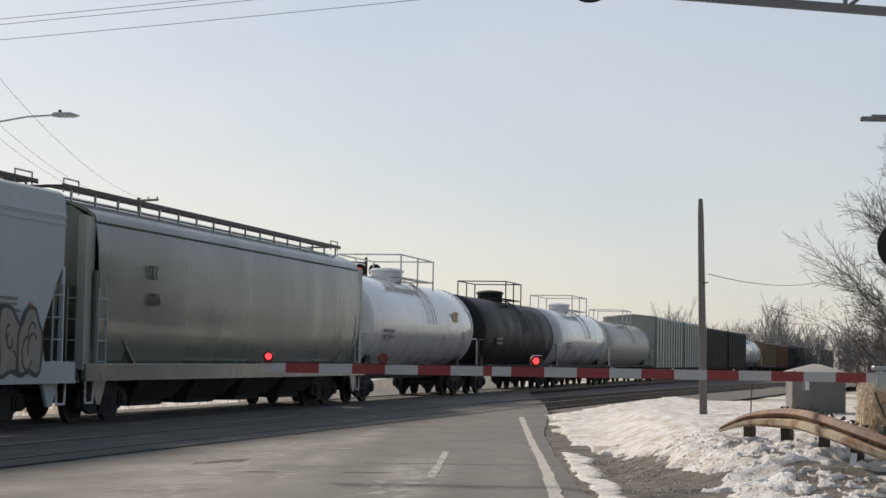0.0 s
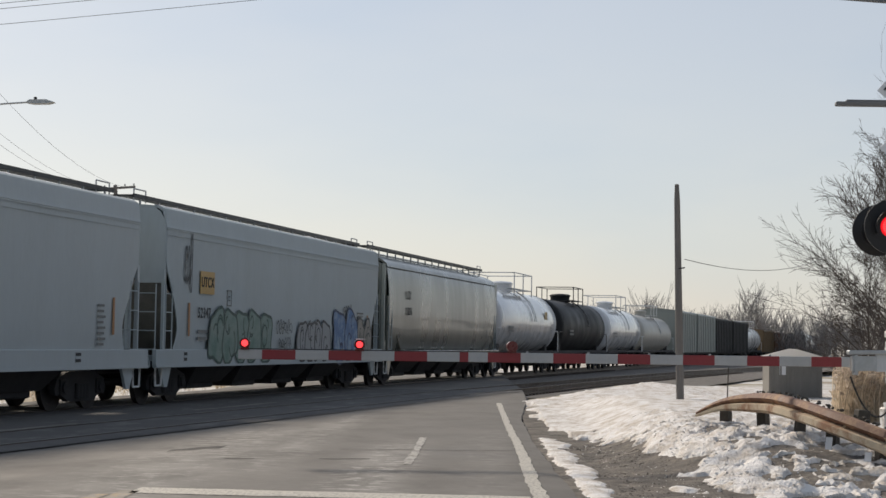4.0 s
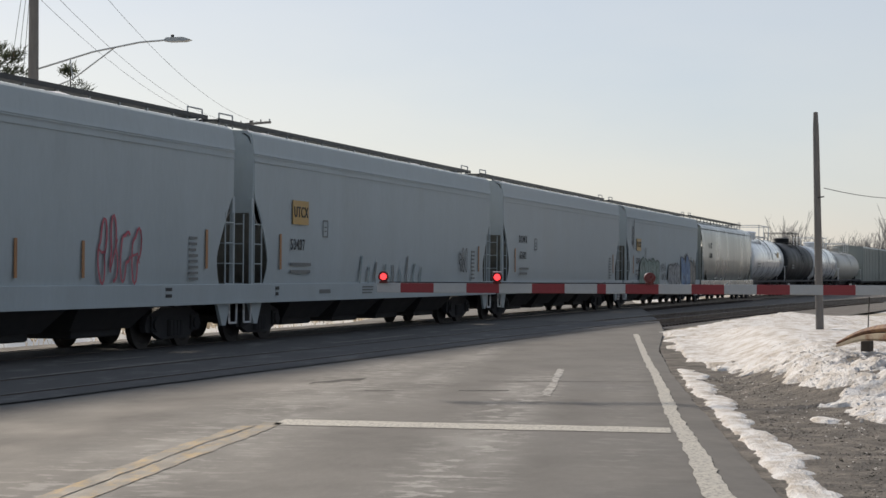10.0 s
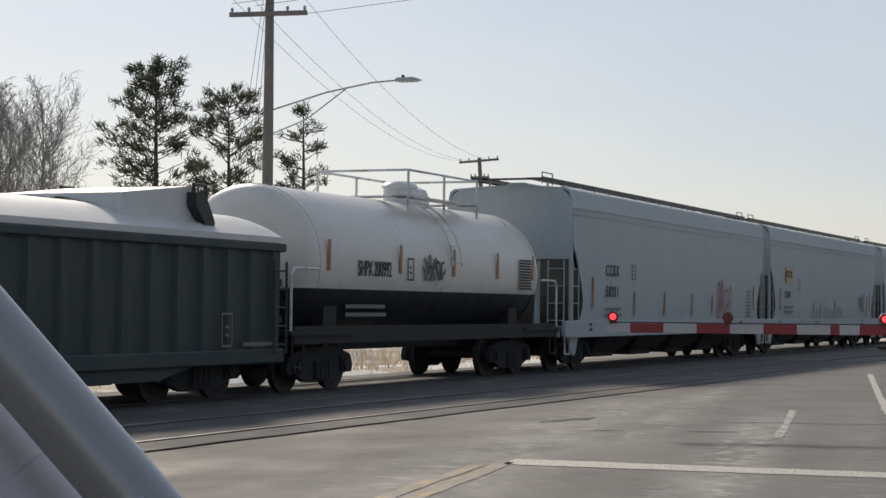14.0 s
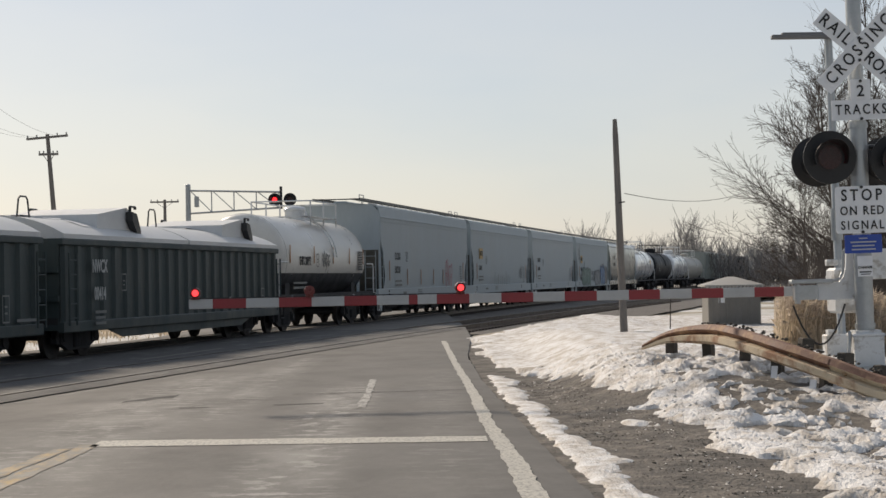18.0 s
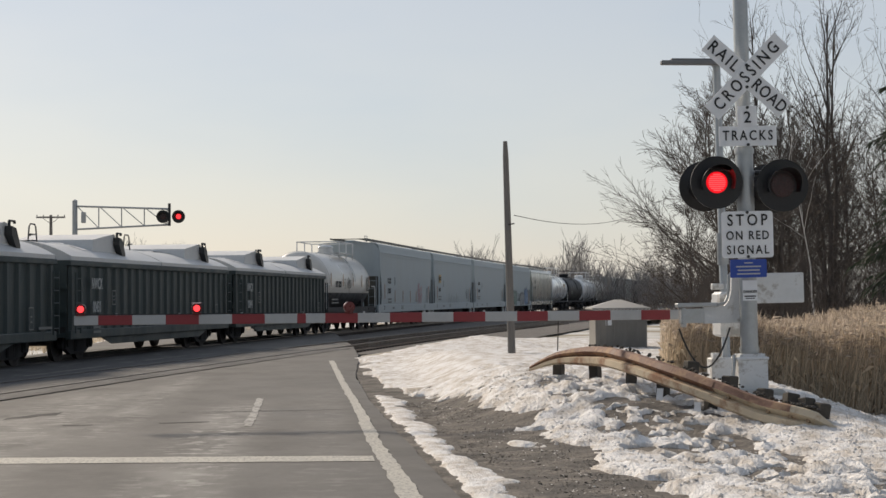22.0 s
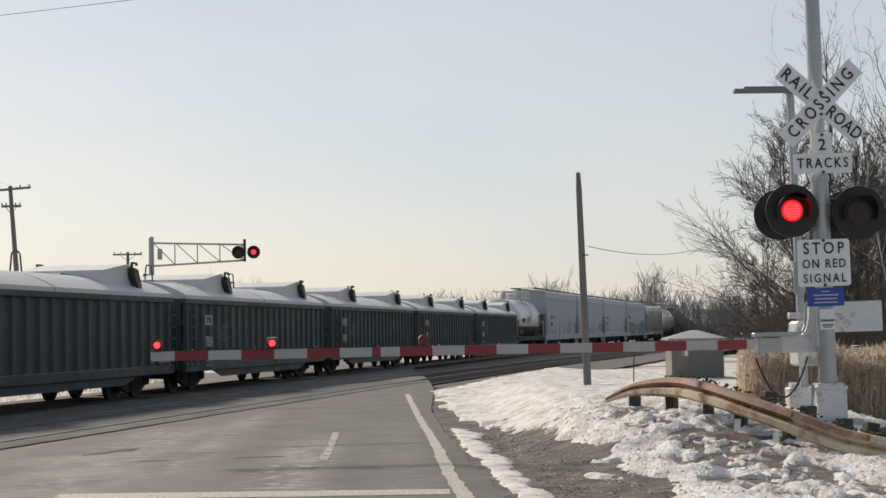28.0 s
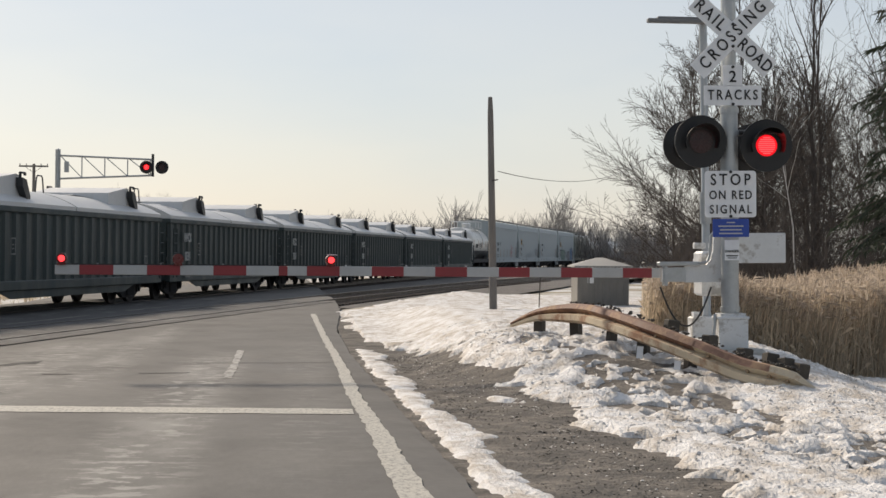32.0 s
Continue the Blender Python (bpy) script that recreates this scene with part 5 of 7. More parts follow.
def tank_car(label, paint, half, radius, zc, pitch, platform="wide", trim="white_metal", dome_scale=1.0, dome_x=0.0, rail_h=0.78):
    """A tank car: shell with domed heads, dome and rails on top, sills, end platforms and trucks."""
    car = thing("tank_car", label, "rail car", group="cars of the freight train")
    prof = [(-half + 0.62 * (1 - math.cos(math.pi / 2 * k / 9)), max(0.02, radius * math.sin(math.pi / 2 * k / 9))) for k in range(10)]
    body = prof + [(x, radius) for x in (-half * 0.6, -half * 0.3, 0, half * 0.3, half * 0.6)] + [(-x, r) for x, r in reversed(prof)]
    part("tank_shell", G().lathe(body, 48), paint, car, m=pose(0, 0, zc))
    for sx in (-1, 1):
        part("shell_band", cached("band%s%.2f" % (paint, radius), lambda: G().lathe([(-0.03, radius - 0.02), (-0.03, radius + 0.012), (0.03, radius + 0.012), (0.03, radius - 0.02)], 48), paint), None, car, m=pose(sx * (half - 0.7), 0, zc))
        part("saddle", cached("saddle", lambda: G().box(-0.25, 0.25, -1.15, 1.15, 0.85, 1.75, ch=0.03), "under"), None, car, m=pose(sx * (half - 1.5), 0, 0))
        truck(car, sx * (half - 1.35))
        m = pose(0, 0, 0, 0, 0, 0 if sx > 0 else 180)
        part("end_platform", cached("tplat%.2f" % half, lambda: G().box(half - 1.6, half + 0.55, -1.5, 1.5, 0.98, 1.06).box(half - 0.2, half + 0.55, -0.3, 0.3, 0.65, 1.0), "under"), None, car, m=m)
        for sy in (-1, 1):
            part("handrail", cached("trail%.2f%s" % (half, trim), lambda: G().path([(half + 0.5, 0, 1.05), (half + 0.5, 0, 2.0), (half + 0.38, 0, 2.12), (half - 0.5, 0, 2.12)], 0.024), trim), None, car, "bent pipe handrail", m=m @ pose(0, sy * 1.45, 0))
            part("step", cached("tank_step", lambda: G().path([(-0.2, 0, 1.0), (-0.18, 0, 0.45), (0.18, 0, 0.45), (0.2, 0, 1.0)], 0.022), "under"), None, car, m=pose(sx * (half + 0.25), sy * 1.45, 0))
    for sy in (-1, 1):
        part("side_sill", cached("tsill%.2f%s" % (half, paint), lambda: G().box(-half - 0.4, half + 0.4, -0.05, 0.05, 0.84 if paint == "tank_two" else 1.0, 1.14), "under"), None, car, m=pose(0, sy * 1.42, 0))
    part("centre_sill", cached("tcs%.2f" % half, lambda: G().box(-half - 0.5, half + 0.5, -0.3, 0.3, 0.66, 1.05), "under"), None, car)
    top = zc + radius
    part("dome", G().lathe([(-0.05, 0.55 * dome_scale), (0.28, 0.55 * dome_scale), (0.30, 0.60 * dome_scale), (0.36, 0.60 * dome_scale), (0.42, 0.5 * dome_scale), (0.46, 0.1)], 24, axis="z"), paint if paint != "tank_two" else "tank_white", car, m=pose(dome_x, 0, top))
    part("valve_cap", G().lathe([(-0.05, 0.26), (0.18, 0.26), (0.34, 0.18), (0.40, 0.05)], 20, axis="z"), paint if paint != "tank_two" else "tank_white", car, m=pose(dome_x + 1.1, 0.1, top))
    px, py = {"wide": (2.3, 1.1), "narrow": (1.7, 1.05), "small": (1.75, 1.0)}[platform]
    part("platform", G().box(-px, px, -py, -py + 0.35, 0, 0.035).box(-px, px, py - 0.35, py, 0, 0.035).box(-px, -px + 0.3, -py, py, 0, 0.035).box(px - 0.3, px, -py, py, 0, 0.035), trim, car, "steel grating platform round the dome", m=pose(dome_x, 0, top + 0.02))
    for ax in (-px, 0.0, px):
        for sy in (-1, 1):
            part("rail_post", cached("rpost%s%.2f" % (trim, rail_h), lambda: G().tube((0, 0, -0.25), (0, 0, rail_h), 0.026, seg=6), trim), None, car, m=pose(dome_x + ax, sy * py, top))
    part("top_rail", G().path([(-px, -py, rail_h), (px, -py, rail_h), (px, py, rail_h), (-px, py, rail_h), (-px, -py, rail_h)], 0.024), trim, car, m=pose(dome_x, 0, top))
    for sy in (-1, 1):
        g = G()
        for e in (-0.22, 0.22):
            g.path([(e, -math.cos(radians(a)) * (radius + 0.10), math.sin(radians(a)) * (radius + 0.10)) for a in range(3, 76, 12)], 0.018)
        for a in range(6, 76, 13):
            q = radius + 0.10
            g.tube((-0.22, -math.cos(radians(a)) * q, math.sin(radians(a)) * q), (0.22, -math.cos(radians(a)) * q, math.sin(radians(a)) * q), 0.016, seg=6)
        part("ladder", g, trim, car, m=pose(0.55, 0, zc, 0, 0, 0 if sy > 0 else 180))
    couplers(car, half + 0.55)
    return car


t1 = tank_car("silver-white tank car with domed top platform", "tank_silver", 7.85, 1.53, 2.45, 17.0)
TRAIN.append((t1, 26.0))
t2 = tank_car("black tank car with top platform", "tank_black", 8.3, 1.5, 2.4, 18.0, "narrow", "dark_steel")
TRAIN.append((t2, 43.5))
t3 = tank_car("silver-white tank car behind a black one", "tank_silver", 7.85, 1.5, 2.42, 17.0)
TRAIN.append((t3, 61.0))
t4 = tank_car("dull beige tank car", "tank_beige", 8.8, 1.42, 2.3, 18.5, "narrow", "white_metal", 0.8)
TRAIN.append((t4, 79.0))
for tc, mt in ((t1, "mark_grey"), (t3, "mark_grey"), (t2, "mark_grey")):
    mark(tc, "small_print", bars(2, 1.3, 0.10, 0.18, 4), mt, -5.2, 2.25, -1.56)
    mark(tc, "small_print", bars(4, 0.4, 0.06, 0.12, 5), mt, 5.6, 2.3, -1.56)
mark(t1, "yellow_panel", G().box(-0.4, 0.4, -0.004, 0.004, -0.3, 0.3), "yellow_plate", 4.2, 2.75, -1.51, "faded yellow panel")

# the two-coloured tank car before the gondolas
t5 = tank_car("short tank car, cream-white above and black below", "tank_two", 5.92, 1.38, 2.24, 12.6, "small", "white_metal", 0.62, 0.9, 0.55)
sy5 = -1.402
lettering("reporting_mark", "SHPX 200992", 0.40, "mark_dark", t5, pose(-3.1, -1.398, 2.16), 0.62)
mark(t5, "test_panel", frame_mark(0.26, 0.40), "mark_dark", -1.55, 2.0, sy5)
mark(t5, "spray_paint", scrawl(5, 1.05, 0.42, 31, 0.055), "spray_black", -0.45, 2.02, sy5 - 0.004, "black sprayed scrawl")
mark(t5, "placard_print", bars(11, 0.75, 0.04, 0.062, 7, 0.1), "mark_dark", 4.55, 2.55, sy5)
lettering("small_lettering", "LIMESTONE SLURRY", 0.13, "mark_dark", t5, pose(3.2, -1.31, 1.86), 0.9)
mark(t5, "small_print", bars(2, 1.9, 0.07, 0.15, 9), "mark_grey", -3.0, 1.52, -1.22)
reflectors(t5, (-4.95, -2.0, 0.55, 2.9, 5.0), 2.1, sy5, 0.55, 0.10)
TRAIN.append((t5, -89.5))


def gondola(label, top, low):
    """A ribbed open gondola under two white domed covers."""
    car = thing("gondola_car", label, "rail car", group="cars of the freight train")
    hl, zt = 8.25, 2.50
    for sy in (-1, 1):
        part("side", cached("gside", lambda: G().box(-hl, hl, -0.02, 0.02, 0.62, zt - 0.05), "gon_green"), None, car, m=pose(0, sy * 1.40, 0))
        part("top_chord", cached("gtop", lambda: G().box(-hl - 0.03, hl + 0.03, -0.09, 0.04, zt - 0.14, zt, ch=0.02), "gon_green"), None, car, m=pose(0, sy * 1.43, 0, 0, 0, 0 if sy < 0 else 180))
        part("side_sill", cached("gsill", lambda: G().box(-hl, hl, -0.10, 0.03, 0.55, 0.78, ch=0.02).extrude([(-5.6, 0.56), (5.6, 0.56), (4.6, 0.36), (-4.6, 0.36)], -0.03, 0.0, axis="y"), "gon_green"), None, car, m=pose(0, sy * 1.41, 0, 0, 0, 0 if sy < 0 else 180))
        for k in range(23):
            part("rib", cached("grib", lambda: G().extrude([(-0.15, -0.02), (0.15, -0.02), (0.09, -0.085), (-0.09, -0.085)], 0.72, zt - 0.10, axis="z"), "gon_green"), None, car, m=pose(-hl + 0.25 + k * (2 * hl - 0.5) / 22, sy * 1.40, 0, 0, 0, 0 if sy < 0 else 180))
    for sx in (-1, 1):
        part("end_wall", cached("gend", lambda: G().box(hl - 0.06, hl, -1.42, 1.42, 0.6, zt).box(hl - 0.02, hl + 0.07, -1.42, 1.42, 1.2, 1.32).box(hl - 0.02, hl + 0.07, -1.42, 1.42, 1.8, 1.92), "gon_green"), None, car, m=pose(0, 0, 0, 0, 0, 0 if sx > 0 else 180))
        part("ladder", cached("gladder", lambda: ladder_geo(1.5, 0.4, 5), "gon_green"), None, car, m=pose(sx * (hl - 0.3), -1.60, 0.7))
        truck(car, sx * 6.35)
    part("floor", cached("gfloor", lambda: G().box(-hl, hl, -1.38, 1.38, 0.72, 0.86).box(-hl - 0.4, hl + 0.4, -0.32, 0.32, 0.55, 0.80), "under"), None, car)
    for sx in (-1, 1):
        cx = 4.12 * sx
        back = -3.13 if sx < 0 else -2.07

        def shell():
            prof = []
            for i in range(15):
                y = -1.5 + 3.0 * i / 14
                prof.append((y, zt + 0.10 + 0.40 * (1 - (abs(y) / 1.5) ** 2.2)))
            prof += [(1.5, zt + 0.004), (-1.5, zt + 0.004)]
            return G().extrude(prof, -4.05, 4.05)
        cv = part("cover", cached("gcover", shell, "cover"), None, car, "white domed fibreglass cover", pose(cx, 0, 0))
        part("cover_hood", cached("ghood", lambda: G().extrude([(1.9, zt + 0.15), (3.98, zt + 0.15), (3.98, zt + 0.76), (3.80, zt + 0.80), (2.0, zt + 0.60)], -1.12, 1.12, axis="y"), "cover"), None, cv, "raised white hood", pose(back, 0, 0))
        part("snow_cap", cached("gsnow%d" % sx, lambda: _lay_on(snow_strip_geo(5.0, 2.2, 3 + sx, 0.12), zt), "snow_clean"), None, cv, "thin old snow", pose(-1.4, 0, 0))
        for sy in (-1, 1):
            part("cover_bracket", cached("gbracket", lambda: G().extrude([(-0.16, zt - 0.02), (0.10, zt - 0.02), (0.12, zt + 0.28), (-0.10, zt + 0.66), (-0.34, zt + 0.70), (-0.34, zt + 0.5), (-0.12, zt + 0.25)], -0.06, 0.06, axis="y").path([(-0.3, 0, zt + 0.68), (-0.3, 0, zt + 0.82), (-0.02, 0, zt + 0.82), (-0.02, 0, zt + 0.76)], 0.025), "dark_steel"), None, cv, "black lifting bracket", pose(3.95 + 0.2 + back, sy * 1.22, -0.06, 0, 0, 0) @ Matrix.Diagonal((1.2, 1.4, 1.02, 1)))
        part("lifting_hoop", cached("ghoop", lambda: G().path([(-0.36, 0, zt + 0.40), (-0.24, 0, zt + 0.90), (-0.16, 0, zt + 0.96), (0.16, 0, zt + 0.96), (0.24, 0, zt + 0.90), (0.36, 0, zt + 0.40)], 0.020), "dark_steel"), None, cv, m=pose(-2.6, 0, 0))
    lettering("reporting_mark", top, 0.40, "mark_white", car, pose(-6.35, -1.578, 1.92), 0.68)
    lettering("car_number", low, 0.40, "mark_white", car, pose(-6.35, -1.578, 1.33), 0.68)
    mark(car, "test_panel", frame_mark(0.3, 0.36), "mark_grey", -4.9, 1.4, -1.578)
    mark(car, "test_panel", frame_mark(0.3, 0.5), "mark_grey", 6.3, 0.85, -1.578)
    mark(car, "small_print", bars(3, 0.7, 0.06, 0.12, 3), "mark_grey", -6.3, 0.98, -1.578)
    mark(car, "small_print", bars(1, 1.0, 0.06, 0.12, 3), "mark_grey", 7.3, 0.9, -1.578)
    couplers(car, hl + 0.25)
    return car


def _lay_on(g, zt):
    g.v = [(x, y, z + zt + 0.10 + 0.40 * (1 - (abs(y) / 1.5) ** 2.2) - 0.004) for x, y, z in g.v]
    return g


for k, (a, b) in enumerate((("NWCX", "00414"), ("NWCX", "00431"), ("NWCX", "00439"), ("RGCX", "70054"), ("NWCX", "00391"), ("NWCX", "00445"), ("NWCX", "00426"), ("NWCX", "00448"), ("NWCX", "00402"))):
    TRAIN.append((gondola("dark green ribbed gondola under white snow-dusted covers", a, b), -96.26 - 8.25 - 17.55 * k))


def box_car(label, paint, length, height, ends="wall"):
    car = thing("box_car", label, "rail car", group="cars of the freight train")
    hl = length / 2 - 0.5
    for sy in (-1, 1):
        part("side", G().box(-hl, hl, -0.04, 0.04, 0.95, height), paint, car, m=pose(0, sy * 1.5, 0))
        for k in range(11):
            part("rib", cached("brib%.1f%s" % (height, paint), lambda: G().box(-0.06, 0.06, -0.08, 0.0, 0.95, height - 0.1), paint), None, car, m=pose(-hl + 0.1 + k * (2 * hl - 0.2) / 10, sy * 1.53, 0, 0, 0, 0 if sy < 0 else 180))
    part("roof", G().extrude([(-1.58, height - 0.05), (1.58, height - 0.05), (1.5, height + 0.08), (0, height + 0.22), (-1.5, height + 0.08)], -hl, hl), paint, car)
    for sx in (-1, 1):
        part("end_wall", G().box(hl - 0.06, hl, -1.52, 1.52, 0.95, height).box(hl, hl + 0.06, -1.4, 1.4, 1.6, 1.75).box(hl, hl + 0.06, -1.4, 1.4, 2.4, 2.55), paint, car, m=pose(0, 0, 0, 0, 0, 0 if sx > 0 else 180))
        truck(car, sx * (hl - 1.9))
    part("underframe", G().box(-hl, hl, -1.4, 1.4, 0.8, 0.97).box(-hl - 0.3, hl + 0.3, -0.3, 0.3, 0.6, 0.85), "under", car)
    couplers(car, hl + 0.3)
    return car


for lab, paint, ln, ht, c in (("dull green-grey ribbed rail car far along the train", "hopper_green", 15.8, 4.35, 96.9), ("dull green-grey ribbed rail car far along the train", "hopper_green", 15.6, 4.35, 112.6), ("black box-shaped rail car far along the train", "black_car", 16, 4.2, 128.4), ("black box-shaped rail car far along the train", "black_car", 16, 4.2, 144.5), ("rust-brown rail car in the distance", "brown_car", 14, 3.6, 177.0), ("dark rust-red rail car in the distance", "rust_car", 14, 3.5, 191.1), ("dark rail car in the distance", "black_car", 14, 3.4, 205.2), ("dark rail car in the distance", "black_car", 16, 3.5, 220.3), ("dark rail car in the distance", "black_car", 16, 3.5, 252.7)):
    TRAIN.append((box_car(lab, paint, ln, ht), c))
t6 = tank_car("white tank car in the distance", "tank_white", 7.4, 1.45, 2.35, 16.0)
TRAIN.append((t6, 160.9))
t7 = tank_car("white tank car in the distance", "tank_white", 7.4, 1.45, 2.35, 16.0)
TRAIN.append((t7, 236.5))

# ---------------------------------------------------------------- the crossing signal
MX, MY = 5.06, 21.2
GZ = 0.33
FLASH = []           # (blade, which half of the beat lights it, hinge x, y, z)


def lamp_unit(parent, x, y, z, side, facing=1, r=0.305, scale=1.0):
    """A flasher: round black backboard, hood, lens that always glows, and an added blade, no part of a real lamp, that
    hides it between flashes.
    """
    f = 0 if facing > 0 else 180
    m = pose(x, y, z, 0, 0, f)
    hd = part("lamp_head", G().lathe([(0.0, 0.02), (0.0, r), (0.02, r), (0.03, r * 0.98), (0.06, 0.2), (0.22, 0.17), (0.25, 0.06)], 36, axis="y"), "black_paint", parent, "round black signal head", m)
    hood = G()
    n = 28
    for ring, (yy, rr) in enumerate(((0.0, 0.185), (-0.30, 0.205), (-0.30, 0.195), (0.0, 0.175))):
        for i in range(n + 1):
            a = radians(-25 + 230 * i / n)
            cut = yy * (0.45 + 0.55 * max(0, math.sin(a)))
            hood.v.append((rr * math.cos(a), cut, rr * math.sin(a)))
    for j in range(3):
        for i in range(n):
            hood.f.append((j * (n + 1) + i, j * (n + 1) + i + 1, (j + 1) * (n + 1) + i + 1, (j + 1) * (n + 1) + i))
    part("hood", hood, "black_paint", hd)
    part("lens", G().lathe([(-0.012, 0.02), (-0.012, 0.105), (-0.004, 0.128), (0.0, 0.128)], 28, axis="y"), "red_light", hd, "glowing red lens")
    leds = G()
    for k in range(-4, 5):
        z_ = 0.0235 * k
        hw = math.sqrt(max(0.0, 0.104 ** 2 - z_ * z_))
        leds.box(-hw, hw, -0.0145, -0.0125, z_ - 0.0075, z_ + 0.0075)
    part("led_rows", leds, "red_led", hd, "rows of small bright red diodes", smooth=False)["kind"] = "stuff"
    # Added blade: the lens never goes dark, this covers it instead.
    sh = part("flash_blade", G().lathe([(-0.006, 0.01), (-0.004, 0.140), (0.0, 0.140), (0.0, 0.01)], 28, pose(0, 0, -0.14), axis="y"), "unlit_red", hd, "added blade in unlit-lens red that hides the glowing lens", pose(0, -0.016, 0.14))
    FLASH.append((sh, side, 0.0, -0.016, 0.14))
    return hd


sig = thing("crossing_signal", "tall galvanised mast with crossbuck, red flashers and gate mechanism", "crossing signal", pose(MX, MY, 0, 0, -0.95, 0))
part("mast", G().lathe([(0.78, 0.106), (3.27, 0.104), (3.28, 0.090), (7.2, 0.086), (7.25, 0.02)], 24, axis="z"), "galv", sig, "dull galvanised steel mast")
part("mast_base", G().box(-0.175, 0.175, -0.17, 0.17, GZ - 0.15, 0.755, ch=0.02).box(-0.19, 0.19, -0.185, 0.185, 0.735, 0.775, ch=0.012).box(-0.15, 0.15, -0.15, 0.15, 0.77, 0.81), "white_metal", sig, "white junction box base")
part("foundation", G().box(-0.34, 0.34, -0.34, 0.34, GZ - 0.5, GZ + 0.06, ch=0.03), "concrete", sig)
for z in (0.86, 3.22, 3.53, 4.21, 2.95):
    part("clamp_band", G().lathe([(z - 0.03, 0.085), (z - 0.03, 0.118), (z + 0.03, 0.118), (z + 0.03, 0.085)], 20, axis="z"), "galv", sig)


def plate(w, h, r=0.03, t=0.004):
    pts = []
    for cx, cz, a0 in ((w / 2 - r, h / 2 - r, 0), (-w / 2 + r, h / 2 - r, 90), (-w / 2 + r, -h / 2 + r, 180), (w / 2 - r, -h / 2 + r, 270)):
        for k in range(4):
            a = radians(a0 + 30 * k)
            pts.append((cx + r * math.cos(a), cz + r * math.sin(a)))
    return G().extrude(pts, -t, t, axis="y")


XB = (0.01, -0.17, 4.097)
for ang, txt1, txt2 in ((-42, "RAIL", "ROAD"), (45, "CRO", "SING")):
    yo = -0.012 if ang > 0 else 0.0
    bl = part("crossbuck_blade", plate(1.22, 0.235, 0.004), "sign_white", sig, "white blade with black lettering", pose(XB[0], XB[1] + yo, XB[2], 0, -ang, 0))
    if ang < 0:
        lettering("lettering", "RAIL", 0.205, "sign_black", bl, pose(-0.36, -0.008, 0), 0.86, 1.3)
        lettering("lettering", "ROAD", 0.205, "sign_black", bl, pose(0.36, -0.008, 0), 0.80, 1.1)
    else:
        lettering("lettering", "CROSSING", 0.205, "sign_black", bl, pose(0.0, -0.008, 0), 0.80, 1.45)
for dz in (0.13, -0.13):
    part("bolt", G().tube((0, -0.02, 0), (0, 0.0, 0), 0.018, seg=10), "dark_steel", sig, m=pose(XB[0], XB[1] - 0.015, XB[2] + dz))
cp = part("count_plate", plate(0.235, 0.245, 0.01).add(*[(v, f) for v, f in [(plate(0.69, 0.235, 0.01).v, plate(0.69, 0.235, 0.01).f)]][0], m=pose(0, 0, -0.236)), "sign_white", sig, "white plate below the crossbuck", pose(0.01, -0.16, 3.625))
lettering("lettering", "2", 0.19, "sign_black", cp, pose(0, -0.009, -0.02))
lettering("lettering", "TRACKS", 0.165, "sign_black", cp, pose(0, -0.009, -0.235), 0.80, 1.35)
for dz in (0.10, -0.34):
    part("bolt", G().tube((0, -0.02, 0), (0, 0.0, 0), 0.018, seg=10), "dark_steel", sig, m=pose(0.01, -0.17, 3.625 + dz))
st = part("stop_plate", plate(0.617, 0.55, 0.035), "sign_white", sig, "white plate lettered in black", pose(-0.028, -0.17, 2.222))
lettering("lettering", "STOP", 0.19, "sign_black", st, pose(0, -0.009, 0.165), 0.85, 1.4)
lettering("lettering", "ON RED", 0.145, "sign_black", st, pose(0, -0.009, -0.015), 0.82, 1.25)
lettering("lettering", "SIGNAL", 0.145, "sign_black", st, pose(0, -0.009, -0.185), 0.82, 1.35)
for dz in (0.262, -0.262):
    part("bolt", G().tube((0, -0.02, 0), (0, 0.0, 0), 0.018, seg=10), "dark_steel", sig, m=pose(-0.028, -0.175, 2.222 + dz))
be = part("emergency_plate", plate(0.435, 0.215, 0.012), "sign_blue", sig, "blue notice plate with white writing", pose(-0.026, -0.17, 1.821))
for k, (w, h) in enumerate(((0.10, 0.012), (0.30, 0.016), (0.26, 0.016), (0.28, 0.016))):
    part("writing_bar", G().box(-w / 2, w / 2, -0.008, -0.006, -h / 2, h / 2), "mark_white", be, m=pose(0, 0, 0.065 - 0.043 * k), smooth=False)
ns = part("notice_sticker", G().box(-0.088, 0.088, -0.112, -0.108, 1.44, 1.68), "sign_white", sig, "small white notice")
lettering("lettering", "DANGER", 0.042, "sign_black", ns, pose(0, -0.116, 1.545))
part("writing_bar", G().box(-0.07, 0.07, -0.1135, -0.1125, 1.485, 1.50).box(-0.055, 0.055, -0.1135, -0.1125, 1.462, 1.472), "sign_black", ns, smooth=False)
part("lamp_crossarm", G().tube((-0.45, 0, 2.97), (0.45, 0, 2.95), 0.035).tube((-0.4, 0, 2.97), (-0.4, 0, 2.82), 0.03).tube((0.4, 0, 2.95), (0.4, 0, 2.80), 0.03), "dark_steel", sig)
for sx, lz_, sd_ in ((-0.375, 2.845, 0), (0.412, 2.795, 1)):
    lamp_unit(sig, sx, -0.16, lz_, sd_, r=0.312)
    part("rear_head", G().lathe([(0.0, 0.02), (0.0, 0.305), (0.02, 0.305), (0.05, 0.2), (0.2, 0.17)], 32, axis="y"), "black_paint", sig, "black head facing the other way", pose(sx - 0.035, 0.42, lz_ - 0.01, 0, 0, 180))

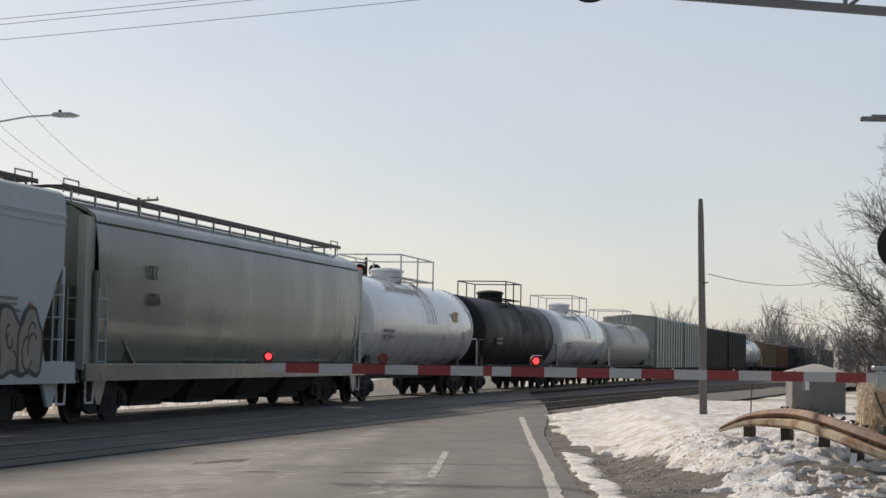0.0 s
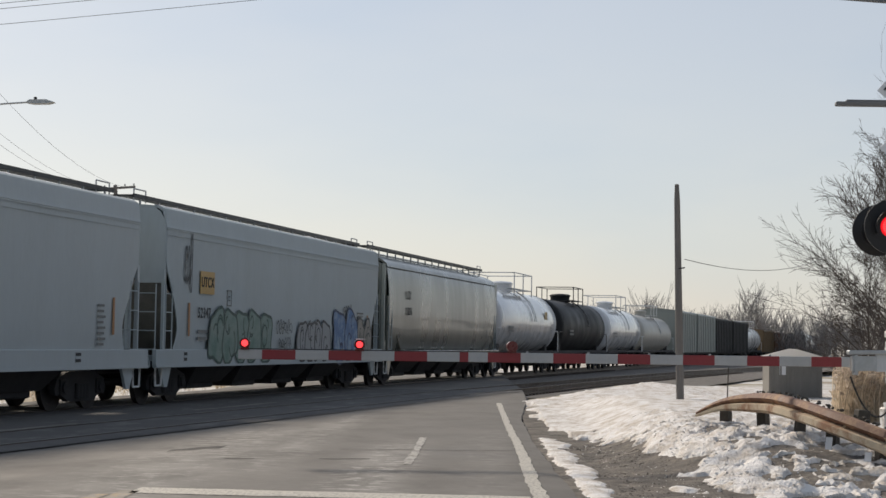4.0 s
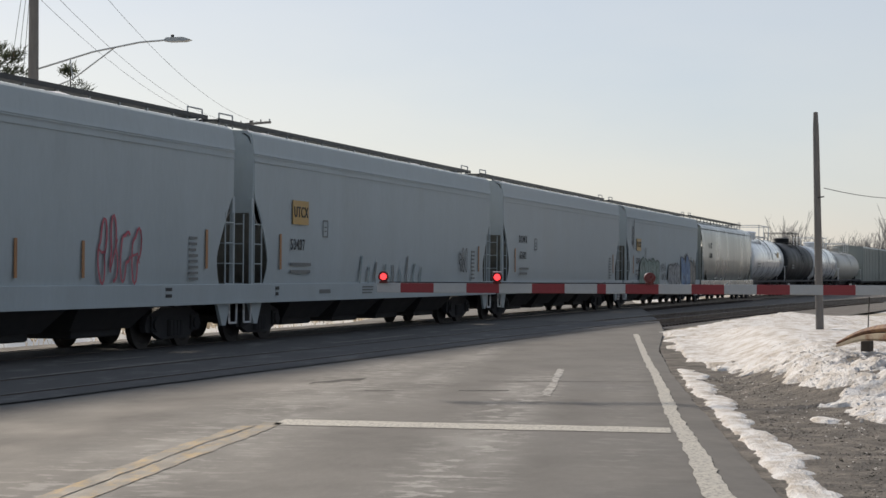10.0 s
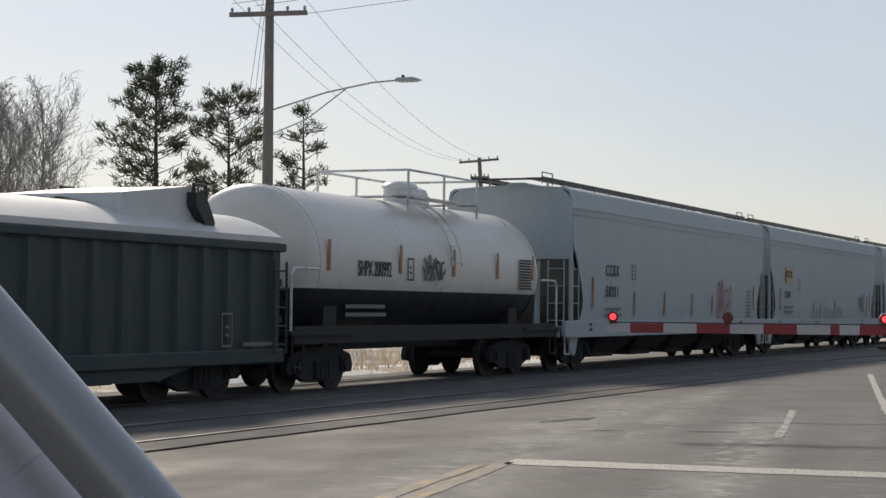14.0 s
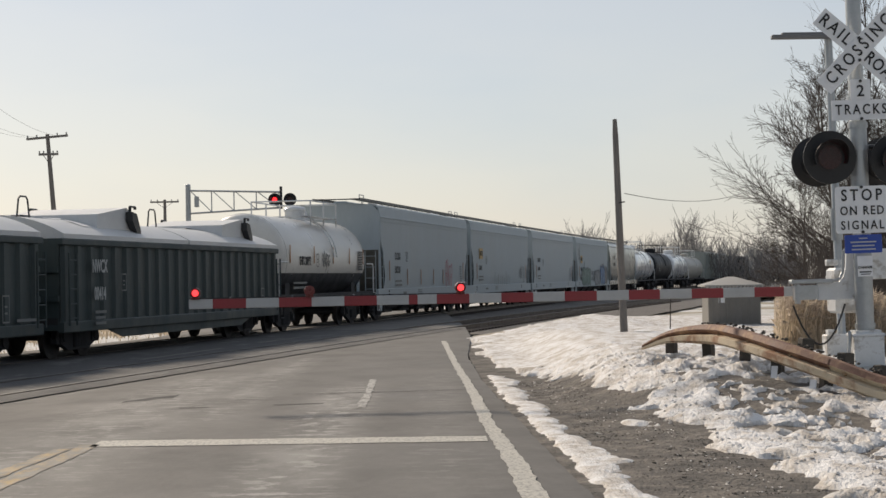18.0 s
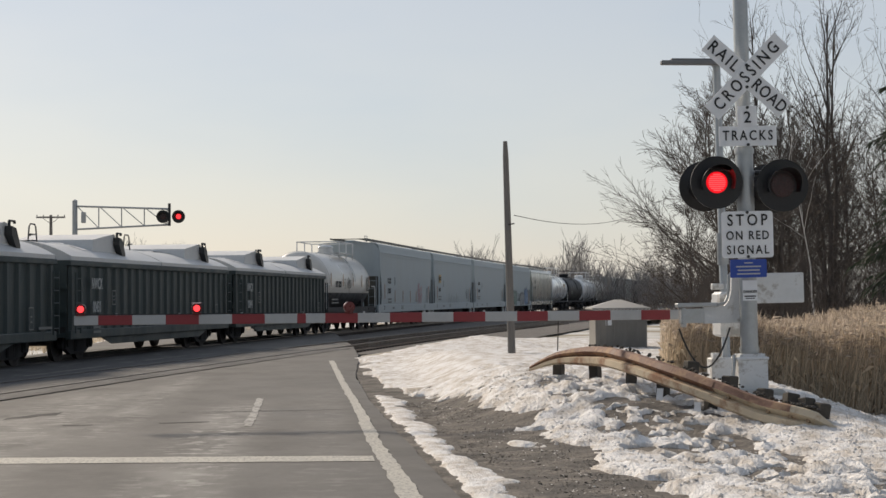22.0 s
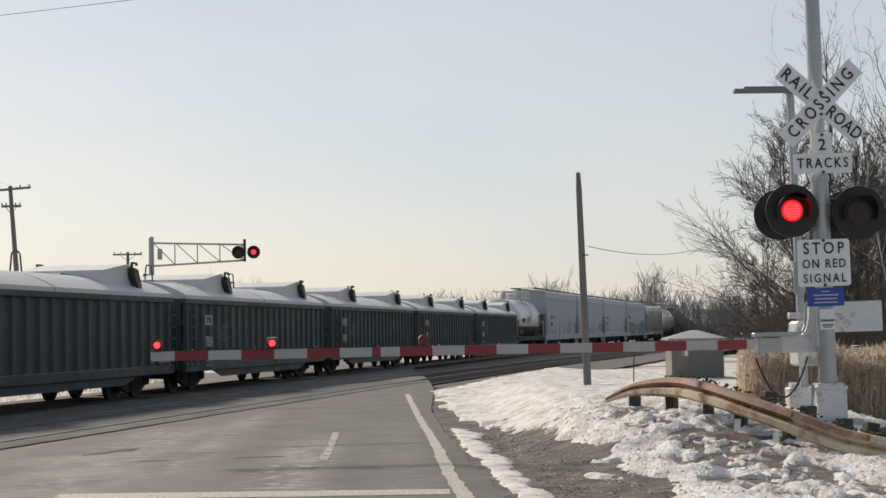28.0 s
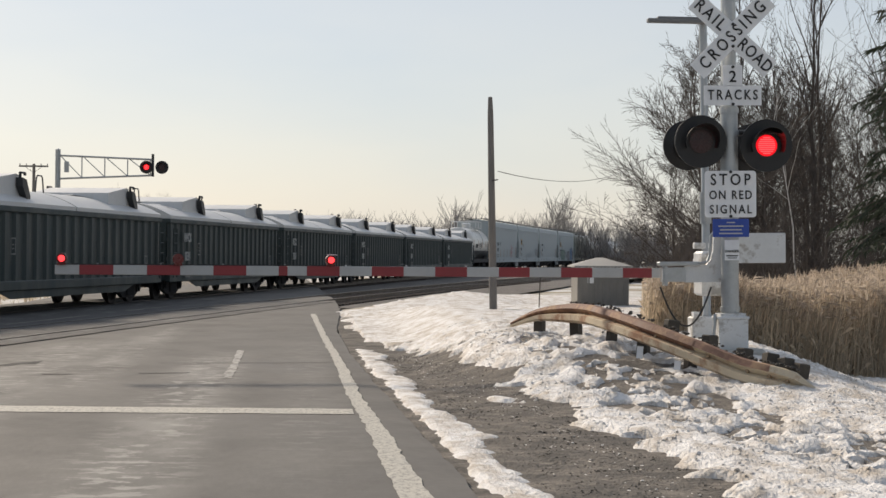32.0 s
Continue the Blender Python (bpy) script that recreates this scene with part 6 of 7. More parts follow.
# gate mechanism, counterweight, cable
part("gate_mechanism", G().box(-0.22, 0.2, 0.55, 1.0, 1.0, 1.55, ch=0.03), "white_metal", sig, "white gate machine housing")
part("gate_bracket", G().extrude([(-0.50, 1.175), (0.06, 1.175), (0.06, 1.86), (-0.14, 1.86), (-0.155, 1.56), (-0.19, 1.44), (-0.24, 1.385), (-0.50, 1.385)], 0.20, 0.26, axis="y"), "white_metal", sig, "white cranked arm support")
part("counterweight", G().box(0.20, 0.79, 0.42, 0.50, 1.40, 1.765, ch=0.01), "white_metal", sig, "scuffed white counterweight plate")
part("arm_clamp", G().box(-0.78, -0.50, 0.16, 0.30, 1.185, 1.355).box(-0.82, -0.32, 0.14, 0.32, 1.375, 1.425, ch=0.01).box(-0.76, -0.72, 0.15, 0.31, 1.14, 1.37), "galv", sig, "galvanised arm clamp")
part("conduit", G().path([(-0.21, -0.1, 0.80), (-0.215, -0.12, 0.72), (-0.25, -0.14, 0.40)], 0.024), "galv", sig)
part("conduit", G().path([(-0.14, 0.12, 1.80), (-0.20, 0.12, 1.74), (-0.215, 0.12, 1.50), (-0.25, 0.12, 1.42), (-0.34, 0.12, 1.40)], 0.018), "galv", sig)
part("cable", G().path([(-0.78 + 0.62 * t, 0.3, 1.12 - 1.9 * t * (1 - t) - 0.0 * t) for t in [i / 14 for i in range(15)]], 0.012, 5), "wire", sig, "hanging black cable")

# the gate arm: a tapered striped board from the clamp across the lane
ARM0, ARM1 = Vector((-2.99, 21.90, 1.250)), Vector((4.49, 22.62, 1.265))
ad = (ARM1 - ARM0)
arm_m = Matrix.Translation(ARM0) @ Matrix.Rotation(math.atan2(ad.y, ad.x), 4, "Z") @ Matrix.Rotation(-math.atan2(ad.z, ad.x), 4, "Y")
arm = thing("gate_arm", "lowered gate arm with red and white stripes and red lamps", "gate arm", arm_m)
RED = [(0.29, 0.70), (1.105, 1.51), (1.915, 2.32), (2.72, 2.83), (3.07, 3.48), (3.885, 4.29), (4.69, 5.10), (5.51, 5.91), (6.32, 6.73), (7.135, 7.52)]
cuts = [0.0] + [0.9824 * v for r in RED for v in r]
if cuts[-1] < ad.length:
    cuts.append(ad.length)
for k, (a, b) in enumerate(zip(cuts, cuts[1:])):
    red = k % 2 == 1
    h = 0.058 + 0.003 * a / 7
    part("red_stripe" if red else "white_stripe", G().box(a, b, -0.022, 0.022, -h, h, ch=0.006), "arm_red" if red else "arm_white", arm)
for k in range(10):
    part("arm_clip", cached("arm_clip", lambda: G().box(-0.012, 0.012, -0.01, 0.01, 0.056, 0.080), "galv"), None, arm, m=pose(0.5 + 0.75 * k, 0, 0))
part("lamp_wire", G().path([(0.1, -0.012, 0.068), (2.0, -0.012, 0.066), (3.3, -0.012, 0.068)], 0.007, 5), "wire", arm)
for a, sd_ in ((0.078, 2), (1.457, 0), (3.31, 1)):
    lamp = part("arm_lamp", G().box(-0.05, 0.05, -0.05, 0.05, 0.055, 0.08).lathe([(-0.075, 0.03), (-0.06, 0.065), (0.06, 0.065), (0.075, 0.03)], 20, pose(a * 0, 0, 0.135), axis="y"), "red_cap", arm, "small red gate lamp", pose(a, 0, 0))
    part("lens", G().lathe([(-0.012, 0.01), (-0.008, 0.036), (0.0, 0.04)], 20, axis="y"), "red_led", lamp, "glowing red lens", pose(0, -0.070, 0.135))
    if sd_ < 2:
        # Gate lamps get an added blade too, over a lens that stays lit.
        FLASH.append((part("flash_blade", G().lathe([(-0.006, 0.01), (-0.004, 0.066), (0.0, 0.066), (0.0, 0.01)], 20, pose(0, 0, -0.066), axis="y"), "red_cap", lamp, "added dark red blade that hides the glowing lens", pose(0, -0.084, 0.201)), sd_, 0.0, -0.084, 0.201))

# the cantilever over the lane
can = thing("signal_cantilever", "steel truss over the lane with red flashers", "signal cantilever", pose(0, MY, 0))
ZL, ZU, FALL = 5.785, 6.72, 0.068      # heights of the chords at the lamps, and their fall towards the mast


def chord_z(x, z):
    return z - FALL * (x - 0.6)


for name, x0, z in (("lower_chord", 0.30, ZL), ("upper_chord", 0.48, ZU)):
    part(name, G().extrude([(x0, chord_z(x0, z) - 0.05), (MX - 0.1, chord_z(MX - 0.1, z) - 0.05), (MX - 0.1, chord_z(MX - 0.1, z) + 0.05), (x0, chord_z(x0, z) + 0.05)], -0.04, 0.04, axis="y"), "dull_galv", can)
for k in range(5):
    x = 0.474 + 1.12 * k
    if x < MX - 0.1:
        part("strut", G().tube((x, 0, chord_z(x, ZL)), (x, 0, chord_z(x, ZU)), 0.028), "dull_galv", can)
    if k < 4:
        part("diagonal", G().tube((x, 0, chord_z(x, ZL)), (x + 1.12, 0, chord_z(x + 1.12, ZU)), 0.024), "dull_galv", can)
part("lamp_bracket", G().box(0.42, 0.53, -0.06, 0.06, ZL - 0.12, ZL + 0.8), "dark_steel", can)
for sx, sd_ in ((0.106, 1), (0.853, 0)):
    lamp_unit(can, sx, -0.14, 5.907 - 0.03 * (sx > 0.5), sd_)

# thin lighting pole behind the signal
lp = thing("light_pole", "slim grey pole with two flat lamp arms", "light pole", pose(5.12, 22.7, 0, 0, -1.35, 0))
part("pole", G().lathe([(0.68, 0.085), (0.76, 0.054), (4.48, 0.05), (4.49, 0.01)], 16, axis="z"), "galv", lp)
part("pole_base", G().box(-0.22, 0.10, -0.13, 0.13, 0.15, 0.72, ch=0.02).box(-0.20, -0.12, -0.15, 0.0, 0.70, 0.78), "white_metal", lp, "white box base")
for k in range(2):
    part("lamp_arm", G().box(-0.74 + 0.17 * k, 0.08, -0.05, 0.05, 0, 0.055, ch=0.01), "dull_galv", lp, "flat lamp arm", pose(0.0, -0.12 + 0.22 * k, 4.43 + 0.055 * k, 0, 1.5, 0))
for z in (1.62, 1.42):
    part("pole_clamp", G().box(-0.16, 0.05, -0.05, 0.05, z - 0.04, z + 0.04, ch=0.01), "white_metal", lp)
part("sleeve", G().lathe([(1.9, 0.057), (1.9, 0.075), (2.3, 0.075), (2.3, 0.057)], 16, axis="z"), "galv", lp)

# ---------------------------------------------------------------- guardrail
GR = [Vector(p) for p in GUARD]


def spline(pts, n):
    out = []
    for i in range(len(pts) - 1):
        p0, p1, p2, p3 = pts[max(0, i - 1)], pts[i], pts[i + 1], pts[min(len(pts) - 1, i + 2)]
        for k in range(n):
            t = k / n
            out.append(0.5 * ((2 * p1) + (p2 - p0) * t + (2 * p0 - 5 * p1 + 4 * p2 - p3) * t * t + (3 * p1 - p0 - 3 * p2 + p3) * t ** 3))
    return out + [pts[-1]]


grl = thing("guardrail", "bent rusty yellow guardrail sagging into the snow", "guardrail")


W_BEAM = [(-0.5, 0.0), (-0.42, 0.055), (-0.16, 0.075), (0.0, 0.0), (0.16, 0.075), (0.42, 0.055), (0.5, 0.0)]


def beam(pts, h, lean, prof=W_BEAM, ends=(0, 0)):
    """A corrugated beam along pts; ends: over how many points it narrows at its start and its end."""
    g = G()
    for i, p in enumerate(pts):
        d = (pts[min(i + 1, len(pts) - 1)] - pts[max(i - 1, 0)]).normalized()
        out = Vector((d.y, -d.x, 0)).normalized()
        if out.y > 0 or (out.x > 0.3):
            out = -out
        up = Vector((0, 0, 1)) * math.cos(lean) - out * math.sin(lean)
        nrm = out * math.cos(lean) + Vector((0, 0, 1)) * math.sin(lean)
        f = min([1.0] + [0.25 + 0.75 * k / n for k, n in ((i, ends[0]), (len(pts) - 1 - i, ends[1])) if n])
        for thick in (0.0, -0.006):
            for q, o in prof:
                g.v.append(tuple(p + up * (q * h * f) + nrm * (o * f + thick)))
    k = len(prof)
    for i in range(len(pts) - 1):
        for th in (0, 1):
            for j in range(k - 1):
                a = i * 2 * k + th * k + j
                g.f.append((a, a + 1, a + 1 + 2 * k, a + 2 * k))
        for j in (0, k - 1):
            a = i * 2 * k + j
            g.f.append((a, a + k, a + 3 * k, a + 2 * k))
    return g


gp = spline(GR, 7)
near_, far_ = gp[:36], [p + Vector((0, -0.008, 0.004)) for p in gp[35:]]
part("rail_beam", beam(near_, 0.275, radians(16), W_BEAM[:5], (8, 0)), "guard", grl, "corrugated beam, cream paint over rust")
part("beam_top", beam(near_[:20], 0.275, radians(16), W_BEAM[4:], (8, 0)), "guard", grl, "upper lip of the beam, cream paint")
part("beam_top", beam(near_[19:], 0.275, radians(16), W_BEAM[4:]), "rust_paint", grl, "upper lip of the beam, brown with rust")
part("rail_beam", beam(far_, 0.262, radians(16), W_BEAM[:4], (0, 12)), "guard", grl, "corrugated beam, cream paint over rust")
part("beam_top", beam(far_, 0.262, radians(16), W_BEAM[3:], (0, 12)), "rust_paint", grl, "upper corrugation, brown with rust")
for k in range(7):
    q = gp[12 + 7 * k]
    part("bolt", G().tube((0, 0.02, 0), (0, -0.045, 0), 0.020, seg=8), "rust", grl, "rusted bolt", pose(q.x, q.y, q.z + 0.005, -15, 0, -40))
part("lower_flap", beam([p + Vector((-0.16, -0.10, -0.13)) for p in gp[9:20]], 0.12, radians(45), ends=(4, 5)), "guard", grl, "torn lower flap of the beam")
rg = random.Random(3)
dirt = G()
for k in range(150):
    p = gp[rg.randrange(12, len(gp) - 12)]
    r = rg.uniform(0.012, 0.035)
    c = p + Vector((rg.uniform(0.03, 0.13), rg.uniform(0.02, 0.12), 0.135 + rg.uniform(-0.01, 0.015)))
    dirt.lathe([(-r * 0.5, r * 0.4), (0, r), (r * 0.5, r * 0.35)], 5, Matrix.Translation(c), axis="z")
tagged(part("dirt_crumbs", dirt, "wood_dark", grl, "clods of earth along the top", smooth=False), kind="stuff")
for k in range(8):
    i = 17 + int(k * (len(gp) - 22) / 7)
    p = gp[min(i, len(gp) - 2)]
    x, y = p.x + 0.22, p.y + 0.12
    z0 = terrain(x, y) - 0.25
    part("post", G().box(-0.055, 0.055, -0.065, 0.065, 0, max(0.15, p.z - 0.02 - z0), ch=0.015), "wood_dark", grl, "weathered timber post", pose(x, y, z0, rg.uniform(-4, 4), rg.uniform(-4, 4), rg.uniform(0, 60)))
for k in range(6):
    p = gp[16 + 5 * k]
    part("block", G().box(-0.075, 0.075, -0.06, 0.06, -0.11, 0.11, ch=0.012), "wood_dark", grl, "dark offset block", pose(p.x + 0.3, p.y + 0.25, p.z + 0.06 + rg.uniform(-0.03, 0.03), rg.uniform(-8, 8), rg.uniform(-12, 12), rg.uniform(0, 50)))
for k in range(5):
    p = gp[22 + 5 * k]
    part("reflector", G().box(-0.045, 0.045, -0.004, 0.004, -0.07, 0.07), "sign_white", grl, "small white reflector plate", pose(p.x - 0.03, p.y + 0.02, p.z - 0.235, -8, 0, -50))

# ---------------------------------------------------------------- post, cabinet, poles
PB = Vector((3.575, 34.2, 0.26))
wp = thing("wooden_post", "bare weathered wooden pole standing in the snow", "pole", pose(PB.x, PB.y, PB.z, 0, -1.37, 0))
part("pole", G().lathe([(0, 0.075), (2.0, 0.068), (3.9, 0.055), (4.21, 0.04), (4.22, 0.01)], 14, axis="z"), "pole_wood", wp)
part("hook", G().tube((0, -0.06, 2.62), (0.12, -0.06, 2.64), 0.012), "dark_steel", wp)
single("marker_stake", G().tube((0, 0, 0), (0.02, 0, 0.62), 0.012, seg=6), "wood_dark", "thin dark stake in the snow", "stake", pose(4.55, 35.0, 0.42))


def sag(a, b, drop, n=14):
    a, b = Vector(a), Vector(b)
    return [a.lerp(b, i / n) - Vector((0, 0, drop * 4 * (i / n) * (1 - i / n))) for i in range(n + 1)]


single("overhead_wire", G().path(sag((3.63, 34.15, 3.06), (11.2, 60, 4.6), 0.38), 0.008, 4), "wire", "thin slack wire from a wooden pole to the trees", "wire")

cab = thing("equipment_cabinet", "small grey equipment cabinet with pale hipped roof", "cabinet", pose(9.85, 60.0, -0.33))
part("wall", G().box(-0.86, 0.86, -0.7, 0.7, 0, 1.5, ch=0.02), "case_grey", cab)
for k in range(-3, 4):
    part("panel_rib", cached("cab_rib", lambda: G().box(-0.025, 0.025, -0.02, 0.02, 0, 1.45), "case_grey"), None, cab, m=pose(0.24 * k, -0.71, 0.02))
part("roof", G().add([(-0.98, -0.82, 1.47), (0.98, -0.82, 1.47), (0.98, 0.82, 1.47), (-0.98, 0.82, 1.47), (-0.12, 0, 1.74), (0.12, 0, 1.74), (-0.98, -0.82, 1.42), (0.98, -0.82, 1.42), (0.98, 0.82, 1.42), (-0.98, 0.82, 1.42)], [(0, 1, 5, 4), (2, 3, 4, 5), (1, 2, 5), (3, 0, 4), (6, 7, 1, 0), (7, 8, 2, 1), (8, 9, 3, 2), (9, 6, 0, 3), (9, 8, 7, 6)]), "roof_metal", cab, "pale hipped metal roof")
for k in range(16):
    part("eave_tab", cached("eave_tab", lambda: G().tube((0, 0, -0.06), (0, 0, 0.02), 0.05, seg=8), "roof_metal"), None, cab, m=pose(-0.9 + 0.12 * k, -0.82, 1.42))
part("notice", G().box(-0.1, 0.1, -0.006, 0.006, -0.16, 0.16), "sign_white", cab, "small white notice", pose(-0.42, -0.715, 1.05))


def utility_pole(x, y, height, arms, label, lamp=None, lean=0.0, width=2.5):
    p = thing("utility_pole", label, "utility pole", pose(x, y, -0.3, 0, lean, 0))
    part("pole", G().lathe([(0, 0.19), (height * 0.5, 0.165), (height, 0.12), (height + 0.02, 0.02)], 14, axis="z"), "pole_wood", p)
    for z, w, yaw in arms:
        arm_ = part("crossarm", G().box(-w / 2, w / 2, -0.06, 0.06, -0.07, 0.07), "pole_wood", p, m=pose(0, -0.14, z, 0, 0, yaw))
        for sx in (-0.47, -0.25, 0.25, 0.47):
            part("insulator", cached("insulator", lambda: G().lathe([(0.07, 0.02), (0.12, 0.05), (0.18, 0.05), (0.22, 0.03)], 10, axis="z"), "concrete"), None, arm_, m=pose(sx * w, 0, 0))
        for sx in (-1, 1) if z < 10.5 else ():
            part("brace", G().tube((sx * w * 0.28, 0, -0.05), (0, 0.02, -0.55), 0.02, seg=5), "dark_steel", arm_)
    if lamp:
        lx, ly, lz, z0 = lamp
        part("lamp_arm", G().path([(0, 0, z0), (lx * 0.45, ly * 0.45, lz - 0.28), (lx * 0.8, ly * 0.8, lz - 0.04), (lx, ly, lz)], 0.026).path([(0, 0, z0 - 0.75), (lx * 0.3, ly * 0.3, z0 - 0.3), (lx * 0.62, ly * 0.62, lz - 0.15)], 0.02).tube((lx * 0.3, ly * 0.3, z0 - 0.3), (lx * 0.28, ly * 0.28, z0 + 0.28), 0.02), "galv", p, "galvanised truss arm")
        hd = part("lamp_head", G().extrude([(-0.1, -0.03), (0.1, -0.06), (0.55, -0.05), (0.72, 0.0), (0.5, 0.07), (0.0, 0.06)], -0.16, 0.16, axis="y"), "galv", p, "flat street-lamp head", pose(lx, ly, lz))
        part("photocell", G().lathe([(0.05, 0.05), (0.15, 0.05), (0.16, 0.02)], 10, axis="z"), "dark_steel", hd, m=pose(0.15, 0, 0))
    return p


up1 = utility_pole(-17.85, 53.0, 13.0, [(10.75, 2.5, 0), (12.55, 2.2, 8)], "tall wooden utility pole with crossarms and a street lamp", lamp=(4.33, -0.8, 8.53, 7.75), lean=-0.1)
up2 = utility_pole(-22.95, 112, 11.25, [(11.05, 2.6, -5), (10.0, 1.3, 40)], "wooden utility pole with two crossarms", lean=-3.9)
up3 = utility_pole(-23.0, 156, 9.1, [(8.9, 2.45, 0)], "wooden utility pole far behind the train")
for sx, z in ((-1.15, 10.95), (-0.5, 10.95), (1.15, 10.95)):
    single("overhead_wire", G().path(sag((-17.9 + sx, 52.9, z), (-23.7 + sx, 112, 10.75), 1.2), 0.007, 4), "wire", "thin sagging power line", "wire", group="power lines")
for sx, z in ((-1.15, 10.80), (-0.4, 10.72), (1.15, 10.42)):
    single("overhead_wire", G().path(sag((-17.9 + sx, 52.9, z), (26 + sx, 46, z + 4.0), 0.25), 0.009, 4), "wire", "thin power line over the road", "wire", group="power lines")
for dx in (0, 0.5, 1.0):
    single("overhead_wire", G().path(sag((-17.9, 53.0, 12.2 - dx), (-20.8 + dx, 56, -0.3), 0.1), 0.009, 4), "wire", "steel guy wire of a utility pole", "wire", group="guy wires")

fc = thing("signal_cantilever", "steel truss with red flashers beyond the tracks", "signal cantilever", pose(0, 85, 0))
part("mast", G().lathe([(-0.4, 0.14), (6.15, 0.12), (6.2, 0.02)], 14, axis="z"), "galv", fc, m=pose(-11.45, 0, 0))
part("upper_chord", G().tube((-11.45, 0, 5.88), (-7.05, 0, 5.74), 0.045), "galv", fc)
part("lower_chord", G().tube((-11.45, 0, 4.80), (-7.05, 0, 5.01), 0.045), "galv", fc)
for k in range(4):
    x = -10.35 + 1.05 * k
    part("strut", G().tube((x, 0, 4.86 + 0.05 * k), (x, 0, 5.85 - 0.034 * k), 0.028), "galv", fc)
    part("diagonal", G().tube((x - 1.0, 0, 5.88 - 0.034 * k), (x, 0, 4.86 + 0.05 * k), 0.022), "galv", fc)
part("lamp_bracket", G().box(-7.15, -7.03, -0.06, 0.06, 4.95, 6.0), "dark_steel", fc)
part("control_box", G().box(-11.15, -10.95, -0.1, 0.1, 5.1, 5.6, ch=0.02), "galv", fc)
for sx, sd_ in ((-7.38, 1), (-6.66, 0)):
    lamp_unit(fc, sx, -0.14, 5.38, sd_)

# the standing vehicle's window pillar, just beside the lens
pillar = thing("window_pillar", "smooth silver-grey window pillar of a standing vehicle", "vehicle pillar")
part("pillar_trim", G().path([(-0.936, 1.581, 1.614), (-0.836, 1.609, 1.495), (-0.718, 1.642, 1.356), (-0.634, 1.665, 1.257), (-0.517, 1.697, 1.118), (0.30, 1.93, 0.14)], 0.038, 28), "vehicle", pillar, "rounded silver-grey trim")
part("pillar_panel", G().path([(-1.041, 1.62, 1.556), (-0.937, 1.648, 1.433), (-0.815, 1.682, 1.289), (-0.729, 1.706, 1.186), (-0.607, 1.74, 1.043), (0.22, 1.975, 0.055)], 0.060, 28), "vehicle_pale", pillar, "pale painted panel behind the trim")

# ---------------------------------------------------------------- trees and reeds


def bare_tree(seed, height, spread_, twig_r=0.005, density=1.0, trunk_r=None, upright=0.6, low=0.12):
    """Trunk and limbs in one mesh, fine twigs in another. Lower limbs are longer; twigs are long, thin and nearly straight."""
    rng = random.Random(seed)
    wood, twigs = G(), G()
    tr = trunk_r or height * 0.011

    def shoot(p, d, length, r, level):
        n = {1: 5, 2: 3, 3: 2, 4: 1}[level]
        q, dd = p, d.copy()
        for k in range(n):
            dd = (dd + Vector((rng.gauss(0, 0.09), rng.gauss(0, 0.09), rng.gauss(0.06 * upright, 0.05)))).normalized()
            nq = q + dd * (length / n)
            ra, rb = max(r * (1 - 0.8 * k / n), twig_r), max(r * (1 - 0.8 * (k + 1) / n), twig_r * 0.6)
            (wood if level < 2 else twigs).tube(q, nq, ra, rb, seg=4 if level == 1 else 3, cap=False)
            if level < 4:
                cnt = {1: (1, 2, 2), 2: (1, 2, 2), 3: (1, 1, 2)}[level]
                for _ in range(int(round(rng.choice(cnt) * density))):
                    a = rng.uniform(0, 2 * math.pi)
                    side = dd.orthogonal().normalized()
                    side = Matrix.Rotation(a, 3, dd) @ side
                    nd = (dd + side * rng.uniform(0.45, 0.95) + Vector((0, 0, 0.10 * upright))).normalized()
                    shoot(q.lerp(nq, rng.random()), nd, length * rng.uniform(0.30, 0.58), rb * 0.6, level + 1)
            q = nq
    top = Vector((rng.gauss(0, 0.03) * height, rng.gauss(0, 0.03) * height, height))
    pts = [Vector((0, 0, -0.3)).lerp(top, i / 7) + Vector((rng.gauss(0, 0.012), rng.gauss(0, 0.012), 0)) * height * (i > 0) for i in range(8)]
    for i in range(7):
        wood.tube(pts[i], pts[i + 1], tr * (1 - 0.85 * i / 7), max(0.01, tr * (1 - 0.85 * (i + 1) / 7)), seg=7, cap=False)
    limbs = int(17 * density)
    for k in range(limbs):
        f = low + (0.97 - low) * (k + rng.random()) / limbs
        p = pts[min(6, int(f * 7))].lerp(pts[min(7, int(f * 7) + 1)], f * 7 % 1)
        a = rng.uniform(0, 2 * math.pi)
        d = Vector((math.cos(a) * spread_, math.sin(a) * spread_, 0.35 + 0.75 * f * upright)).normalized()
        shoot(p, d, height * (0.46 - 0.30 * f) * rng.uniform(0.75, 1.2), tr * 0.42 * (1 - 0.6 * f), 1)
    return wood, twigs


def tree_thing(name, seed, height, spread_, label, mat_w="bark", mat_t="twig", **kw):
    t = thing(name, label, "tree", group="bare trees")
    w, g = bare_tree(seed, height, spread_, **kw)
    part("trunk", w, mat_w, t, smooth=True)
    part("crown", g, mat_t, t, "bare twigs", smooth=False)
    return t


protos = [tree_thing("bare_tree", 5, 8.6, 0.8, "leafless grey-brown tree with many fine twigs", density=1.15, twig_r=0.007, upright=0.8),
          tree_thing("bare_tree", 9, 7.4, 0.7, "tall leafless tree at the wood's edge", twig_r=0.007, upright=0.9, low=0.25),
          tree_thing("bare_tree", 14, 5.0, 1.0, "low bushy tree without leaves", density=1.15, twig_r=0.007, upright=0.7, low=0.05),
          tree_thing("bare_tree", 23, 8.6, 0.5, "tall slender tree without leaves", twig_r=0.007, upright=1.2, low=0.3)]
protos[0].matrix_basis = pose(13.3, 60, -0.4)
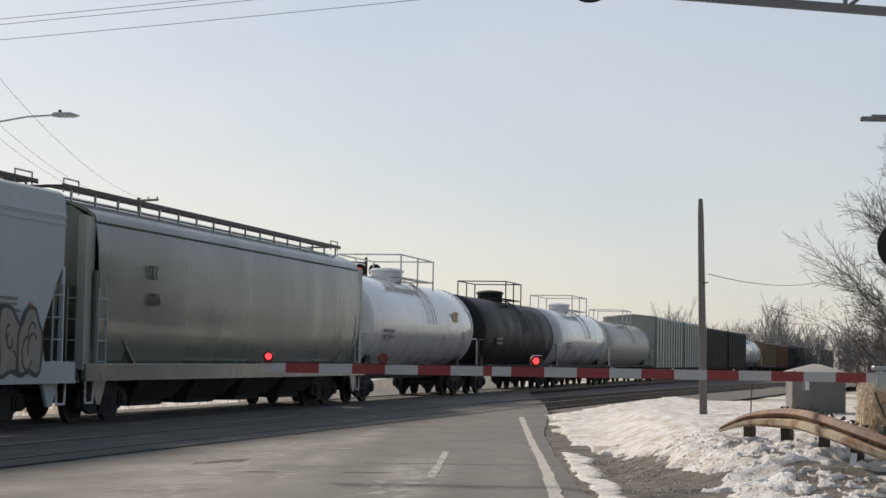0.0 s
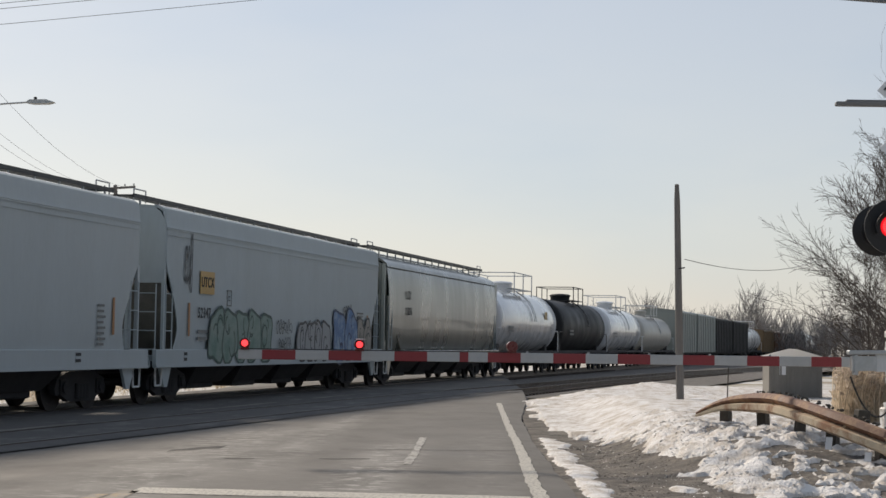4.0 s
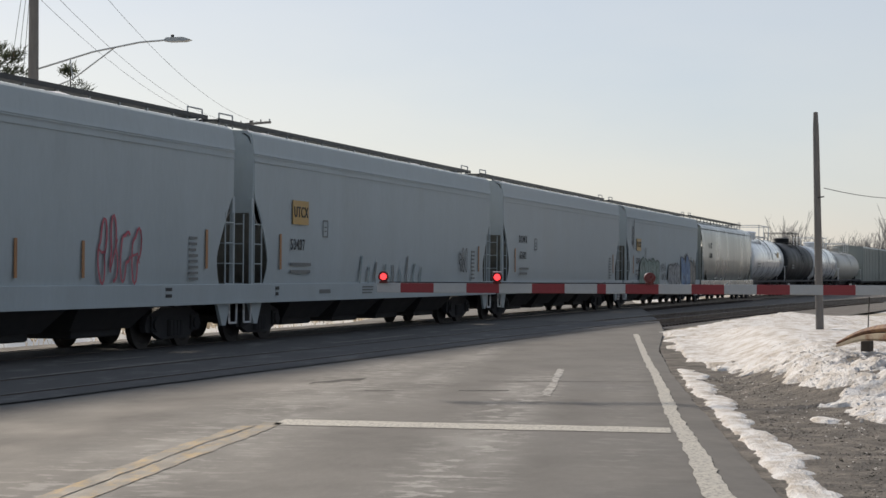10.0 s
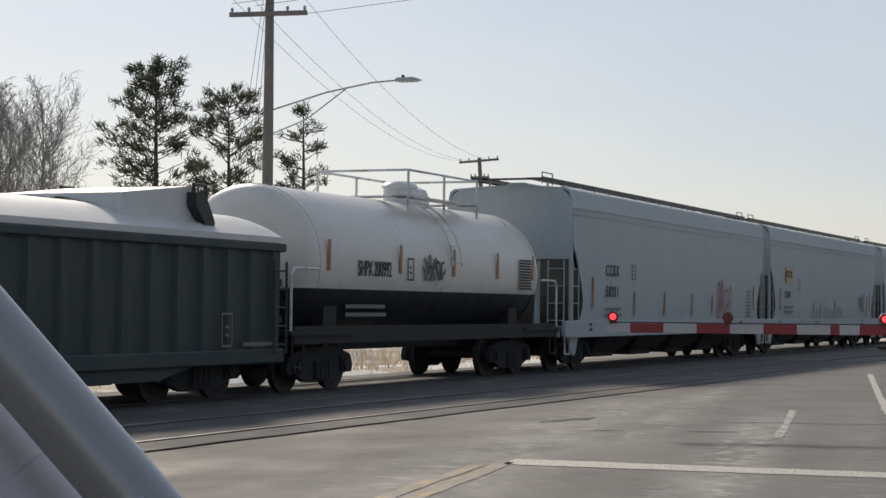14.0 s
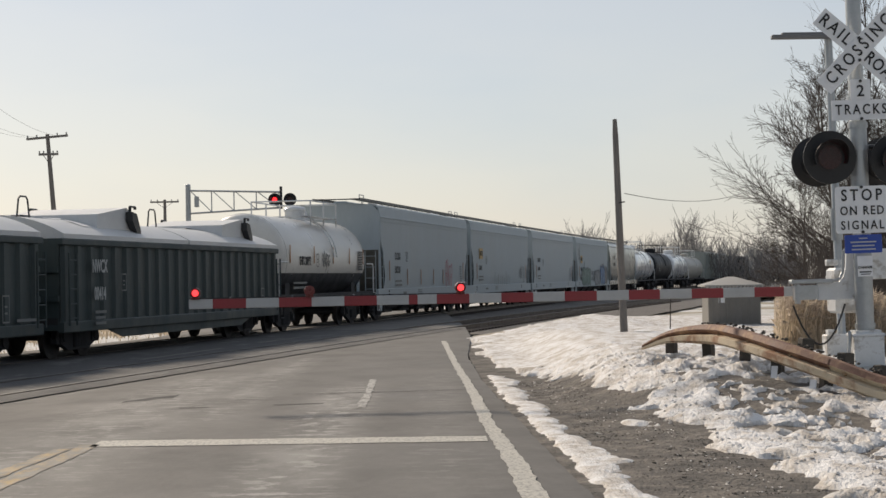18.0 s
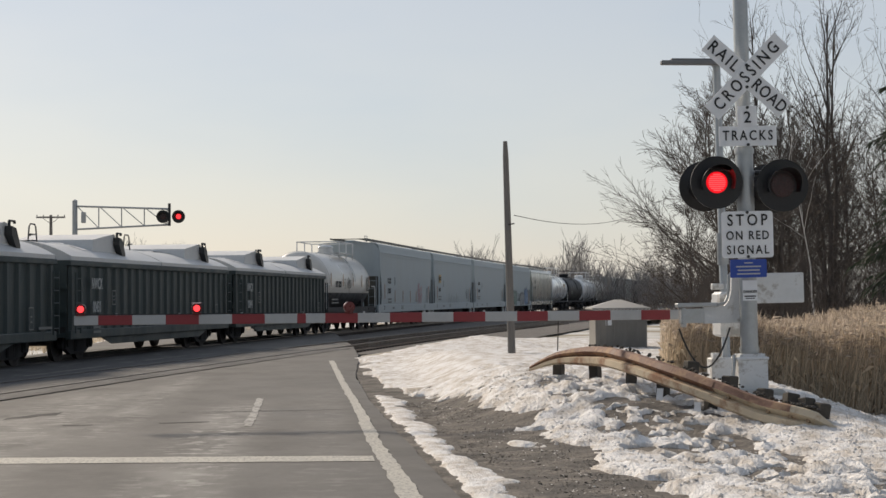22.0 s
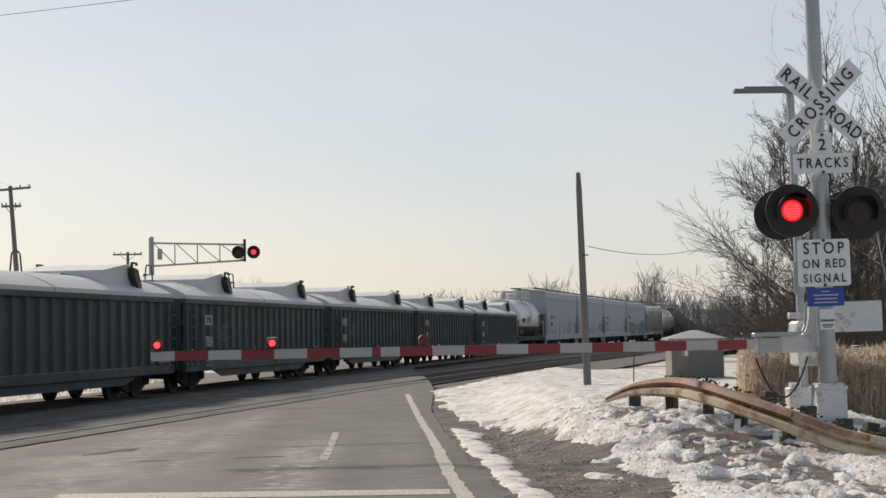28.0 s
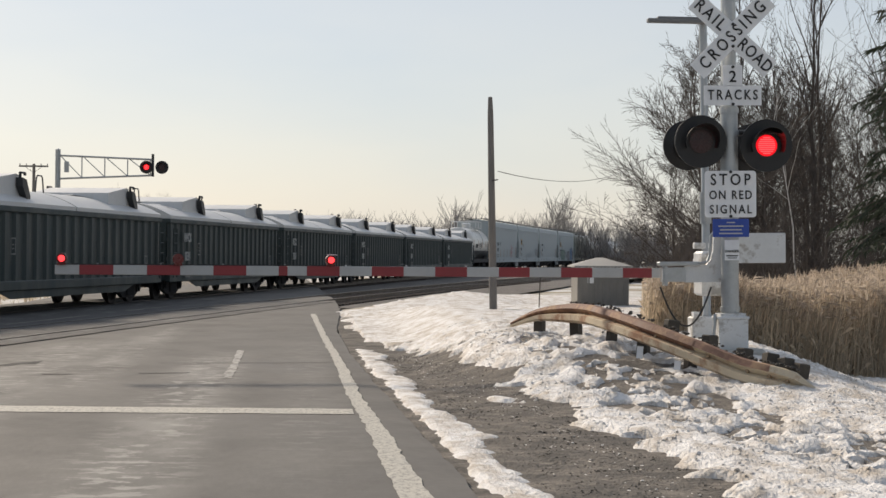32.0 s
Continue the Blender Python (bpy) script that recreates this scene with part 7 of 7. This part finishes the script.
protos[1].matrix_basis = pose(15.8, 61, -0.4, 0, 0, 40)
protos[2].matrix_basis = pose(12.9, 62, -0.4, 0, 0, 80)
protos[3].matrix_basis = pose(19.8, 58, -0.4, 0, 0, 10)
rt = random.Random(77)
for k in range(26):
    y = rt.uniform(58, 86)
    x = y * math.tan(radians(rt.uniform(13.2, 21.0)))
    copy_thing(protos[rt.choice((0, 1, 1, 2, 3, 3))], pose(x, y, -0.4, rt.uniform(-4, 4), rt.uniform(-4, 4), rt.uniform(0, 360)))
for k in range(5):
    copy_thing(protos[rt.choice((0, 2, 2))], pose(14.0 + rt.uniform(-0.4, 1.4), 60 + rt.uniform(-3, 6), -0.4, rt.uniform(-6, 6), rt.uniform(-6, 6), rt.uniform(0, 360)))
high = tree_thing("bare_tree", 52, 11.6, 0.42, "very tall leafless tree over the wood", twig_r=0.006, upright=1.2, low=0.4, density=0.62)
high.matrix_basis = pose(20.9, 64, -0.4)
for x, y, rz in ((23.2, 68, 160), (23.4, 64, 250), (17.3, 61, 40), (18.9, 66, 310), (15.6, 64, 120)):
    copy_thing(high, pose(x, y, -0.4, 0, 0, rz))
# Bark and twigs use the haze-paled colour.
tall = tree_thing("bare_tree", 41, 14.0, 0.5, "tall leafless tree behind the train, paled by haze in its colour", mat_w="twig_hazed", mat_t="twig_hazed", twig_r=0.012, upright=1.0, low=0.3)
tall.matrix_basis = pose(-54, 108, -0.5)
for k in range(9):
    y = rt.uniform(100, 125)
    copy_thing(tall, pose(y * math.tan(radians(rt.uniform(-30, -24.3))), y, -0.5, 0, 0, rt.uniform(0, 360)))
b1 = tree_thing("birch_tree", 31, 7.0, 0.6, "slender pale-barked birch without leaves", mat_w="birch", twig_r=0.006, low=0.5, trunk_r=0.034, density=0.6)
b1.matrix_basis = pose(15.3, 55, -0.4, 0, -7, 0)


def thicket(seed, count, area, hmin, hmax, r):
    """Brush and far woods that nobody could count: stems with forked twigs."""
    rng = random.Random(seed)
    g = G()
    for _ in range(count):
        x, y, z = area(rng)
        h = rng.uniform(hmin, hmax)
        lean = Vector((rng.gauss(0, 0.1), rng.gauss(0, 0.1), 1)).normalized()
        p = Vector((x, y, z))
        g.tube(p, p + lean * h * 0.7, r * 1.5, r * 0.6, seg=3, cap=False)
        for k in range(11):
            q = p + lean * h * rng.uniform(0.15, 0.7)
            a = rng.uniform(0, 6.28)
            d = Vector((math.cos(a) * 0.5, math.sin(a) * 0.5, rng.uniform(0.5, 1.1))).normalized()
            e = q + d * h * rng.uniform(0.15, 0.4)
            g.tube(q, e, r * 0.7, r * 0.35, seg=3, cap=False)
            for _ in range(2):
                a = rng.uniform(0, 6.28)
                f = q.lerp(e, rng.uniform(0.3, 0.9))
                g.tube(f, f + Vector((math.cos(a) * 0.4, math.sin(a) * 0.4, rng.uniform(0.2, 0.9))) * h * 0.14, r * 0.4, r * 0.2, seg=3, cap=False)
    return g


def polar(a0, a1, y0, y1, z=-0.4):
    def pick(rng):
        y = rng.uniform(y0, y1)
        return y * math.tan(radians(rng.uniform(a0, a1))), y, z
    return pick


single("brush", thicket(3, 700, polar(11.5, 22, 52, 84), 1.5, 5.0, 0.012), "twig", "dense leafless brush under the trees", "brush", kind="stuff", smooth=False)
# Out-of-view woods, added so the train's side reflects dark trees instead of sky.
single("brush", thicket(13, 520, polar(22.5, 68, 46, 80), 5.5, 9.5, 0.03), "twig", "unseen leafless woods beside the road, added to darken the train's reflections", "brush", kind="stuff", smooth=False)
# The far woods get their haze from the paled twig colour.
single("far_woods", thicket(4, 520, polar(0.0, 11.5, 235, 300, -1), 6.2, 9.2, 0.05), "twig_hazed", "line of leafless woods in the distance, haze put into their colour", "woods", kind="stuff", smooth=False)
single("far_woods", thicket(6, 16, polar(7.65, 8.45, 255, 262, -1), 11.0, 12.6, 0.055), "twig_hazed", "taller leafless trees over the distant woods", "woods", kind="stuff", smooth=False)
single("far_woods", thicket(16, 14, polar(4.6, 5.3, 255, 262, -1), 10.4, 11.8, 0.055), "twig_hazed", "taller leafless trees over the distant woods", "woods", kind="stuff", smooth=False)
single("far_woods", thicket(5, 60, polar(-6.5, -4.4, 225, 250, 0), 7.0, 10.0, 0.05), "twig_hazed", "leafless trees far behind the train", "woods", kind="stuff", smooth=False)
single("far_woods", thicket(8, 260, polar(-40, -8, 220, 300, -1), 4.0, 7.0, 0.06), "twig_hazed", "line of leafless woods beyond the train, haze put into their colour", "woods", kind="stuff", smooth=False)


def needle_tuft(g, p, d, size, rng, n=16):
    for _ in range(n):
        v = (d + Vector((rng.gauss(0, 0.6), rng.gauss(0, 0.6), rng.gauss(0.1, 0.5)))).normalized()
        s = v.orthogonal().normalized() * size * 0.07
        o = p + Vector((rng.gauss(0, 0.28), rng.gauss(0, 0.28), rng.gauss(0, 0.22))) * size
        g.add([o - s, o + s, o + v * size * rng.uniform(0.5, 0.9)], [(0, 1, 2)])


def pine(seed, height, width, label, gaps=0.35, droop=0.0, tuft=0.42, base=0.25):
    """Trunk with whorls of limbs that carry separate tufts of needles."""
    rng = random.Random(seed)
    t = thing("pine_tree", label, "tree", group="pines")
    w, g, br = G(), G(), G()
    w.tube((0, 0, -0.3), (0.1, 0, height * 0.55), height * 0.016, height * 0.010, seg=8)
    w.tube((0.1, 0, height * 0.55), (0, 0.05, height), height * 0.010, 0.02, seg=6)
    levels = int(height / 0.42)
    for k in range(levels):
        z = height * (base + (1 - base) * k / levels)
        f = 1 - (z / height - base) / (1 - base)
        for j in range(rng.choice((3, 4, 5))):
            if rng.random() < gaps * 0.5:
                continue
            a = rng.uniform(0, 6.28)
            ln = width / 2 * (0.25 + 0.85 * f ** 0.75) * rng.uniform(0.45, 1.1)
            d = Vector((math.cos(a), math.sin(a), rng.uniform(0.1, 0.45) - droop)).normalized()
            p = Vector((0.05, 0.02, z))
            q = p
            dd = d.copy()
            for s in range(4):
                dd = (dd + Vector((rng.gauss(0, 0.12), rng.gauss(0, 0.12), 0.07))).normalized()
                nq = q + dd * ln / 4
                w.tube(q, nq, 0.035 * (1 - s / 5), 0.035 * (1 - (s + 1) / 5), seg=4, cap=False)
                if s >= 1:
                    for _ in range(3 if s > 1 else 2):
                        if rng.random() < gaps:
                            continue
                        side = Vector((rng.gauss(0, 1), rng.gauss(0, 1), rng.gauss(0.3, 0.4))).normalized()
                        c = q.lerp(nq, rng.random()) + side * ln * 0.14
                        w.tube(q.lerp(nq, 0.4), c, 0.012, 0.008, seg=3, cap=False)
                        needle_tuft(br if rng.random() < 0.14 else g, c, (dd + side * 0.6).normalized(), tuft * rng.uniform(0.7, 1.2), rng)
                q = nq
            needle_tuft(g, q, dd, tuft, rng, 20)
    part("trunk", w, "bark", t)
    part("crown", g, "needles", t, "dark green needle tufts", smooth=False)
    part("dry_needles", br, "needles_brown", t, "browned needle tufts", smooth=False)
    return t


p1 = pine(3, 13.0, 7.6, "tall open pine with dark green tufts", 0.5, tuft=0.46)
p1.matrix_basis = pose(-31.8, 78, -0.4)
p2 = pine(8, 11.3, 8.0, "spreading pine with separate limbs of needles", 0.55, tuft=0.46)
p2.matrix_basis = pose(-28.6, 79, -0.4)
p3 = pine(12, 10.4, 4.6, "thin-topped evergreen with a half-bare crown", 0.62, 0.1, 0.40, 0.1)
p3.matrix_basis = pose(-23.4, 74, -0.4)


def spruce(seed, height, width, label):
    """A dense evergreen: whorls of drooping boughs, each hung with overlapping sprays of needles."""
    rng = random.Random(seed)
    t = thing("spruce_tree", label, "tree", group="pines")
    w, g = G(), G()
    w.tube((0, 0, -0.3), (0, 0, height), height * 0.014, 0.02, seg=8)
    z = 0.4
    while z < height - 0.2:
        f = 1 - z / height
        for _ in range(rng.choice((7, 8, 9))):
            a = rng.uniform(0, 6.28)
            ln = (0.25 + width / 2 * f ** 0.8) * rng.uniform(0.6, 1.12)
            q = Vector((0, 0, z + rng.uniform(-0.15, 0.15)))
            d = Vector((math.cos(a), math.sin(a), rng.uniform(0.0, 0.35))).normalized()
            n = max(3, int(ln / 0.34))
            for k in range(n):
                d = (d + Vector((rng.gauss(0, 0.05), rng.gauss(0, 0.05), -0.10))).normalized()
                nq = q + d * ln / n
                w.tube(q, nq, 0.022, 0.018, seg=3, cap=False)
                side = Vector((-d.y, d.x, 0))
                for _ in range(13):
                    e = (d * rng.uniform(0.3, 1.0) + side * rng.gauss(0, 0.55) + Vector((0, 0, rng.uniform(-0.9, 0.05)))).normalized()
                    o = q.lerp(nq, rng.random()) + side * rng.gauss(0, 0.10)
                    b = e.cross(Vector((rng.gauss(0, 1), rng.gauss(0, 1), rng.gauss(0, 1)))).normalized() * rng.uniform(0.018, 0.035)
                    g.add([o - b, o + b, o + e * rng.uniform(0.22, 0.5)], [(0, 1, 2)])
                q = nq
        z += 0.30
    part("trunk", w, "bark", t)
    part("crown", g, "spruce", t, "dark drooping sprays of needles", smooth=False)
    return t


p4 = spruce(20, 13.5, 6.4, "dark dense evergreen with drooping boughs at the wood's edge")
p4.matrix_basis = pose(16.9, 47.5, -0.4)


def reeds(count, seed):
    rng = random.Random(seed)
    g, pl = G(), G()
    for _ in range(count):
        y = 24.6 + 14 * rng.random() ** 1.4
        a = rng.uniform(10.8, 21.5)
        x = y * math.tan(radians(a))
        z = terrain(x, y) - 0.15
        h = rng.uniform(1.0, 1.42) + 0.015 * (y - 25)
        h *= 0.68 + 0.42 * smooth01(10.8, 18.5, a)
        lean = Vector((rng.gauss(0.05, 0.09), rng.gauss(0, 0.08), 1)).normalized()
        p = Vector((x, y, z))
        m = p + lean * h * 0.6
        e = m + (lean + Vector((rng.gauss(0.08, 0.1), rng.gauss(0, 0.08), 0))).normalized() * h * 0.4
        w = rng.uniform(0.0032, 0.006)
        g.add([p + Vector((-w, 0, 0)), p + Vector((w, 0, 0)), m + Vector((w, 0, 0)), m - Vector((w, 0, 0)), e + Vector((w * 0.5, 0, 0)), e - Vector((w * 0.5, 0, 0))], [(0, 1, 2, 3), (3, 2, 4, 5)])
        for _ in range(1):
            q = p.lerp(m, rng.uniform(0.2, 1.0))
            b = rng.uniform(0, 6.28)
            d = Vector((math.cos(b), math.sin(b) * 0.5, rng.uniform(0.9, 2.4))).normalized() * rng.uniform(0.12, 0.32)
            lw = 0.0032
            g.add([q + Vector((0, 0, -lw)), q + Vector((0, 0, lw)), q + d * 0.6 + Vector((0, 0, lw)), q + d - Vector((0, 0, 0.08))], [(0, 1, 2, 3)])
        if rng.random() < 0.6:
            for _ in range(5):
                d = Vector((rng.gauss(0.35, 0.3), rng.gauss(0, 0.3), rng.uniform(-0.2, 0.9))).normalized() * rng.uniform(0.08, 0.17)
                o = e - lean * rng.uniform(0, 0.16)
                sd2 = Vector((0.012, 0, 0.012))
                pl.add([o - sd2, o + sd2, o + d], [(0, 1, 2)])
    return g, pl


rg_, rp_ = reeds(19000, 6)
single("reeds", rg_, "reed", "tall dry tan reeds standing in winter", "reeds", kind="stuff", smooth=False)
single("reed_plumes", rp_, "plume", "brown feathery reed plumes", "reeds", kind="stuff", smooth=False)


def grass(count, seed, area):
    rng = random.Random(seed)
    g = G()
    for _ in range(count):
        x, y, z = area(rng)
        for _ in range(3):
            d = Vector((rng.gauss(0, 0.3), rng.gauss(0, 0.3), 1)).normalized() * rng.uniform(0.2, 0.6)
            g.add([(x - 0.012, y, z), (x + 0.012, y, z), (x + d.x, y + d.y, z + d.z)], [(0, 1, 2)])
    return g


def beyond_track(rng):
    s, lat = rng.uniform(-45, 60), -rng.uniform(3.6, 16)
    p, a = track(s, lat)
    return p.x, p.y, ground_z(p.x, p.y)


single("dry_grass", grass(4200, 9, beyond_track), "reed", "tufts of dry grass poking through snow beyond the train", "grass", kind="stuff", smooth=False)
for k in range(7):
    s = -36 + 13 * k
    p, a = track(s, -6.2 - 1.2 * (k % 3))

    def bank(k=k):
        g = G()
        for i in range(19):
            for j in range(9):
                u, v = i / 18 * 2 - 1, j / 8 * 2 - 1
                hgt = max(0, 1 - u * u) * max(0, 1 - v * v)
                g.v.append((5.5 * u, 1.3 * v, 0.75 * hgt ** 0.8 * (0.75 + 0.4 * fractal(u * 5 + k, v * 2, 0.8)) - 0.12))
        for i in range(18):
            for j in range(8):
                g.f.append((i * 9 + j, (i + 1) * 9 + j, (i + 1) * 9 + j + 1, i * 9 + j + 1))
        return g
    if not 5 < s < 40:
        single("snow_heap", bank(), "snow_clean", "heap of ploughed snow beyond the tracks", "snow", Matrix.Translation((p.x, p.y, ground_z(p.x, p.y))) @ Matrix.Rotation(math.pi / 2 - a, 4, "Z"), group="snow heaps")

# ---------------------------------------------------------------- the train runs


def travelled(t):
    return 6.267 * t + 0.0022 * t * t


def motions():
    for car, c in TRAIN:
        rows = []
        for k in range(17):
            t = 2.0 * k
            p, a = track(c + travelled(t), 0, RAIL_Z + 0.036)
            rows.append((t, Matrix.Translation(p) @ Matrix.Rotation(math.pi / 2 - a, 4, "Z")))
        walk(car, rows)
    # the flashers: one half of each pair shows in turn; the lenses glow all the time, and an added blade swings open
    # edge-on and shut again
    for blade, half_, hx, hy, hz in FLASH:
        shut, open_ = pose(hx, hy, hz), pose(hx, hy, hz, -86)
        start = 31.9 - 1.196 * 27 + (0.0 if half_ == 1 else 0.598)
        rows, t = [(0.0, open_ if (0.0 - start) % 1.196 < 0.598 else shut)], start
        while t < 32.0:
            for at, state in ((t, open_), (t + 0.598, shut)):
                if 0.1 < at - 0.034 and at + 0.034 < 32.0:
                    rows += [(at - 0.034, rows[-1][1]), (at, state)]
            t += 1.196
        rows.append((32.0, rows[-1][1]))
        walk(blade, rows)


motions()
